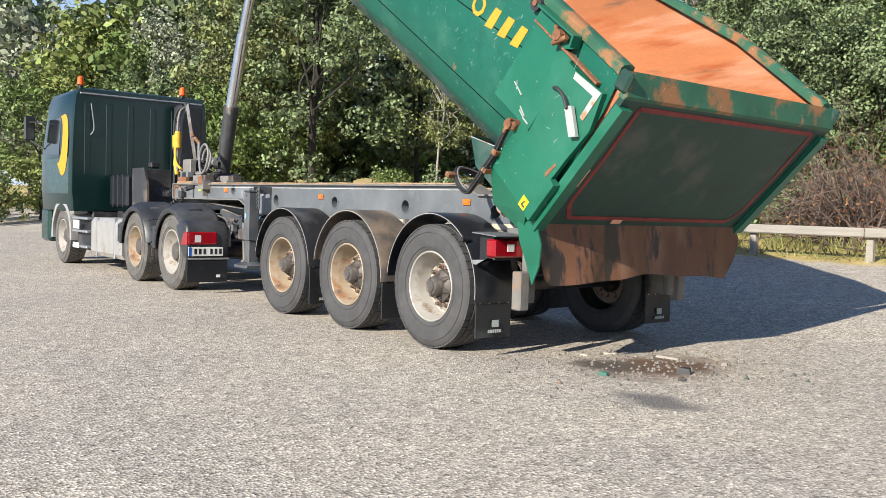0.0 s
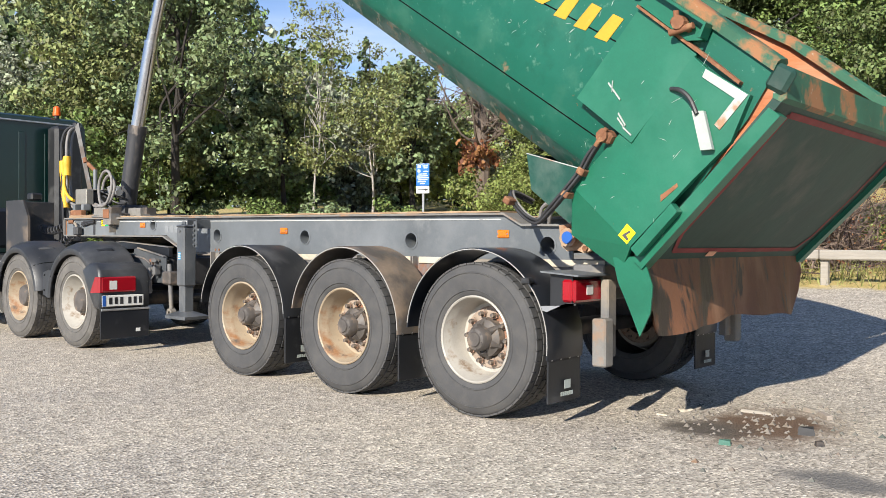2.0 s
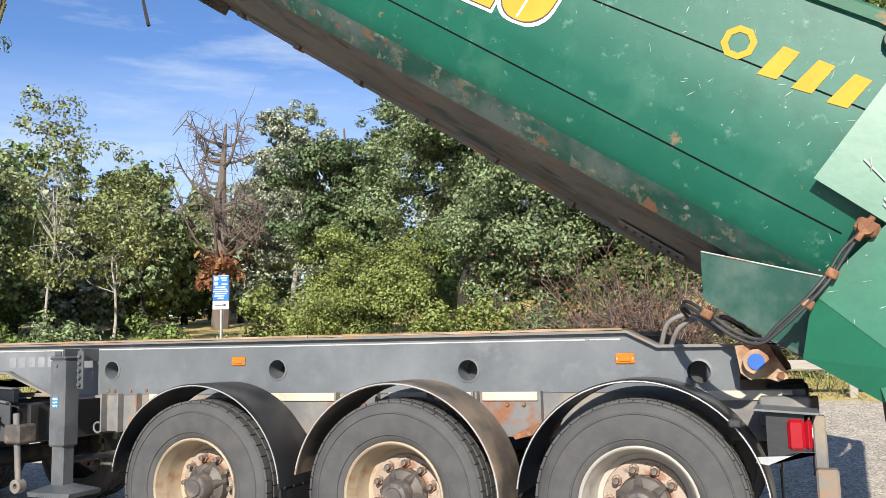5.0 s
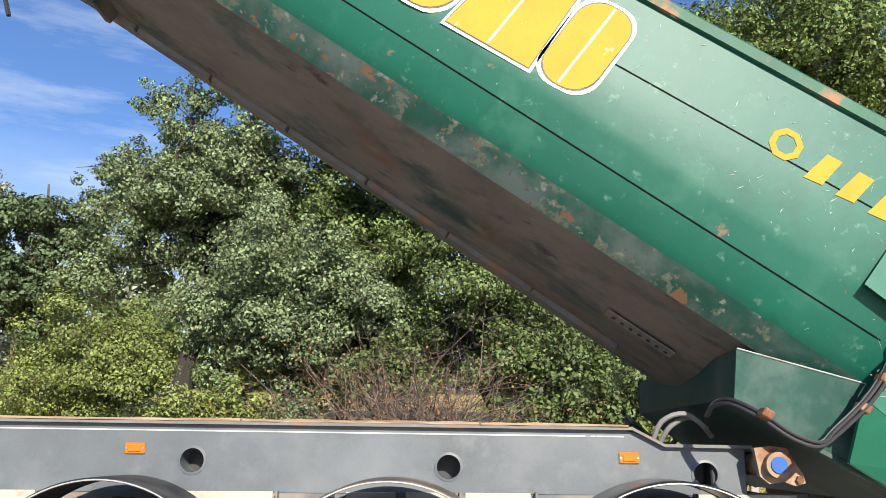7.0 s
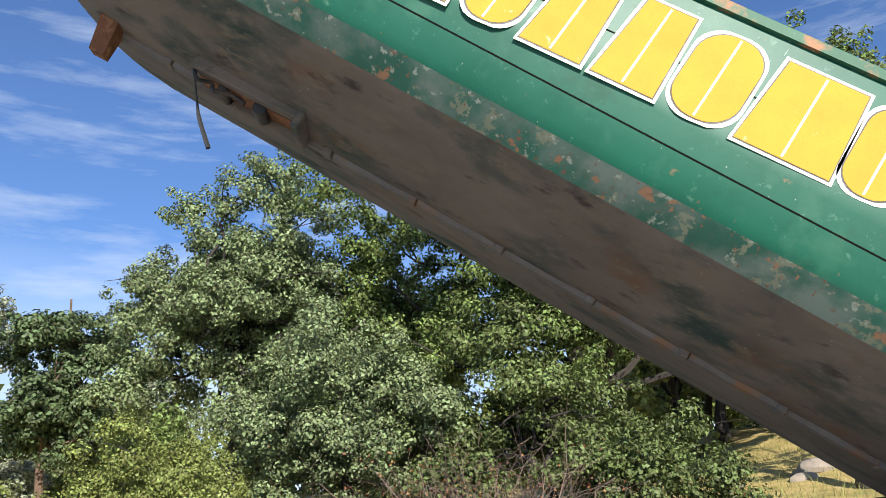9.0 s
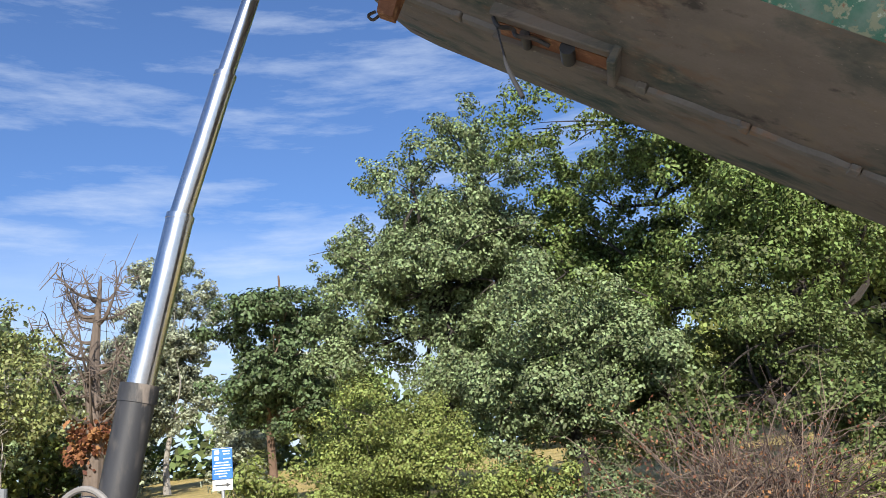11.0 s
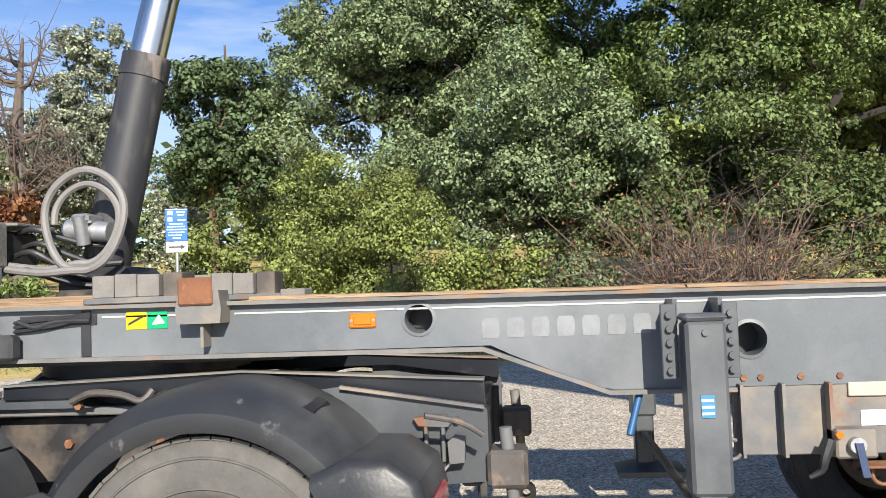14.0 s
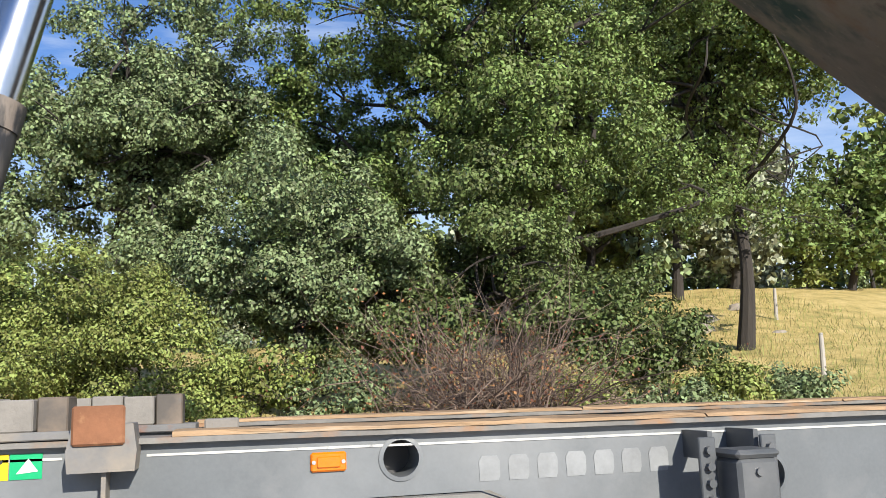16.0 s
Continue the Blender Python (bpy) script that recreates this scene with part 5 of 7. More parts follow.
# ---- lettering on the near side, as plain shapes in its colours ----
def decal(poly, proud, material, parent, label=""):
    return tpart("lettering_shape", Shape().prism([(-u, w) for u, w in poly], -0.04 - proud, -0.0405), material, parent, label, smooth=False)


def grow(poly, d):
    cx = sum(p[0] for p in poly) / len(poly)
    cy = sum(p[1] for p in poly) / len(poly)
    out = []
    for p in poly:
        v = Vector((p[0] - cx, p[1] - cy))
        out.append((p[0] + (d if v.x > 0 else -d), p[1] + (d if v.y > 0 else -d)))
    return out


def rounded(u0, u1, w0, w1, slant, n=6):
    """A rounded, slanted block."""
    pts = []
    r = min(abs(u1 - u0), w1 - w0) * 0.45
    for cx, cy, a0 in ((u1 - r, w1 - r, 0), (u0 + r, w1 - r, 90), (u0 + r, w0 + r, 180), (u1 - r, w0 + r, 270)):
        for k in range(n + 1):
            a = radians(a0 + 90 * k / n)
            x, y = cx + r * math.cos(a), cy + r * math.sin(a)
            pts.append((x - slant * (y - w0), y))
    return pts


sign = tpart("lettering", Shape().prism([(-4.9, 0.985), (-4.895, 0.985), (-4.895, 0.99), (-4.9, 0.99)], -0.041, -0.040), M["white"], label="large worn yellow lettering with white outlines")
blocks = [("round", 1.73, 2.02), ("square", 2.04, 2.52), ("round", 2.56, 2.90), ("square", 2.94, 3.27), ("square", 3.33, 3.66), ("round", 3.72, 4.02), ("square", 4.08, 4.44), ("square", 4.50, 4.84), ("round", 4.9, 5.2)]
for kind_, u0, u1 in blocks:
    w0, w1 = 0.99, 1.50
    sl = 0.10
    poly = rounded(u0, u1, w0, w1, sl) if kind_ == "round" else [(u0, w0), (u1, w0), (u1 - sl * 0.51 - 0.04, w1), (u0 - sl * 0.51 + 0.03, w1)]
    decal(grow(poly, 0.022), 0.003, M["white"], sign)
    decal(grow(poly, 0.006), 0.005, M["dark_metal"], sign)
    decal(poly, 0.007, M["yellow"], sign)
    um = (u0 + u1) / 2
    decal([(um - 0.006, w0 + 0.01), (um + 0.006, w0 + 0.01), (um + 0.006 - sl * 0.5, w1 - 0.01), (um - 0.006 - sl * 0.5, w1 - 0.01)], 0.009, M["white"], sign)
small = [(0.68, 0.86), (0.50, 0.66), (0.33, 0.50), (0.16, 0.31)]
ring = [(0.77 + 0.085 * math.cos(radians(22.5 + 45 * k)), 1.305 + 0.085 * math.sin(radians(22.5 + 45 * k))) for k in range(8)]
hole = [(0.77 + 0.052 * math.cos(radians(22.5 + 45 * k)), 1.305 + 0.052 * math.sin(radians(22.5 + 45 * k))) for k in range(8)]
for k in range(8):
    decal([ring[k], ring[(k + 1) % 8], hole[(k + 1) % 8], hole[k]], 0.004, M["yellow"], sign)
for u0, u1 in small[1:]:
    decal([(u0 + 0.03, 1.21), (u0 + 0.125, 1.20), (u0 + 0.075, 1.365), (u0 - 0.005, 1.365)], 0.004, M["yellow"], sign)

# ---- lifting cylinder ----
ram = thing("lifting_cylinder", "telescopic hydraulic cylinder, black barrel and bare steel stages", "hydraulic cylinder", (-6.33, 1.0, 1.44))
pts = [(-6.43, 1.0, 1.50), (-6.205, 1.03, 2.57), (-5.97, 1.08, 3.58), (-5.67, 1.12, 4.5), (-5.36, 1.17, 5.42)]
rads = [0.105, 0.082, 0.068, 0.055]
for k in range(4):
    p0, p1 = Vector(pts[k]), Vector(pts[k + 1])
    st = part("barrel" if k == 0 else "stage", Shape().rod(p0, p1, rads[k], seg=28), M["barrel"] if k == 0 else M["chrome"], ram)
    d = (p1 - p0).normalized()
    part("collar", Shape().rod(p1 - d * (0.03 if k else 0.10), p1 + d * 0.004, rads[k] + (0.006 if k == 0 else 0.003), seg=28), M["barrel"] if k == 0 else M["chrome"], st)
part("cradle", Shape().box(-6.5, -6.16, 0.72, 1.75, 1.37, 1.50, 0.02), M["dark_metal"], ram)
part("rusty_base", Shape().box(-6.95, -6.2, 0.52, 0.62, 1.41, 1.47, 0.008), M["wood"], ram)

# pale scratches in the paint of the near side
rnd = random.Random(21)
sc = Shape()
for k in range(300):
    u, w = rnd.uniform(-0.7, 6.6), rnd.uniform(0.98, 1.62)
    if u < 0:
        w = rnd.uniform(0.35, 1.45)
    a, ln, t = rnd.gauss(0.9, 1.3), rnd.uniform(0.008, 0.06) * (2.2 if u < 0 and rnd.random() < 0.2 else 1), rnd.uniform(0.0012, 0.003)
    dx, dz = math.cos(a) * ln / 2, math.sin(a) * ln / 2
    y = -0.0425 if u > 0.05 else -0.0872
    sc.add([TUB @ Vector((-u - dx, y, w - dz)), TUB @ Vector((-u - dx * 0.2 + t, y, w - dz * 0.2)), TUB @ Vector((-u + dx, y, w + dz)), TUB @ Vector((-u - dx * 0.2 - t, y, w - dz * 0.2 + t))], [(0, 1, 2, 3)])
tagged(part("scratches", sc, M["scratch"], tub, smooth=False), kind="stuff")

# ---- tractor ----
truck = thing("tractor_truck", "dark green three-axle truck tractor coupled under the trailer", "truck", (-8, 0, 0))
CX0, CX1, CY0, CY1 = -12.55, -10.50, -0.02, 2 * YC + 0.02
cab = Shape()
sec = [(CY0 + 0.03, 0.95), (CY0, 1.3), (CY0, 1.95), (CY0 + 0.02, 2.5), (CY0 + 0.05, 3.0), (CY0 + 0.10, 3.08), (CY0 + 0.22, 3.12)]
full = sec + [(2 * YC - y, z) for y, z in reversed(sec)]
rings = []
for x, dz, pin in ((CX0 + 0.02, -0.10, 0.06), (CX0, -0.1, 0.03), (CX0 + 0.25, 0.0, 0.0), (CX1 - 0.06, 0.0, 0.0), (CX1, -0.03, 0.04)):
    rings.append([(x + (0.28 * smoothstep(1.9, 3.1, z) if x < CX0 + 0.3 else 0), YC + (y - YC) * (1 - pin * 0.5), z + (dz if z > 2 else 0)) for y, z in full])
cab.loft(rings, True)
cab_ob = part("cab", cab, M["cab"], truck, "dark green day cab", angle=30)
part("side_panel", Shape().box(CX0 + 0.5, CX1 - 0.1, CY0 - 0.012, CY0 + 0.03, 1.25, 1.90, 0.01), M["cab_side"], cab_ob)
win = Shape().loft([[(x, CY0 - 0.006 + 0.05 * smoothstep(1.9, 3.0, z), z) for x, z in ((CX0 + 0.35, 1.98), (CX1 - 0.75, 1.95), (CX1 - 0.75, 2.62), (CX0 + 0.5, 2.62))],
                    [(x, CY0 - 0.012 + 0.05 * smoothstep(1.9, 3.0, z), z) for x, z in ((CX0 + 0.35, 1.98), (CX1 - 0.75, 1.95), (CX1 - 0.75, 2.62), (CX0 + 0.5, 2.62))]], True)
part("side_window", win, M["glass"], cab_ob)
# painted yellow crescent on the cab side
pts_o, pts_i = [], []
for k in range(15):
    a = radians(-110 + 200 * k / 14)
    pts_o.append((-10.99 + 0.33 * math.cos(a), 2.12 + 0.55 * math.sin(a)))
    pts_i.append((-11.28 + 0.24 * math.cos(a), 2.22 + 0.42 * math.sin(a)))
cres = Shape()
for k in range(14):
    q = [pts_o[k], pts_o[k + 1], pts_i[k + 1], pts_i[k]]
    cres.add([(x, CY0 - 0.017 + 0.05 * smoothstep(1.9, 3.0, z), z) for x, z in q], [(0, 1, 2, 3)])
part("emblem", cres, M["yellow"], cab_ob, "large yellow crescent emblem")
for y in (0.25, 0.62, 1.0, 1.4, 1.8, 2.2):
    part("wall_rib", Shape().box(CX1 - 0.01, CX1 + 0.008, y - 0.05, y + 0.05, 1.6, 2.85, 0.006), M["cab"], cab_ob)
part("roof_rail", Shape().box(CX1 - 0.03, CX1 + 0.03, 0.12, 2 * YC - 0.12, 3.0, 3.03, 0.008), M["zinc"], cab_ob)
for y in (0.16, 2.0):
    b = part("beacon_base", Shape().rod((CX1 - 0.12, y, 3.08), (CX1 - 0.12, y, 3.17), 0.04), M["black"], cab_ob)
    part("beacon", Shape().rod((CX1 - 0.12, y, 3.17), (CX1 - 0.12, y, 3.30), 0.062, 0.05, 18).rod((CX1 - 0.12, y, 3.30), (CX1 - 0.12, y, 3.325), 0.05, 0.02, 18), M["orange"], b, "orange rotating beacon")
for y in (0.3, 1.85):
    part("grab_wire", Shape().tube([(CX1 + 0.03, y, 2.85), (CX1 + 0.05, y + 0.03, 2.6), (CX1 + 0.04, y + 0.05, 2.4), (CX1 + 0.02, y, 2.3)], 0.01), M["zinc"], cab_ob)
mir = part("mirror_arm", Shape().rod((CX0 + 0.25, CY0, 2.6), (CX0 - 0.05, CY0 - 0.22, 2.6), 0.015), M["black"], cab_ob)
part("mirror_arm", Shape().rod((CX0 + 0.25, CY0, 2.1), (CX0 - 0.07, CY0 - 0.2, 2.27), 0.015), M["black"], cab_ob)
part("mirror", Shape().box(CX0 - 0.10, CX0 - 0.02, CY0 - 0.30, CY0 - 0.10, 2.25, 2.72, 0.03), M["black"], mir)
# wheel arch, steps, bumper
arch = Shape().lathe([(0.57, 0.0), (0.66, 0.0), (0.66, 0.36), (0.57, 0.36)], -11.17, 0.5, 30, a0=-5, a1=185, closed=True)
part("wheel_arch", arch, M["alu"], truck, "grey wheel arch")
part("arch_panel", Shape().box(-11.0, CX1 - 0.02, 0.02, 0.3, 0.9, 1.26, 0.03), M["alu"], truck)
part("bumper", Shape().box(CX0 - 0.05, CX0 + 0.5, 0.0, 2 * YC, 0.35, 0.98, 0.06), M["cab_side"], truck)
part("underframe", Shape().box(CX0 + 0.1, CX1, 0.35, 2 * YC - 0.35, 0.55, 1.0, 0.03), M["dark_metal"], truck)
for y in (0.83, 2 * YC - 0.83):
    part("frame_rail", Shape().box(-12.2, -4.95, y - 0.04, y + 0.04, 0.70, 0.97, 0.006), M["dark_metal"], truck)
part("rear_cross_beam", Shape().box(-5.06, -4.98, 0.70, 2 * YC - 0.70, 0.68, 0.98, 0.01), M["dark_metal"], truck)
for far in (False, True):
    def place(s):
        return mirror(s) if far else s
    end = part("frame_end_plate", place(Shape().prism([(-5.62, 1.07), (-5.50, 1.085), (-4.96, 1.0), (-4.945, 0.985), (-4.945, 0.72), (-5.30, 0.70), (-5.62, 0.8)], 0.60, 0.612)), M["leg"], truck, "grey frame end plate")
    part("folded_edge", place(Shape().prism([(-5.50, 1.09), (-4.955, 1.004), (-4.955, 0.992), (-5.50, 1.078)], 0.57, 0.60)), M["chassis_dirt"], end)
    brk_ = part("lamp_bracket", place(Shape().prism([(-5.22, 0.965), (-5.10, 0.975), (-5.075, 0.95), (-5.09, 0.93), (-5.20, 0.935)], 0.555, 0.60)), M["chassis_dirt"], end)
    for x in (-5.175, -5.11):
        part("bar", place(Shape().box(x - 0.007, x + 0.007, 0.56, 0.60, 0.80, 0.94, 0.003)), M["chassis_dirt"], brk_)
    for x, z in ((-5.205, 0.945), (-5.095, 0.94), (-5.20, 0.87), (-5.06, 0.95)):
        part("bolt", place(Shape().rod((x, 0.60, z), (x, 0.575, z), 0.014, seg=6)), M["hub"], end)
    part("junction_box", place(Shape().prism([(-5.085, 0.80), (-5.03, 0.805), (-5.025, 0.90), (-5.06, 0.905), (-5.09, 0.88)], 0.52, 0.58)), M["chassis_dirt"], end, "ribbed grey junction box")
    part("wire", place(Shape().tube([(-5.16, 0.57, 0.85), (-5.13, 0.54, 0.83), (-5.11, 0.53, 0.78), (-5.15, 0.53, 0.72)], 0.005, 6)), M["hose_black"], end)
    part("wire", place(Shape().tube([(-5.07, 0.55, 0.81), (-5.11, 0.53, 0.77), (-5.13, 0.53, 0.70), (-5.12, 0.54, 0.62)], 0.005, 6)), M["hose"], end)
    part("pipe", place(Shape().tube([(-5.20, 0.55, 0.86), (-5.165, 0.53, 0.80), (-5.16, 0.53, 0.70), (-5.17, 0.54, 0.60)], 0.024, 8)), M["hose"], end)
    slide = part("slide_plate", place(Shape().prism([(-6.9, 1.06), (-5.9, 1.07), (-5.5, 1.075), (-4.955, 0.995), (-4.955, 1.09), (-5.9, 1.145), (-6.9, 1.11)], 0.64, 0.68)), M["black_gloss"], truck, "black greasy slide plate")
    part("slide_lip", place(Shape().prism([(-6.9, 1.112), (-5.9, 1.147), (-4.955, 1.092), (-4.955, 1.10), (-5.9, 1.155), (-6.9, 1.12)], 0.62, 0.70)), M["chassis_dirt"], slide)
    ped = part("coupling_pedestal", place(Shape().prism([(-7.02, 1.02), (-6.94, 1.05), (-6.84, 1.13), (-6.72, 1.13), (-6.62, 1.05), (-6.54, 1.02)], 0.66, 0.90)), M["leg"], truck)
    for x in (-6.98, -6.58):
        part("pedestal_bolt", place(Shape().rod((x, 0.655, 1.03), (x, 0.63, 1.03), 0.016, seg=6)), M["rust"], ped)
    part("locking_bar", place(Shape().tube([(-6.6, 0.62, 1.05), (-6.5, 0.60, 1.085), (-6.38, 0.60, 1.075), (-6.30, 0.60, 1.05), (-6.26, 0.62, 1.09)], 0.014, 7)), M["hub"], truck)
    part("frame_top", place(Shape().box(-7.3, -5.6, 0.70, 0.86, 0.985, 1.02, 0.005)), M["chassis_dirt"], truck)
part("deck_plate", Shape().box(-8.6, -7.6, 0.75, 2 * YC - 0.75, 0.97, 1.0, 0.004), M["alu"], truck)
fw = Shape().plan([(-6.55 + 0.46 * math.cos(radians(a)), YC + 0.46 * math.sin(radians(a))) for a in range(20, 341, 10)], 1.13, 1.19)
part("fifth_wheel", fw, M["dark_metal"], truck, "greasy black fifth wheel plate")
part("fifth_wheel_stand", Shape().prism([(-6.95, 1.0), (-6.15, 1.0), (-6.35, 1.13), (-6.75, 1.13)], 0.80, 2 * YC - 0.80), M["dark_metal"], truck)
part("trailer_plate", Shape().box(-7.0, -5.7, 0.62, 2 * YC - 0.62, 1.192, 1.212, 0.004), M["dark_metal"], truck)
for k, x in enumerate((-6.7, -6.5, -6.3)):
    part("rusty_bolt", Shape().rod((x, 0.77, 0.86), (x, 0.8, 0.86), 0.02, seg=6), M["rust"], truck)
# wheels
for far in (False, True):
    wheel(truck, -11.17, 0.5, far, d_meshes, 0.02, 10)
    wheel(truck, -7.24, 0.5, far, d_cream, 0.0, 30)
    wheel(truck, -5.82, 0.5, far, d_meshes, 0.0, 50)
for x in (-11.17, -7.24, -5.82):
    part("axle", Shape().rod((x, 0.25, 0.5), (x, 2 * YC - 0.25, 0.5), 0.08, seg=16), M["dark_metal"], truck)


def fender(x, far, a0, a1):
    """A wide rounded plastic fender shell."""
    prof = [(0.512, -0.022), (0.535, -0.034), (0.575, -0.030), (0.612, 0.012), (0.642, 0.085), (0.656, 0.2), (0.656, 0.44), (0.63, 0.47), (0.61, 0.46), (0.605, 0.08), (0.56, 0.0), (0.512, -0.01)]
    s = Shape().lathe(prof, x, 0.5, 34, a0=a0, a1=a1, closed=True)
    f = part("fender", mirror(s) if far else s, M["fender"], truck, "dusty black plastic fender")
    for a in (60, 110):
        ra = radians(a)
        q = Shape().loft([[(x + r * math.cos(radians(a + da)), y, 0.5 + r * math.sin(radians(a + da))) for r, y, da in ((0.636, 0.10, -3), (0.652, 0.30, -3), (0.652, 0.30, 3), (0.636, 0.10, 3))],
                          [(x + r * math.cos(radians(a + da)), y, 0.5 + r * math.sin(radians(a + da))) for r, y, da in ((0.652, 0.12, -1.4), (0.666, 0.28, -1.4), (0.666, 0.28, 1.4), (0.652, 0.12, 1.4))]], True)
        part("latch_ridge", mirror(q) if far else q, M["black"], f)
    sk = Shape().prism([(x - 0.515, 0.62), (x - 0.50, 0.72), (x - 0.44, 0.80), (x - 0.52, 0.835), (x - 0.66, 0.80), (x - 0.66, 0.55), (x - 0.535, 0.52)], -0.03, -0.016)
    part("fender_skirt", mirror(sk) if far else sk, M["fender"], f)
    for px, pz in ((x - 0.63, 0.60), (x - 0.62, 0.77)):
        rv = Shape().rod((px, -0.03, pz), (px, -0.035, pz), 0.011, seg=10)
        part("skirt_rivet", mirror(rv) if far else rv, M["gap"], f)
    for ra in (38, 150):
        sm = Shape().lathe([(0.53, -0.038), (0.60, -0.008), (0.63, 0.05), (0.646, 0.09), (0.66, 0.2), (0.66, 0.42), (0.652, 0.42), (0.645, 0.2), (0.53, -0.02)], x, 0.5, 1, a0=ra, a1=ra + 0.7, closed=True)
        part("panel_joint", mirror(sm) if far else sm, M["gap"], f)
    return f


for far in (False, True):
    def place(s):
        return mirror(s) if far else s
    fender(-7.24, far, 8, 178)
    fender(-5.82, far, -2, 178)
    def rear(s):
        s.v = [Vector((p[0] - 0.155, p[1] - 0.03, p[2])) for p in s.v]
        return place(s)
    panel = part("rear_panel", rear(Shape().loft([[(x, y, z) for x, z in ((-5.20 + s_, 0.62), (-5.10 + s_, 0.46 + s_), (-4.95 - s_ * 0.4, 0.445 + s_), (-4.93 - s_ * 0.4, 0.76), (-4.96 - s_, 0.86 - s_ * 0.5), (-5.06, 0.925 - s_), (-5.18, 0.93 - s_), (-5.30, 0.88 - s_))] for y, s_ in ((-0.035, 0.035), (-0.02, 0.01), (0.0, 0.0), (0.48, 0.0), (0.52, 0.02))], True)), M["fender"], truck)
    part("tail_lamp", rear(Shape().box(-4.945, -4.915, -0.03, 0.36, 0.63, 0.79, 0.02)), M["red"], panel, "red tail lamp")
    part("lamp_side", rear(Shape().prism([(-5.14, 0.62), (-4.92, 0.63), (-4.92, 0.79), (-5.03, 0.79)], -0.038, 0.0)), M["red"], panel)
    part("clear_lens", rear(Shape().box(-4.918, -4.912, 0.06, 0.14, 0.66, 0.75, 0.0)), M["clear_lens"], panel)
    part("flap_bar", rear(Shape().rod((-4.93, -0.02, 0.45), (-4.93, 0.52, 0.45), 0.012)), M["zinc"], panel)
    part("mud_flap", rear(Shape().box(-4.945, -4.93, -0.03, 0.51, 0.15, 0.445, 0.004)), M["black_gloss"], panel)
    part("flap_tag", rear(Shape().box(-4.93, -4.927, 0.36, 0.41, 0.21, 0.245)), M["white"], panel)
    if not far:
        pl = part("number_plate", rear(Shape().box(-4.925, -4.915, -0.02, 0.44, 0.485, 0.60, 0.006)), M["plate"], panel, "white rear plate with dark bars")
        part("blue_band", rear(Shape().box(-4.915, -4.913, -0.018, 0.02, 0.488, 0.597)), M["blue"], pl)
        for k in range(6):
            y = 0.055 + 0.06 * k + (0.03 if k > 2 else 0)
            part("bar", rear(Shape().box(-4.915, -4.913, y, y + 0.034, 0.508, 0.578)), M["black"], pl)
    part("coupling_rod", place(Shape().rod((-4.88, 0.60, 0.92), (-4.84, 0.60, 0.42), 0.025, 0.022)), M["chassis_dirt"], truck)
    part("coupling_eye", place(Shape().lathe([(0.02, -0.03), (0.05, -0.03), (0.05, 0.03), (0.02, 0.03), (0.02, -0.03)], -4.84, 0.40, 20, y=0.60)), M["chassis_dirt"], truck)
    part("socket_box", place(Shape().box(-4.95, -4.80, 0.55, 0.72, 0.70, 0.84, 0.015)), M["hub"], truck)
    part("hinge_lever", place(Shape().tube([(-5.15, 0.36, 1.0), (-5.03, 0.40, 0.97), (-4.95, 0.42, 0.92)], 0.011)), M["hub"], truck)
    tank = part("fuel_tank", place(Shape().loft([[(x, y_, z_) for y_, z_ in ((0.10, 0.25), (0.05, 0.32), (0.05, 0.80), (0.10, 0.87), (0.62, 0.87), (0.66, 0.82), (0.66, 0.3), (0.6, 0.25))] for x in (-9.5, -9.45, -7.98, -7.93)], True)), M["alu"], truck, "dull aluminium fuel tank")
    for x in (-9.2, -8.3):
        part("tank_strap", place(Shape().box(x - 0.03, x + 0.03, 0.042, 0.09, 0.25, 0.87, 0.004)), M["zinc"], tank)
    part("side_box", place(Shape().box(-10.5, -9.55, 0.10, 0.6, 0.3, 0.85, 0.03)), M["black"], truck)
    for z in (0.36, 0.62, 0.84):
        part("step", place(Shape().box(-10.45, -9.6, 0.0, 0.12, z - 0.02, z + 0.02, 0.008)), M["zinc"], truck)
    part("white_plate", place(Shape().box(-10.35, -10.0, -0.012, -0.002, 0.66, 0.80, 0.003)), M["white"], truck)
    part("white_plate", place(Shape().box(-10.35, -10.0, -0.012, -0.002, 0.33, 0.42, 0.003)), M["white"], truck)
part("air_box", Shape().box(-10.2, -9.3, 0.55, 1.0, 1.05, 1.60, 0.04), M["black_gloss"], truck, "black air filter housing")
for x in (-10.0, -9.75, -9.5):
    part("housing_rib", Shape().box(x - 0.015, x + 0.015, 0.54, 1.01, 1.04, 1.61, 0.012), M["black_gloss"], truck)
part("checker_panel", Shape().prism([(-8.62, 1.0), (-7.95, 1.0), (-7.95, 1.45), (-8.1, 1.68), (-8.62, 1.68)], 0.42, 0.45), M["dark_metal"], truck, "dark checker plate panel")
part("checker_panel", Shape().box(-8.62, -8.60, 0.44, 1.05, 1.02, 1.68, 0.006), M["dark_metal"], truck)
part("intake_pipe", Shape().box(-10.42, -10.1, 1.75, 2.2, 1.1, 2.95, 0.05), M["black"], truck)
part("horn_block", Shape().box(-8.3, -8.15, 0.55, 0.7, 1.68, 1.78, 0.02), M["black"], truck)

truck.matrix_basis = pose(-7.71, -0.10, 0)

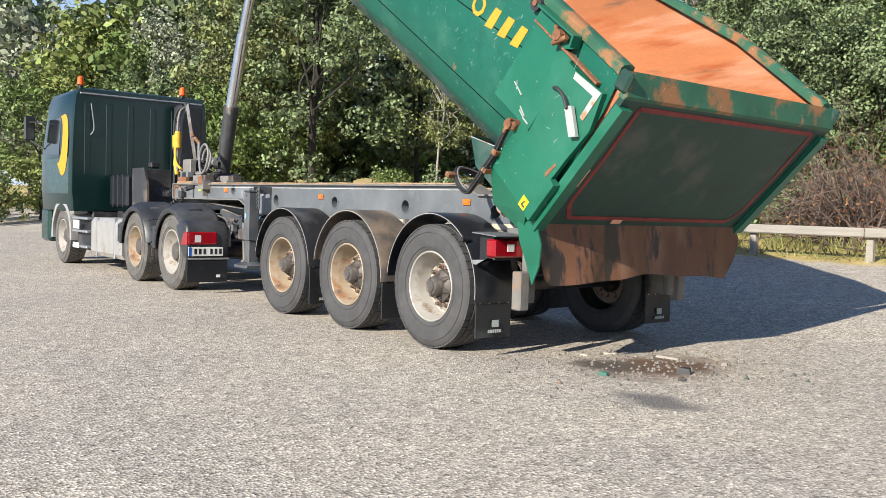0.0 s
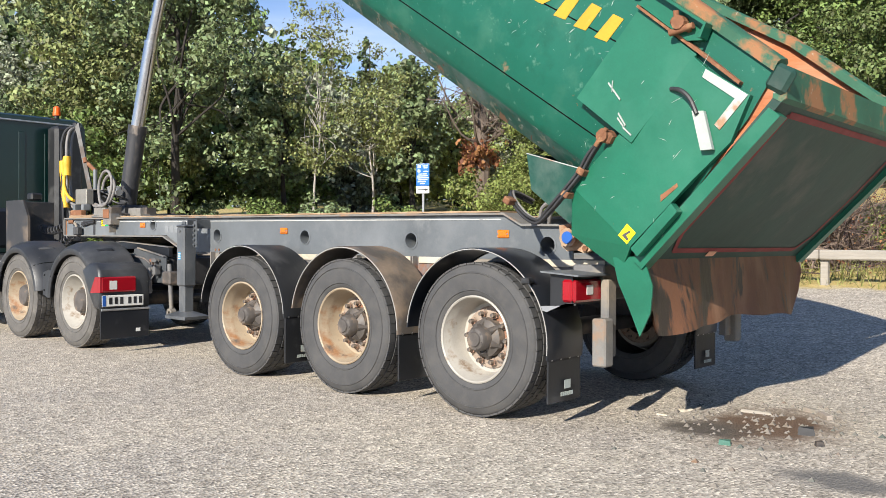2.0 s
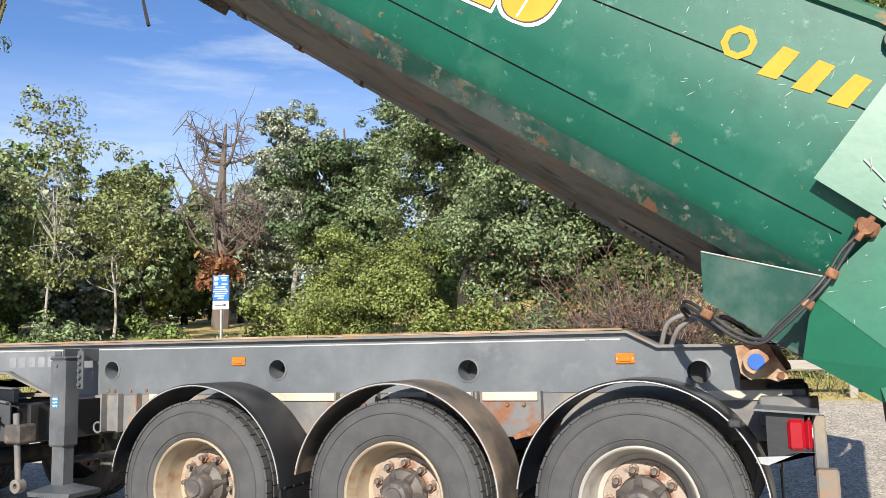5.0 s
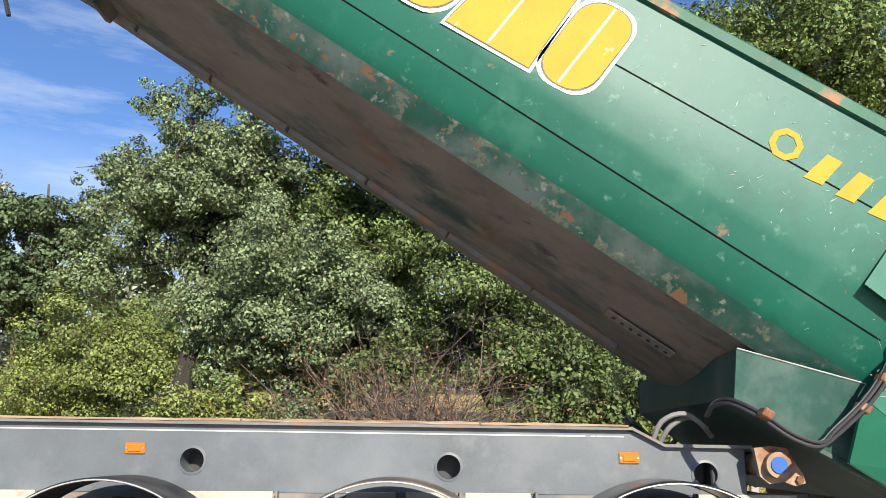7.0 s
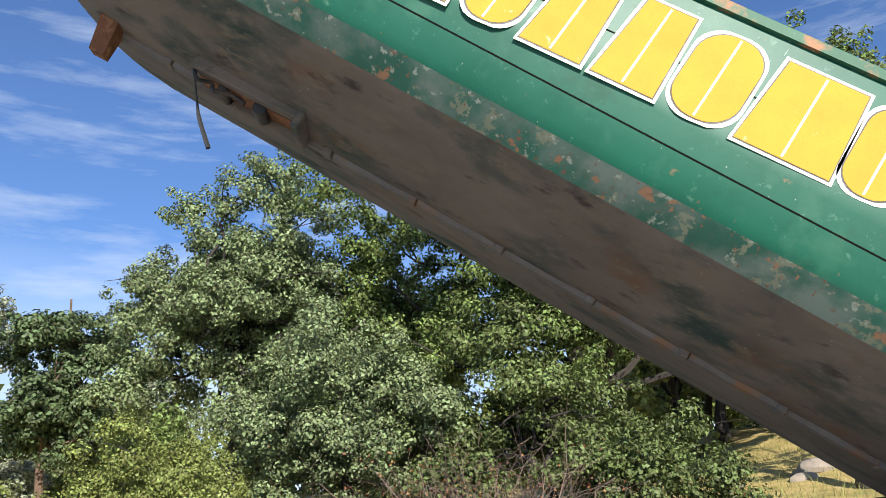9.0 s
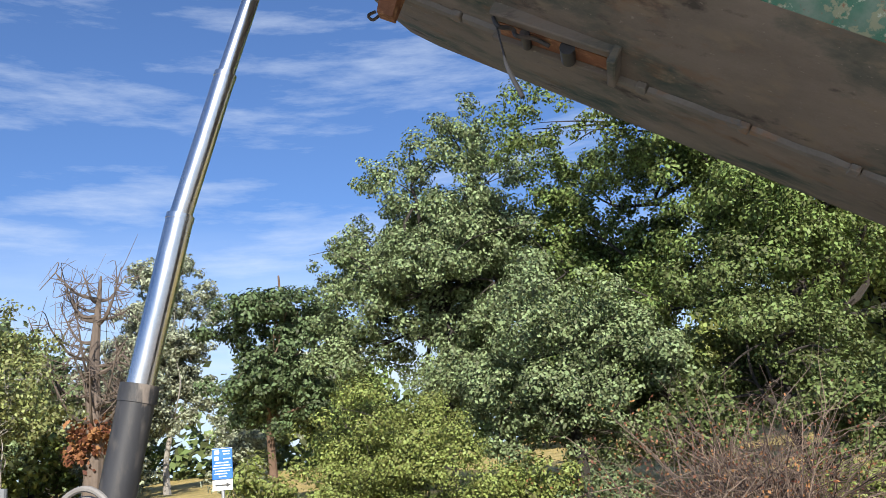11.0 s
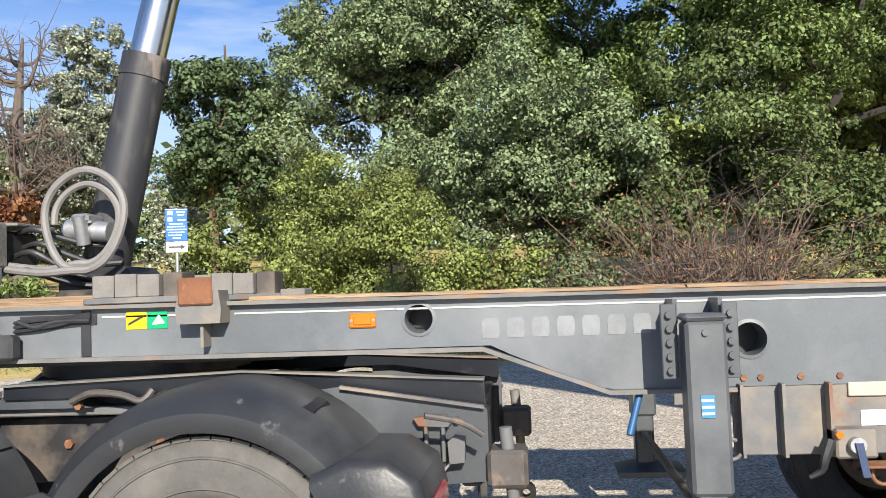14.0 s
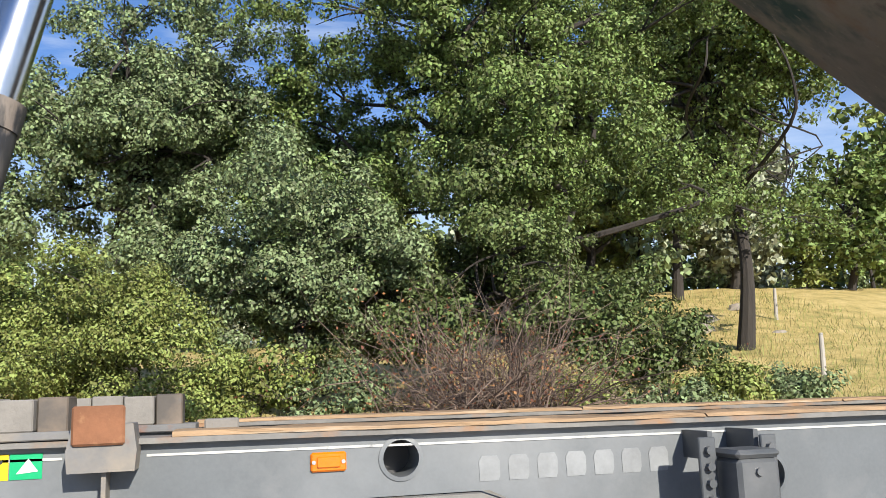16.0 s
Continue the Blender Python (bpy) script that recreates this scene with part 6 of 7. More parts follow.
# hose mast behind the cab, with wrapped hoses
mast = thing("hose_mast", "leaning dark steel mast carrying yellow-wrapped hoses", "hose mast", (-7.02, 0.86, 1.45))
part("mast_arm", Shape().rod((-6.93, 0.86, 1.46), (-7.44, 0.86, 2.68), 0.036, seg=4), M["dark_metal"], mast)
part("mast_head", Shape().box(-7.50, -7.42, 0.82, 0.90, 2.60, 2.70, 0.01), M["dark_metal"], mast)
part("mast_stub", Shape().rod((-6.93, 0.85, 1.46), (-6.93, 0.85, 2.06), 0.026, seg=10), M["chassis"], mast)
part("rusty_stay", Shape().rod((-7.22, 0.88, 2.17), (-7.02, 0.90, 2.05), 0.026), M["rust"], mast)
part("red_knob", Shape().rod((-7.24, 0.86, 2.22), (-7.20, 0.86, 2.16), 0.03), M["rust"], mast)
for k, (dx, dy, m_) in enumerate(((-0.03, 0.0, "hose_black"), (0.02, -0.04, "hose_black"), (0.0, 0.05, "hose"))):
    part("hose", Shape().tube([(-7.44, 0.84 + dy, 2.63), (-7.50 + dx, 0.80 + dy, 2.62), (-7.53 + dx, 0.75 + dy, 2.53), (-7.53 + dx, 0.72 + dy, 2.35), (-7.48 + dx * 0.6, 0.71 + dy, 2.1), (-7.44 + dx * 0.5, 0.70 + dy, 1.8),
                               (-7.40 + dx * 0.5, 0.69 + dy, 1.55), (-7.42 + dx, 0.70 + dy, 1.35), (-7.54 + dx, 0.74 + dy, 1.18), (-7.9, 0.9 + dy, 1.12)], 0.017), M[m_], mast)
for k, (dx, dy, x1, z1) in enumerate(((-0.025, 0.0, -6.98, 1.60), (0.025, -0.03, -7.0, 1.66), (0.0, 0.04, -7.05, 1.55))):
    part("hose", Shape().tube([(-7.44, 0.84 + dy, 2.62), (-7.42 + dx, 0.76 + dy, 2.56), (-7.38 + dx, 0.71 + dy, 2.4), (-7.345 + dx, 0.69 + dy, 2.2), (-7.33 + dx, 0.68 + dy, 2.0), (-7.31 + 2 * dx, 0.67 + dy, 1.86), (-7.22 + dx, 0.65 + dy, 1.71 - 0.05 * k),
                               (-7.10, 0.64 + dy, z1 + 0.02), (x1, 0.64 + dy, z1)], 0.018), M["hose"], mast)
part("yellow_wrap", Shape().tube([(-7.49, 0.70, 2.19), (-7.475, 0.70, 2.04), (-7.45, 0.70, 1.90), (-7.42, 0.69, 1.74), (-7.395, 0.69, 1.58)], [0.050, 0.054, 0.048, 0.050, 0.044], 12), M["yellow_wrap"], mast, "yellow tape wrapping")
part("yellow_wrap", Shape().tube([(-7.345, 0.68, 2.24), (-7.34, 0.675, 2.16), (-7.335, 0.675, 2.08), (-7.33, 0.67, 1.99)], [0.046, 0.055, 0.050, 0.056], 12), M["yellow_wrap"], mast)
part("yellow_hose", Shape().tube([(-7.30, 0.63, 1.99), (-7.27, 0.61, 1.88), (-7.20, 0.60, 1.77), (-7.10, 0.60, 1.70), (-6.99, 0.60, 1.66)], 0.019), M["yellow_wrap"], mast, "yellow hose")
for z0, dx in ((1.48, 0.0), (1.26, -0.05)):
    coil = [(-7.95 + 1.0 * k / 60 + dx, 0.62 + 0.045 * math.cos(k * 1.25), z0 - 0.16 + 0.16 * k / 60 - 0.10 * math.sin(math.pi * k / 60) + 0.045 * math.sin(k * 1.25)) for k in range(61)]
    part("coiled_hose", Shape().tube(coil, 0.012, 6), M["hose_black"], mast, "coiled black air hose")
vb = thing("valve_cabinet", "checker plate valve cabinet on a rusty bracket", "cabinet", (-6.82, 0.8, 1.44))
part("body", Shape().box(-6.99, -6.70, 0.62, 0.72, 1.605, 1.80, 0.010), M["checker"], vb)
part("lid", Shape().box(-6.99, -6.66, 0.722, 1.02, 1.785, 1.80, 0.004), M["checker"], vb)
# added black box stands in for the shaded inside of the open cabinet
part("valve_bank", Shape().box(-6.96, -6.72, 0.722, 0.98, 1.61, 1.77, 0.015), M["hose_black"], vb)
part("bracket", Shape().box(-6.98, -6.70, 0.55, 0.62, 1.42, 1.535, 0.008), M["rust"], vb, "rusty bracket")
for x in (-6.95, -6.73):
    part("foot", Shape().box(x - 0.03, x + 0.03, 0.58, 0.68, 1.53, 1.607, 0.006), M["chassis"], vb)
hs = thing("coiled_hose_ring", "grey hydraulic hoses looped round the cylinder foot", "hose", (-6.4, 0.7, 1.46))
for r, rz, y, c, wob in ((0.18, 0.215, 0.66, (-6.33, 1.79), 0.0), (0.145, 0.175, 0.71, (-6.35, 1.78), 0.5)):
    loop = [(c[0] + r * (1 + 0.05 * math.sin(radians(3 * a) + wob)) * math.cos(radians(a)), y + 0.03 * math.sin(radians(a * 0.7) + wob), c[1] + rz * math.sin(radians(a))) for a in range(-100, 200 if wob == 0.5 else 262, 20)]
    loop = [(-6.72, 0.72 + 0.04 * wob, 1.60 + 0.03 * wob), (-6.52, y, 1.575 + 0.03 * wob)] + loop
    part("hose", Shape().tube(loop, 0.017), M["hose"], hs)
for k, (z0, z1, yy) in enumerate(((1.76, 1.70, 0.80), (1.70, 1.62, 0.84), (1.66, 1.55, 0.78), (1.58, 1.52, 0.74))):
    part("hose", Shape().tube([(-6.70, yy, z0), (-6.60, yy - 0.04, z0 + 0.01), (-6.50, yy, (z0 + z1) / 2), (-6.40, yy + 0.05, z1), (-6.28, yy + 0.08, z1)], 0.013), M["hose_black"], hs)
part("valve", Shape().rod((-6.50, 0.84, 1.77), (-6.30, 0.84, 1.75), 0.048, 0.045).rod((-6.40, 0.80, 1.70), (-6.40, 0.76, 1.82), 0.03).box(-6.44, -6.36, 0.76, 0.9, 1.79, 1.83, 0.01), M["zinc"], hs, "pale metal valve block")
part("hose_block", Shape().box(-6.56, -6.22, 0.84, 1.2, 1.46, 1.60, 0.03), M["hose_black"], hs)

# ---- trees ----
def leaf_mesh(name, centres, normals, sizes, rng, material, aspect=0.62):
    """One mesh of many small pointed leaves, folded along the midrib."""
    k = len(centres)
    n_ = normals + rng.normal(0, 0.45, (k, 3))
    n_ /= np.linalg.norm(n_, axis=1, keepdims=True) + 1e-9
    r = rng.normal(0, 1, (k, 3))
    t = np.cross(n_, r)
    t /= np.linalg.norm(t, axis=1, keepdims=True) + 1e-9
    b = np.cross(n_, t)
    s = sizes[:, None]
    v = np.empty((k, 4, 3))
    v[:, 0] = centres - t * s
    v[:, 1] = centres + b * s * aspect + n_ * s * 0.18
    v[:, 2] = centres + t * s - n_ * s * 0.10
    v[:, 3] = centres - b * s * aspect + n_ * s * 0.18
    me = bpy.data.meshes.new(name)
    me.vertices.add(4 * k), me.loops.add(4 * k), me.polygons.add(k)
    me.vertices.foreach_set("co", v.astype(np.float32).ravel())
    me.loops.foreach_set("vertex_index", np.arange(4 * k, dtype=np.int32))
    me.polygons.foreach_set("loop_start", np.arange(0, 4 * k, 4, dtype=np.int32))
    me.materials.append(material)
    me.update(calc_edges=True)
    return me


def crown_points(rng, lobes, per_area, size):
    """Leaves in uneven clumps over the lobes (centre, radii) of a crown."""
    cs, ns, ss = [], [], []
    for c, r in lobes:
        c, r = np.array(c, float), np.array(r, float)
        clumps = max(7, int(17 * (r[0] * r[1] * r[2]) ** (2 / 3)))
        d = rng.normal(0, 1, (clumps, 3))
        d /= np.linalg.norm(d, axis=1, keepdims=True)
        rad = rng.uniform(0.15, 1.15, (clumps, 1)) ** 0.6
        cc = c + d * r * rad
        for q, dd in zip(cc, d):
            cr = rng.uniform(0.20, 0.46) * min(1.0, 0.45 * r.mean() ** 0.5 + 0.35)
            k = max(6, int(0.58 * per_area * cr * cr))
            e = rng.normal(0, 1, (k, 3))
            e /= np.linalg.norm(e, axis=1, keepdims=True)
            rr = rng.uniform(0.0, 1.0, (k, 1)) ** 0.42 + np.abs(rng.normal(0, 0.10, (k, 1)))
            cs.append(q + e * rr * cr * np.array([1.15, 1.15, 0.85]))
            ns.append(0.9 * e + 0.3 * dd + np.array([0, 0, 0.35]))
            ss.append(1.28 * size * rng.uniform(0.65, 1.3, k))
    return np.vstack(cs), np.vstack(ns), np.concatenate(ss)


def limbs(shape, rng, base, top, r0, lobes, crook=0.25, twigs=3):
    """A tapered trunk with limbs that reach into the lobes."""
    base, top = Vector(base), Vector(top)
    pts = [base + (top - base) * k / 5 + Vector((rng.normal(0, crook * 0.4), rng.normal(0, crook * 0.4), 0)) * (k > 0) for k in range(6)]
    shape.tube(pts, [r0 * (1.25 if k == 0 else 1 - 0.16 * k) for k in range(6)], 9)
    for c, r in lobes:
        k = int(rng.integers(2, 5))
        s = pts[k]
        e = Vector(c)
        m_ = (s + e) / 2 + Vector((rng.normal(0, crook * 1.6), rng.normal(0, crook * 1.6), 0.25))
        q1 = s.lerp(m_, 0.5) + Vector((rng.normal(0, crook), rng.normal(0, crook), rng.normal(0, crook * 0.7)))
        q2 = m_.lerp(e, 0.5) + Vector((rng.normal(0, crook), rng.normal(0, crook), rng.normal(0, crook * 0.7)))
        shape.tube([s, q1, m_, q2, e], [r0 * 0.34, r0 * 0.24, r0 * 0.16, r0 * 0.09, r0 * 0.03], 6)
        for _ in range(twigs):
            f = e + Vector(tuple(rng.normal(0, 0.55, 3) * np.array(r)))
            shape.tube([q2, (q2 + f) / 2 + Vector((rng.normal(0, 0.2), rng.normal(0, 0.2), 0.15)), f], [r0 * 0.09, r0 * 0.055, r0 * 0.02], 4)


def tree(name, label, at, lobes, leaf, size, density, seed, trunk=0.2, bark="bark", top=None, category="tree", crook=0.25, group="", twigs=2):
    """Lobes are given relative to the foot: ((x, y, z), (rx, ry, rz))."""
    rng = np.random.default_rng(seed)
    t = thing(name, label, category, (at[0], at[1], ground_z(*at) - 0.05), group)
    hi = top or max(c[2] for c, r in lobes)
    s = Shape()
    limbs(s, rng, (0, 0, 0), (0.2, 0.1, hi), trunk, lobes, crook, twigs)
    part("trunk", s, M[bark], t, local=True)
    c, n_, z = crown_points(rng, lobes, density, size)
    part("crown", leaf_mesh("crown", c, n_, z, rng, M[leaf]), None, t, local=True)
    return t


def spread(rng, k, centre, radii, r):
    out = []
    for _ in range(k):
        d = rng.normal(0, 1, 3)
        d /= np.linalg.norm(d)
        p = np.array(centre) + d * np.array(radii) * rng.uniform(0.38, 1.0)
        q = r * rng.uniform(0.7, 1.25)
        out.append((tuple(p), (q * 1.15, q * 1.15, q * 0.8)))
    return out


rg = np.random.default_rng(11)
# great oak behind the trailer's middle
tree("oak_tree", "large spreading oak with dark green leaves", (0.9, 17.2), spread(rg, 30, (-0.3, 0.0, 7.6), (6.6, 3.6, 4.6), 1.5), "leaf_oak", 0.040, 2900, 1, 0.36, top=9.0, crook=0.5)
tree("oak_tree", "broad oak with sunlit grey-green leaves", (-8.0, 19.5), spread(rg, 26, (0.2, 0.0, 6.3), (3.0, 2.8, 3.9), 1.3) + [((0.6, -0.5, 9.6), (1.3, 1.3, 1.0)), ((1.4, -0.6, 10.2), (1.2, 1.2, 0.9)), ((-0.8, 0, 9.3), (1.3, 1.2, 0.9)), ((2.3, 0, 9.2), (1.2, 1.2, 1.0))], "leaf_grey", 0.042, 2700, 2, 0.3, top=8.5, crook=0.4)
tree("tree", "bushy deciduous tree with pale leaves", (-4.4, 14.2), spread(rg, 18, (0.0, 0.0, 3.0), (3.0, 1.6, 2.2), 1.05), "leaf_grey", 0.033, 4300, 3, 0.16, top=4.4)
tree("tree", "dark leafy tree in shade", (-0.2, 14.6), spread(rg, 14, (0.0, 0.0, 2.6), (3.4, 1.6, 2.2), 1.0), "leaf_dark", 0.035, 4000, 4, 0.14, top=3.8)
tree("tree", "oak at the pasture's edge", (10.5, 36.0), spread(rg, 26, (0.0, 0.0, 6.6), (3.8, 3.0, 3.8), 1.35), "leaf_oak", 0.08, 560, 5, 0.3, top=6.5, crook=0.4)
tree("willow_bush", "yellow-green bush at the edge of the yard", (-7.3, 11.6), spread(rg, 26, (0.0, 0.0, 2.0), (1.75, 1.2, 1.85), 0.72), "leaf_yellow", 0.0235, 7400, 6, 0.07, top=2.4, category="bush", crook=0.1)
tree("bush", "low yellow-green bush on the verge", (-9.9, 12.4), spread(rg, 10, (0.0, 0.0, 1.0), (1.3, 1.0, 0.9), 0.6), "leaf_yellow", 0.034, 3600, 7, 0.05, top=1.3, category="bush", crook=0.1)
for k, (x, y, h) in enumerate(((1.4, 11.2, 0.55), (2.9, 11.8, 0.6), (4.6, 12.0, 0.5), (0.2, 11.6, 0.5), (-3.9, 11.6, 0.7), (-5.2, 12.2, 0.9))):
    tree("shrub", "low green shrub on the verge", (x, y), spread(rg, 6, (0.0, 0.0, h), (0.75, 0.5, h * 0.7), 0.42), "leaf_yellow" if k % 2 else "leaf_grey", 0.033, 3400, 20 + k, 0.03, top=h, category="bush", crook=0.05, group="verge shrubs")

tree("oak_tree", "dark oak between the larger crowns", (-3.6, 19.5), spread(rg, 18, (0.0, 0.0, 5.2), (2.6, 1.8, 3.4), 1.3), "leaf_oak", 0.045, 2000, 14, 0.22, top=6.5, crook=0.4)
tree("oak_tree", "tall dark oak at the edge of the pasture", (10.0, 22.5), spread(rg, 34, (0.0, 0.0, 10.6), (4.6, 3.4, 5.4), 1.6) + [((1.6, -1.0, 4.6), (1.3, 1.1, 0.6)), ((-1.5, -1.2, 4.4), (1.3, 1.0, 0.6)), ((0.3, -1.4, 3.9), (0.9, 0.8, 0.5)), ((3.0, -0.6, 4.9), (1.2, 1.0, 0.7)), ((2.4, -1.6, 3.7), (0.8, 0.7, 0.4))],
     "leaf_oak", 0.06, 1000, 15, 0.24, top=12.5, crook=0.9)
ro = np.random.default_rng(37)
for k, (x, y, h) in enumerate(((12.5, 45.0, 5.2), (17.5, 46.0, 6.0), (22.5, 44.0, 5.6), (15.0, 54.0, 7.0))):
    tree("oak_tree", "dark oak at the back of the pasture", (x, y), spread(ro, 20, (0.0, 0.0, h), (3.4, 2.8, h * 0.62), 1.5), "leaf_oak", 0.11, 300, 70 + k, 0.26, top=h, crook=0.5, group="oaks behind the pasture")

for k, (x, y, h) in enumerate(((-19.8, 15.4, 1.5), (-23.2, 15.8, 1.8), (-26.0, 14.8, 1.6), (-17.6, 16.8, 1.2))):
    tree("shrub", "green shrub under the birches", (x, y), spread(rg, 9, (0.0, 0.0, h * 0.5), (1.3, 0.9, h * 0.5), 0.55), "leaf_oak" if k % 2 else "leaf_grey", 0.05, 1300, 50 + k, 0.03, top=h * 0.8, category="bush", crook=0.08, group="undergrowth shrubs")

# undergrowth round the great oak's foot
for k, (x, y, h) in enumerate(((2.7, 13.6, 1.5), (1.2, 13.2, 1.7), (-2.2, 12.9, 1.6))):
    tree("shrub", "dense dark shrub in the oak's shade", (x, y), spread(rg, 9, (0.0, 0.0, h * 0.75), (0.9, 0.7, h * 0.6), 0.6), "leaf_dark", 0.04, 2400, 40 + k, 0.04, top=h, category="bush", crook=0.1, group="undergrowth shrubs")

# low undergrowth closes the far edge of the pasture
rng = np.random.default_rng(15)
k = 16000
ux = rng.uniform(-130, 110, k)
uy = 66 + rng.normal(0, 2.0, k)
uz = np.array([ground_z(a, b) for a, b in zip(ux, uy)]) + np.abs(rng.normal(0, 3.2, k))
me = leaf_mesh("undergrowth", np.stack([ux, uy, uz], 1), np.tile(np.array([0, -0.7, 0.5]), (k, 1)), rng.uniform(0.3, 0.6, k), rng, M["leaf_dark"])
tagged(new("undergrowth", me), "dark undergrowth of the wood behind the pasture", "undergrowth", kind="stuff")

# dry brown bush: a fan of bare twigs
dry = thing("dry_bush", "dry brown leafless bush with tangled twigs", "bush", (-1.6, 10.9, ground_z(-1.6, 10.9)))
rng = np.random.default_rng(31)
tw = Shape()
for k in range(220):
    p = Vector((rng.normal(0, 0.55), rng.normal(0, 0.3), 0))
    a, el, ln = rng.uniform(0, 2 * math.pi), rng.uniform(0.3, 1.4), rng.uniform(1.1, 2.9)
    d = Vector((math.cos(a) * math.cos(el) * 1.2, math.sin(a) * math.cos(el) * 0.7, math.sin(el)))
    r = 0.019
    for j in range(4):
        d = (d + Vector(tuple(rng.normal(0, 0.28, 3))) + Vector((0, 0, -0.10 * j))).normalized()
        q = p + d * ln / 4
        tw.rod(p, q, r, r * 0.72, 4, False)
        for _ in range(2):
            e = (d + Vector(tuple(rng.normal(0, 0.7, 3)))).normalized() * rng.uniform(0.2, 0.7)
            tw.rod(q, q + e, r * 0.5, 0.003, 3, False)
            tw.rod(q + e * 0.5, q + e * 0.5 + Vector(tuple(rng.normal(0, 0.18, 3))), r * 0.35, 0.002, 3, False)
        p, r = q, r * 0.72
tp = tagged(part("twig", tw, M["twig"], dry, local=True), kind="stuff")
c = rng.normal(0, 1, (2600, 3)) * np.array([1.3, 0.7, 0.55]) + np.array([-0.4, -0.2, 0.85])
part("dry_leaves", leaf_mesh("dry_leaves", c, rng.normal(0, 1, (2600, 3)), rng.uniform(0.015, 0.035, 2600), rng, M["leaf_dry"]), None, dry, local=True)

# pine with flat needle plates
tree("pine_tree", "pine with reddish trunk and layered needles", (-13.6, 21.5), [(c, (1.15, 1.1, 0.42)) for c, r in spread(rg, 30, (0, 0, 4.9), (1.5, 1.4, 3.2), 1.0)], "leaf_pine", 0.055, 2600, 8, 0.15, "bark_pine", top=7.4, twigs=1)
# poplar, birch, dead oak far behind
tree("aspen_tree", "tall pale grey-green aspen", (-29.0, 43.5), spread(rg, 36, (0, 0, 8.2), (3.0, 2.4, 6.6), 1.35), "leaf_aspen", 0.075, 1200, 9, 0.2, "bark_birch", top=9.0)
tree("birch_tree", "thin birch with white trunk and sparse yellowing leaves", (-21.5, 16.6), spread(rg, 20, (0, 0, 5.4), (1.7, 1.5, 3.8), 0.75), "leaf_birch", 0.05, 640, 10, 0.055, "bark_birch", top=6.6)
tree("birch_tree", "thin birch with white trunk and sparse yellowing leaves", (-21.5, 19.5), spread(rg, 18, (0, 0, 4.6), (2.0, 1.8, 3.4), 0.85), "leaf_birch", 0.055, 620, 12, 0.06, "bark_birch", top=5.6)
dead = thing("dead_oak", "dead bare oak with red-brown leaves below", "tree", (-27.8, 34.2, ground_z(-27.8, 34.2)))
s = Shape()
rng = np.random.default_rng(41)
s.tube([(0, 0, 0), (0.15, 0, 3), (-0.1, 0.1, 6), (0.1, 0, 8.5), (0.3, 0, 11.2)], [0.5, 0.42, 0.34, 0.2, 0.05], 9)
for k in range(30):
    z = rng.uniform(3.5, 10.2)
    a = rng.uniform(0, 2 * math.pi)
    ln = rng.uniform(1.6, 3.4) * (1.2 - 0.06 * z)
    p1 = Vector((0.05, 0, z))
    p2 = p1 + Vector((math.cos(a), math.sin(a), 0.25)) * ln * 0.5
    p3 = p1 + Vector((math.cos(a), math.sin(a), 0.7 + rng.normal(0, 0.3))) * ln
    s.tube([p1, p2, p3], [0.11, 0.07, 0.02], 5)
    for _ in range(9):
        e = p2.lerp(p3, rng.uniform(0.1, 1)) 
        s.tube([e, e + Vector(tuple(rng.normal(0, 0.5, 3))), e + Vector(tuple(rng.normal(0, 0.6, 3))) + Vector((0, 0, 0.6))], [0.03, 0.018, 0.007], 4)
part("trunk", s, M["bark_grey"], dead, local=True)
c, n_, z = crown_points(rng, spread(rng, 7, (0, 0, 3.6), (1.2, 1.0, 1.8), 0.8), 260, 0.12)
part("dry_leaves", leaf_mesh("dry_leaves", c, n_, z, rng, M["leaf_dry"]), None, dead, local=True)

# stand of trees beyond the cab, and the wood behind the pasture
protos = []
for k, (leaf, hgt, wid) in enumerate((("leaf_grey", 13.0, 4.0), ("leaf_birch", 12.0, 3.8), ("leaf_grey", 14.5, 3.9), ("leaf_aspen", 14.0, 3.4))):
    rr = np.random.default_rng(60 + k)
    protos.append(tree("tree", "leafy deciduous tree at the wood's edge", (-25.8 - 5.2 * k, 13.4 + 0.7 * k), spread(rr, 24, (0, 0, hgt * 0.52), (wid, wid * 0.9, hgt * 0.44), 1.35), leaf, 0.08, 520, 70 + k, 0.2, "bark", top=hgt * 0.8, group="trees at the wood's edge"))
rr = np.random.default_rng(90)
spots_ = [(-50, 16, 1.1), (-56, 14, 1.2), (-62, 17, 1.3), (-70, 14, 1.4), (-80, 12, 1.5), (-42, 20, 1.15), (-48, 21, 1.2), (-58, 22, 1.3), (-92, 9, 1.5), (-75, 20, 1.5), (-88, 17, 1.6), (-17.0, 27, 0.42), (-14.0, 30, 0.55), (-16, 36, 0.6), (-31, 32, 0.85), (-34, 30, 0.9), (-36.5, 27, 0.9), (15, 40, 0.9), (19.5, 38, 1.0), (-40, 29, 1.25), (-44, 25, 1.2), (-35, 35, 1.05), (-50, 28, 1.35), (-32, 42, 0.85), (-46, 37, 1.25), (-38, 44, 1.0), (-30, 22, 0.75)]
spots_ = [(x, y, sc * (1.28 if x < -40 else 1.0)) for x, y, sc in spots_]
for k in range(30):
    spots_.append((-75 + 4.3 * k + rr.uniform(-1.5, 1.5), 52 + rr.uniform(-4, 10), rr.uniform(0.7, 1.0)))
for k in range(7):
    spots_.append((9 + 4.6 * k + rr.uniform(-1, 1), 33 + rr.uniform(-2, 6) + 0.8 * k, rr.uniform(0.85, 1.2)))
far_kinds = {}


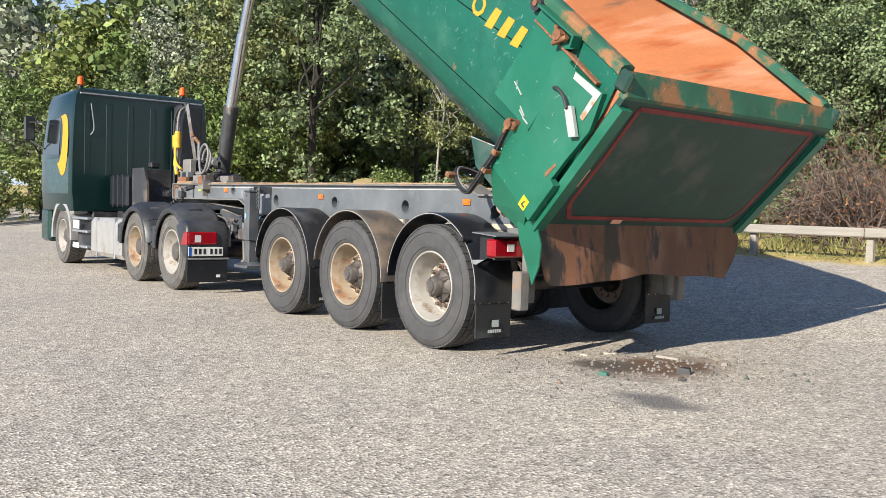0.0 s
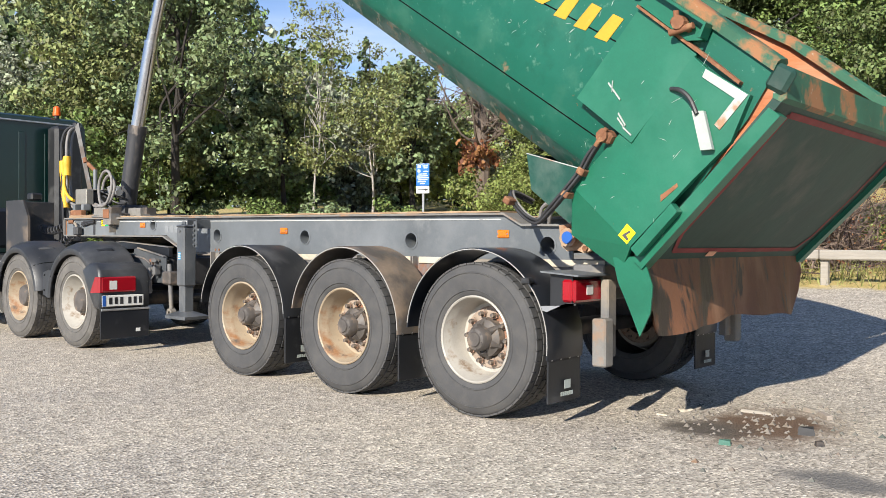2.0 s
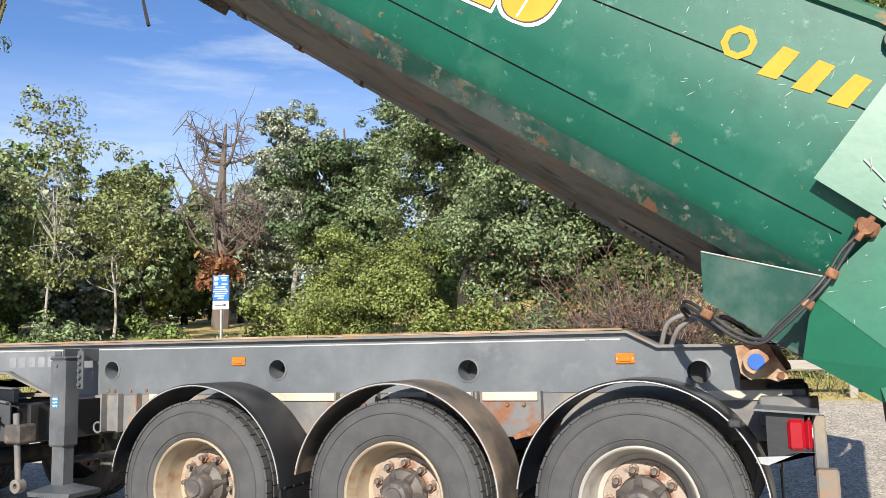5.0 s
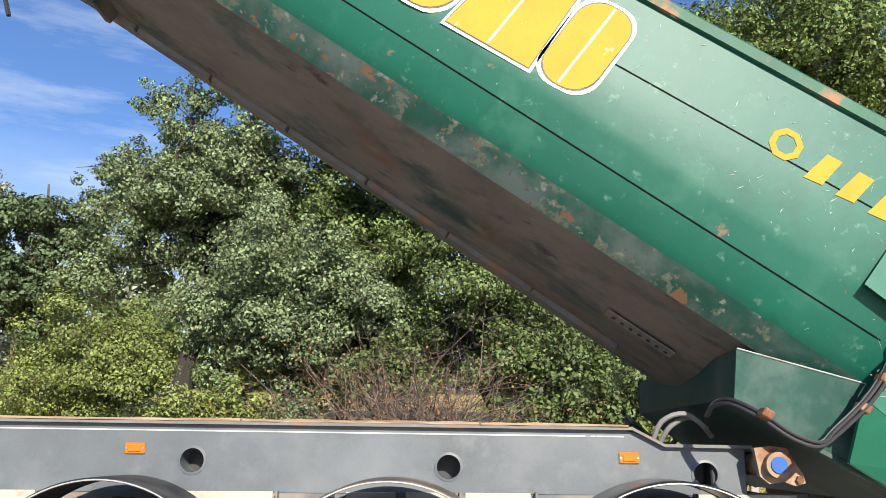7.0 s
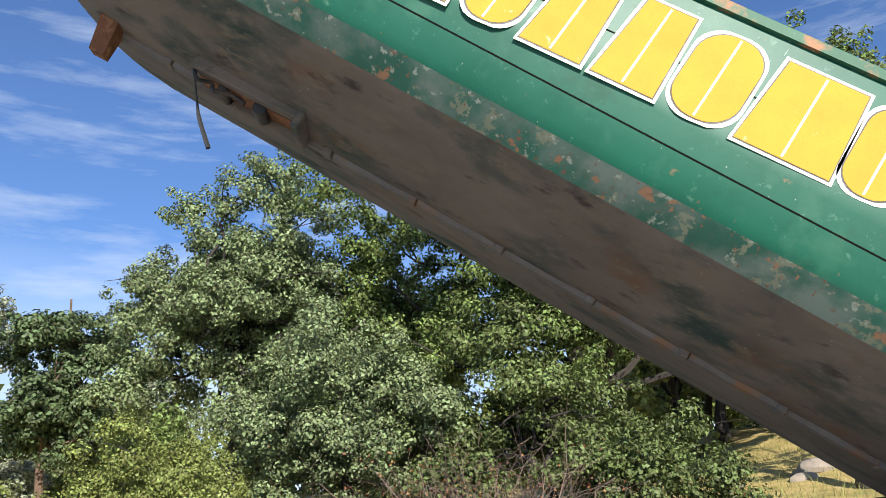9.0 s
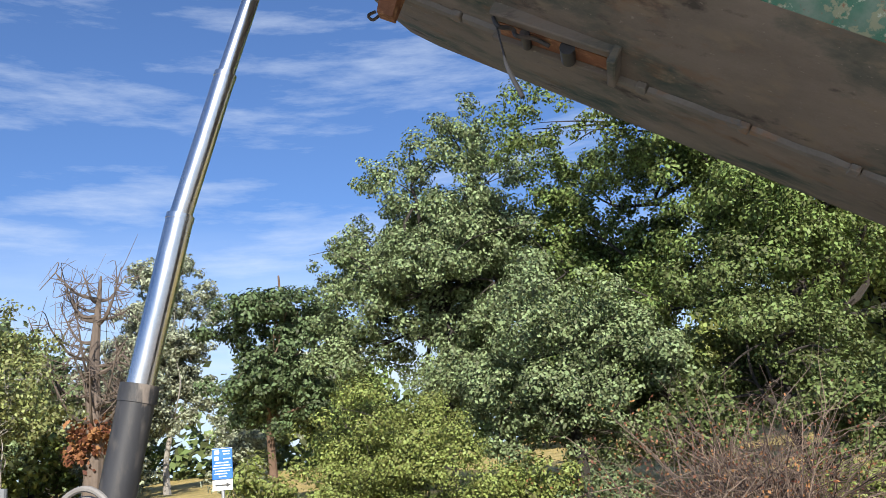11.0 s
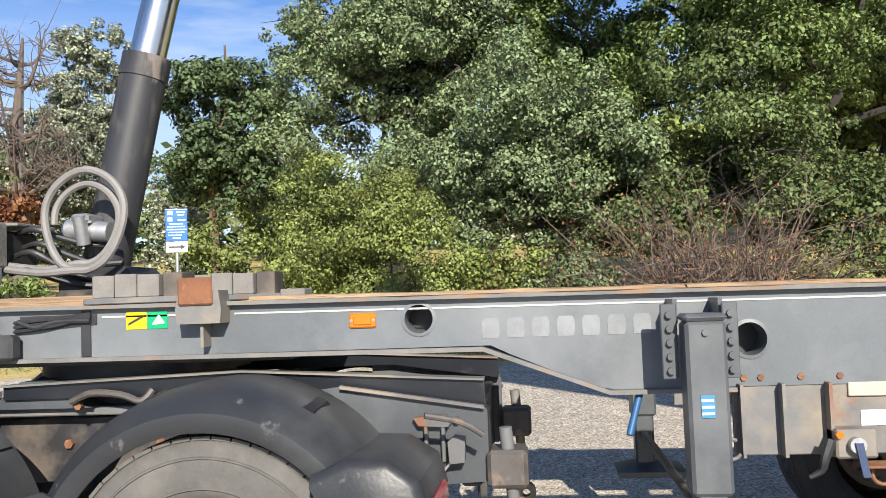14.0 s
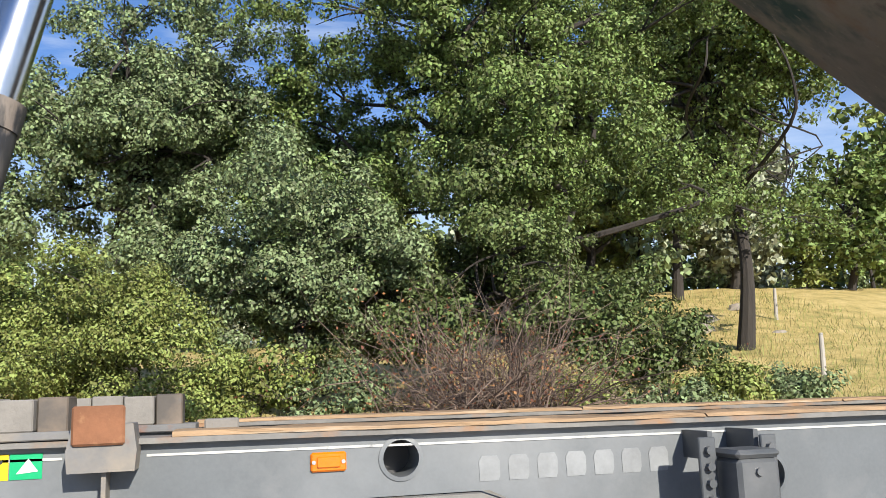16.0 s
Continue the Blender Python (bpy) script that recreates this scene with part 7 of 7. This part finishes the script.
def far_tree(kind_, wood, x, y):
    """Trees far off: fewer and larger leaves; the first of each kind is built, the others are copies."""
    key = (kind_, wood)
    if key not in far_kinds:
        leaf, hgt, wid = (("leaf_oak", 9.5, 3.4), ("leaf_yellow", 8.5, 3.2), ("leaf_grey", 11.0, 3.2), ("leaf_aspen", 10.0, 2.6))[kind_]
        r_ = np.random.default_rng(160 + kind_)
        far_kinds[key] = tree("tree", "leafy deciduous tree at the wood's edge", (x, y), spread(r_, 24, (0, 0, hgt * 0.50), (wid, wid * 0.9, hgt * 0.46), 1.35), leaf, 0.19 if wood else 0.14, 62 if wood else 150, 170 + kind_, 0.2, "bark", twigs=1, top=hgt * 0.8, group="trees at the wood's edge")
        return far_kinds[key]
    return copy_thing(far_kinds[key], pose(0, 0, 0))


for k, (x, y, sc) in enumerate(spots_):
    o = far_tree(k % 4, y > 44, x, y)
    o.matrix_basis = pose(x, y, ground_z(x, y) - 0.1, 0, 0, float(rr.uniform(0, 360))) @ Matrix.Diagonal((sc, sc, sc * float(rr.uniform(0.85, 1.15)), 1))
# thicket with leaves down to the ground, beyond the cab
for k, (x, y, h, leaf) in enumerate(((-29, 11.5, 4.2, "leaf_oak"), (-34, 8.6, 5.0, "leaf_grey"), (-41, 6.5, 6.4, "leaf_oak"), (-50, 5.0, 7.0, "leaf_grey"), (-38, 12, 7.0, "leaf_dark"))):
    tree("thicket_tree", "low bushy tree with leaves down to the ground", (x, y), spread(rr, 16, (0, 0, h * 0.62), (h * 0.75, h * 0.6, h * 0.6), 1.1), leaf, 0.08, 480, 180 + k, 0.12, top=h * 0.8, group="thicket beyond the cab")
for k, (x, y, h) in enumerate(((-33.0, 2.6, 2.4), (-37.0, 2.2, 2.8), (-41.5, 1.6, 3.2), (-35.0, 5.2, 3.0))):
    tree("bush", "leafy green bush at the edge of the yard", (x, y), spread(rr, 12, (0, 0, h * 0.5), (1.9, 1.5, h * 0.45), 0.75), "leaf_yellow" if k % 2 else "leaf_birch", 0.06, 900, 210 + k, 0.05, top=h * 0.7, category="bush", crook=0.1, group="bushes beyond the cab")
for k, (x, y, h) in enumerate(((-52, 48, 15.0), (-47, 50, 11.0), (-42, 52, 10.0))):
    lob = [((rg.normal(0, 0.1), rg.normal(0, 0.1), h * (0.15 + 0.82 * j / 15)), ((1 - j / 15.5) * h * 0.16 + 0.15, (1 - j / 15.5) * h * 0.16 + 0.15, h * 0.035)) for j in range(16)]
    tree("spruce_tree", "dark pointed spruce rising over the wood", (x, y), lob, "leaf_pine", 0.16, 420, 100 + k, 0.16, "bark_pine", top=h * 0.95)

# ---- verge: grass, rail fence, sign ----
rng = np.random.default_rng(51)
k = 26000
gx, gy = np.concatenate([rng.uniform(-34, 16, k), rng.uniform(1.5, 17, 14000)]), np.concatenate([8.45 + rng.gamma(1.6, 1.5, k), rng.uniform(12, 32, 14000)])
k = len(gx)
gz = np.array([ground_z(a, b) for a, b in zip(gx, gy)])
tuft = 0.5 + 0.5 * np.sin(gx * 2.1 + 3 * np.sin(gy * 1.7)) * np.cos(gx * 0.7 + gy)
keep = rng.random(k) < 0.35 + 0.65 * tuft
gx, gy, gz = gx[keep], gy[keep], gz[keep]
k = len(gx)
h = rng.uniform(0.10, 0.38, k) * np.where(gy > 9.2, 1.0, 0.45)
lean = rng.normal(0, 0.10, (k, 2))
wd = rng.uniform(0.006, 0.012, k)
ang = rng.uniform(0, math.pi, k)
v = np.empty((k, 3, 3))
v[:, 0] = np.stack([gx - wd * np.cos(ang), gy - wd * np.sin(ang), gz], 1)
v[:, 1] = np.stack([gx + wd * np.cos(ang), gy + wd * np.sin(ang), gz], 1)
v[:, 2] = np.stack([gx + lean[:, 0], gy + lean[:, 1], gz + h], 1)
me = bpy.data.meshes.new("grass")
me.from_pydata(v.reshape(-1, 3).tolist(), [], np.arange(3 * k).reshape(-1, 3).tolist())
me.materials.append(M["grass"])
tagged(new("grass", me), "dry yellow grass along the verge", "grass", kind="stuff")

fence = thing("rail_fence", "low weathered wooden rail fence along the yard", "fence", (0, 8.75, ground_z(0, 8.75)))
for k in range(-2, 12):
    x = -0.55 + 1.95 * k
    part("post", Shape().box(x - 0.055, x + 0.055, 8.70, 8.80, ground_z(x, 8.75) - 0.05, ground_z(x, 8.75) + 0.47, 0.012), M["post_wood"], fence)
for k in range(-1, 6):
    x = -0.55 + 3.9 * k
    z = ground_z(x, 8.75) + 0.44
    part("rail", Shape().box(x - 0.05, x + 3.84, 8.62, 8.72, z - 0.07, z + 0.075, 0.018), M["post_wood"], fence)

info = thing("road_sign", "blue information sign with white arrow plate on a steel post", "sign", (-10.07, 10.33, ground_z(-10, 10.33)), turn=0)
SG = Matrix.Translation((-10.07, 10.33, 0)) @ pose(0, 0, 0, 0, 0, 18)


def spart(name, x0, x1, y0, y1, z0, z1, m_, parent=None, b=0.0, label=""):
    return part(name, Shape(SG).box(x0, x1, y0, y1, z0, z1, b), M[m_], parent or info, label)


part("post", Shape(SG).rod((0, 0.03, ground_z(-10, 10.33)), (0, 0.03, 2.98), 0.03), M["zinc"], info)
blue = spart("sign_plate", -0.165, 0.165, -0.012, 0.0, 2.46, 2.97, "sign_blue", b=0.004, label="blue plate with rows of white bars")
spart("border", -0.172, 0.172, -0.015, -0.012, 2.955, 2.963, "white", blue)
for z, a, b_ in ((2.90, -0.13, -0.05), (2.80, -0.13, -0.06)):
    spart("pictogram", a, b_, -0.015, -0.012, z - 0.03, z + 0.035, "white", blue)
for z, a, b_ in ((2.915, 0.0, 0.13), (2.87, 0.02, 0.12), (2.79, 0.02, 0.14), (2.73, -0.11, 0.10), (2.685, -0.14, 0.13), (2.64, -0.15, 0.15), (2.595, -0.12, 0.12), (2.55, -0.13, 0.08), (2.505, -0.06, 0.06)):
    spart("text_bar", a, b_, -0.015, -0.012, z - 0.009, z + 0.009, "white", blue)
arrow = spart("arrow_plate", -0.165, 0.165, -0.012, 0.0, 2.28, 2.45, "white", b=0.004, label="white plate with a black arrow")
part("arrow", Shape(SG).prism([(-0.12, 2.352), (0.06, 2.352), (0.06, 2.325), (0.135, 2.364), (0.06, 2.403), (0.06, 2.376), (-0.12, 2.376)], -0.015, -0.012), M["black"], arrow)

# ---- litter on the yard ----
rnd = random.Random(77)


def rubble(x, y, ln, wd_, ht, turn, material, name, label, category):
    s = Shape(Matrix.Translation((x, y, 0)) @ pose(0, 0, 0, 0, 0, turn))
    s.loft([[(-ln / 2, -wd_ / 2, 0.0), (ln / 2, -wd_ / 2 * 0.8, 0.0), (ln / 2 * 0.9, wd_ / 2, 0.0), (-ln / 2, wd_ / 2 * 0.9, 0.0)],
            [(-ln / 2 * 0.9, -wd_ / 2 * 0.8, ht), (ln / 2 * 0.85, -wd_ / 2 * 0.7, ht * 0.8), (ln / 2 * 0.8, wd_ / 2 * 0.8, ht), (-ln / 2 * 0.8, wd_ / 2 * 0.7, ht * 0.9)]], True)
    return solo(name, s, material, label, category, group="litter on the yard", smooth=False)


rubble(1.84, 1.0, 0.10, 0.06, 0.05, 20, M["dark_metal"], "brick_piece", "dark broken brick piece on the asphalt", "rubble")
rubble(1.62, 1.75, 0.12, 0.05, 0.03, -30, M["boulder"], "stone", "pale stone on the asphalt", "stone")
rubble(1.75, 1.62, 0.16, 0.05, 0.03, -50, M["boulder"], "stone", "pale stone on the asphalt", "stone")
rubble(1.58, 0.41, 0.07, 0.04, 0.03, 10, mat("green glass", (0.06, 0.16, 0.12), 0.3), "glass_shard", "green piece of glass on the asphalt", "litter")
rubble(2.0, 0.75, 0.05, 0.04, 0.03, 40, M["dark_metal"], "stone", "dark stone on the asphalt", "stone")
rubble(1.35, 1.45, 0.22, 0.03, 0.02, 5, M["post_wood"], "wood_scrap", "splintered wood scrap on the asphalt", "litter")
rubble(0.95, 1.2, 0.12, 0.05, 0.015, 60, M["cream"], "paper_scrap", "pale scrap on the asphalt", "litter")
rubble(0.9, 0.95, 0.08, 0.03, 0.01, 0, M["cream"], "paper_scrap", "pale scrap on the asphalt", "litter")
gv = Shape()
for k in range(260):
    x, y = rnd.gauss(1.55, 0.45), rnd.gauss(1.2, 0.55)
    r = rnd.uniform(0.006, 0.02)
    gv.add([(x - r, y - r, 0), (x + r, y - r * 0.8, 0), (x + r * 0.8, y + r, 0), (x - r, y + r, 0), (x, y, r * 1.2)], [(0, 1, 4), (1, 2, 4), (2, 3, 4), (3, 0, 4)])
tagged(part("gravel", gv, M["belly"]), "loose gravel and dirt below the tailgate", "gravel", kind="stuff")

# boulders in the pasture
rnd = random.Random(5)
for x, y, r in ((10.2, 26.0, 0.6), (11.4, 27.2, 0.4), (9.4, 25.2, 0.4), (12.4, 24.2, 0.25), (13.6, 28.5, 0.35)):
    z = ground_z(x, y)
    rings = []
    for j in range(6):
        f_ = j / 5
        k_ = math.cos(f_ * 1.5) ** 0.7
        rings.append([(x + r * 1.5 * k_ * math.cos(a * 0.698) * rnd.uniform(0.8, 1.1), y + r * k_ * math.sin(a * 0.698) * rnd.uniform(0.8, 1.1), z - 0.15 + r * 0.85 * math.sin(f_ * 1.5)) for a in range(9)])
    solo("boulder", Shape().loft(rings, True), M["boulder"], "pale granite boulder in the dry grass", "rock", group="boulders in the pasture")

# old posts in the pasture
for x, y, h in ((8.8, 17.2, 1.2), (13.6, 26.1, 1.1)):
    z = ground_z(x, y)
    solo("pasture_post", Shape().tube([(x, y, z - 0.1), (x + 0.02, y, z + h * 0.5), (x + 0.05, y + 0.02, z + h)], [0.07, 0.065, 0.055], 9), M["bark_birch"], "weathered wooden post standing in the dry pasture", "post", group="posts in the pasture")
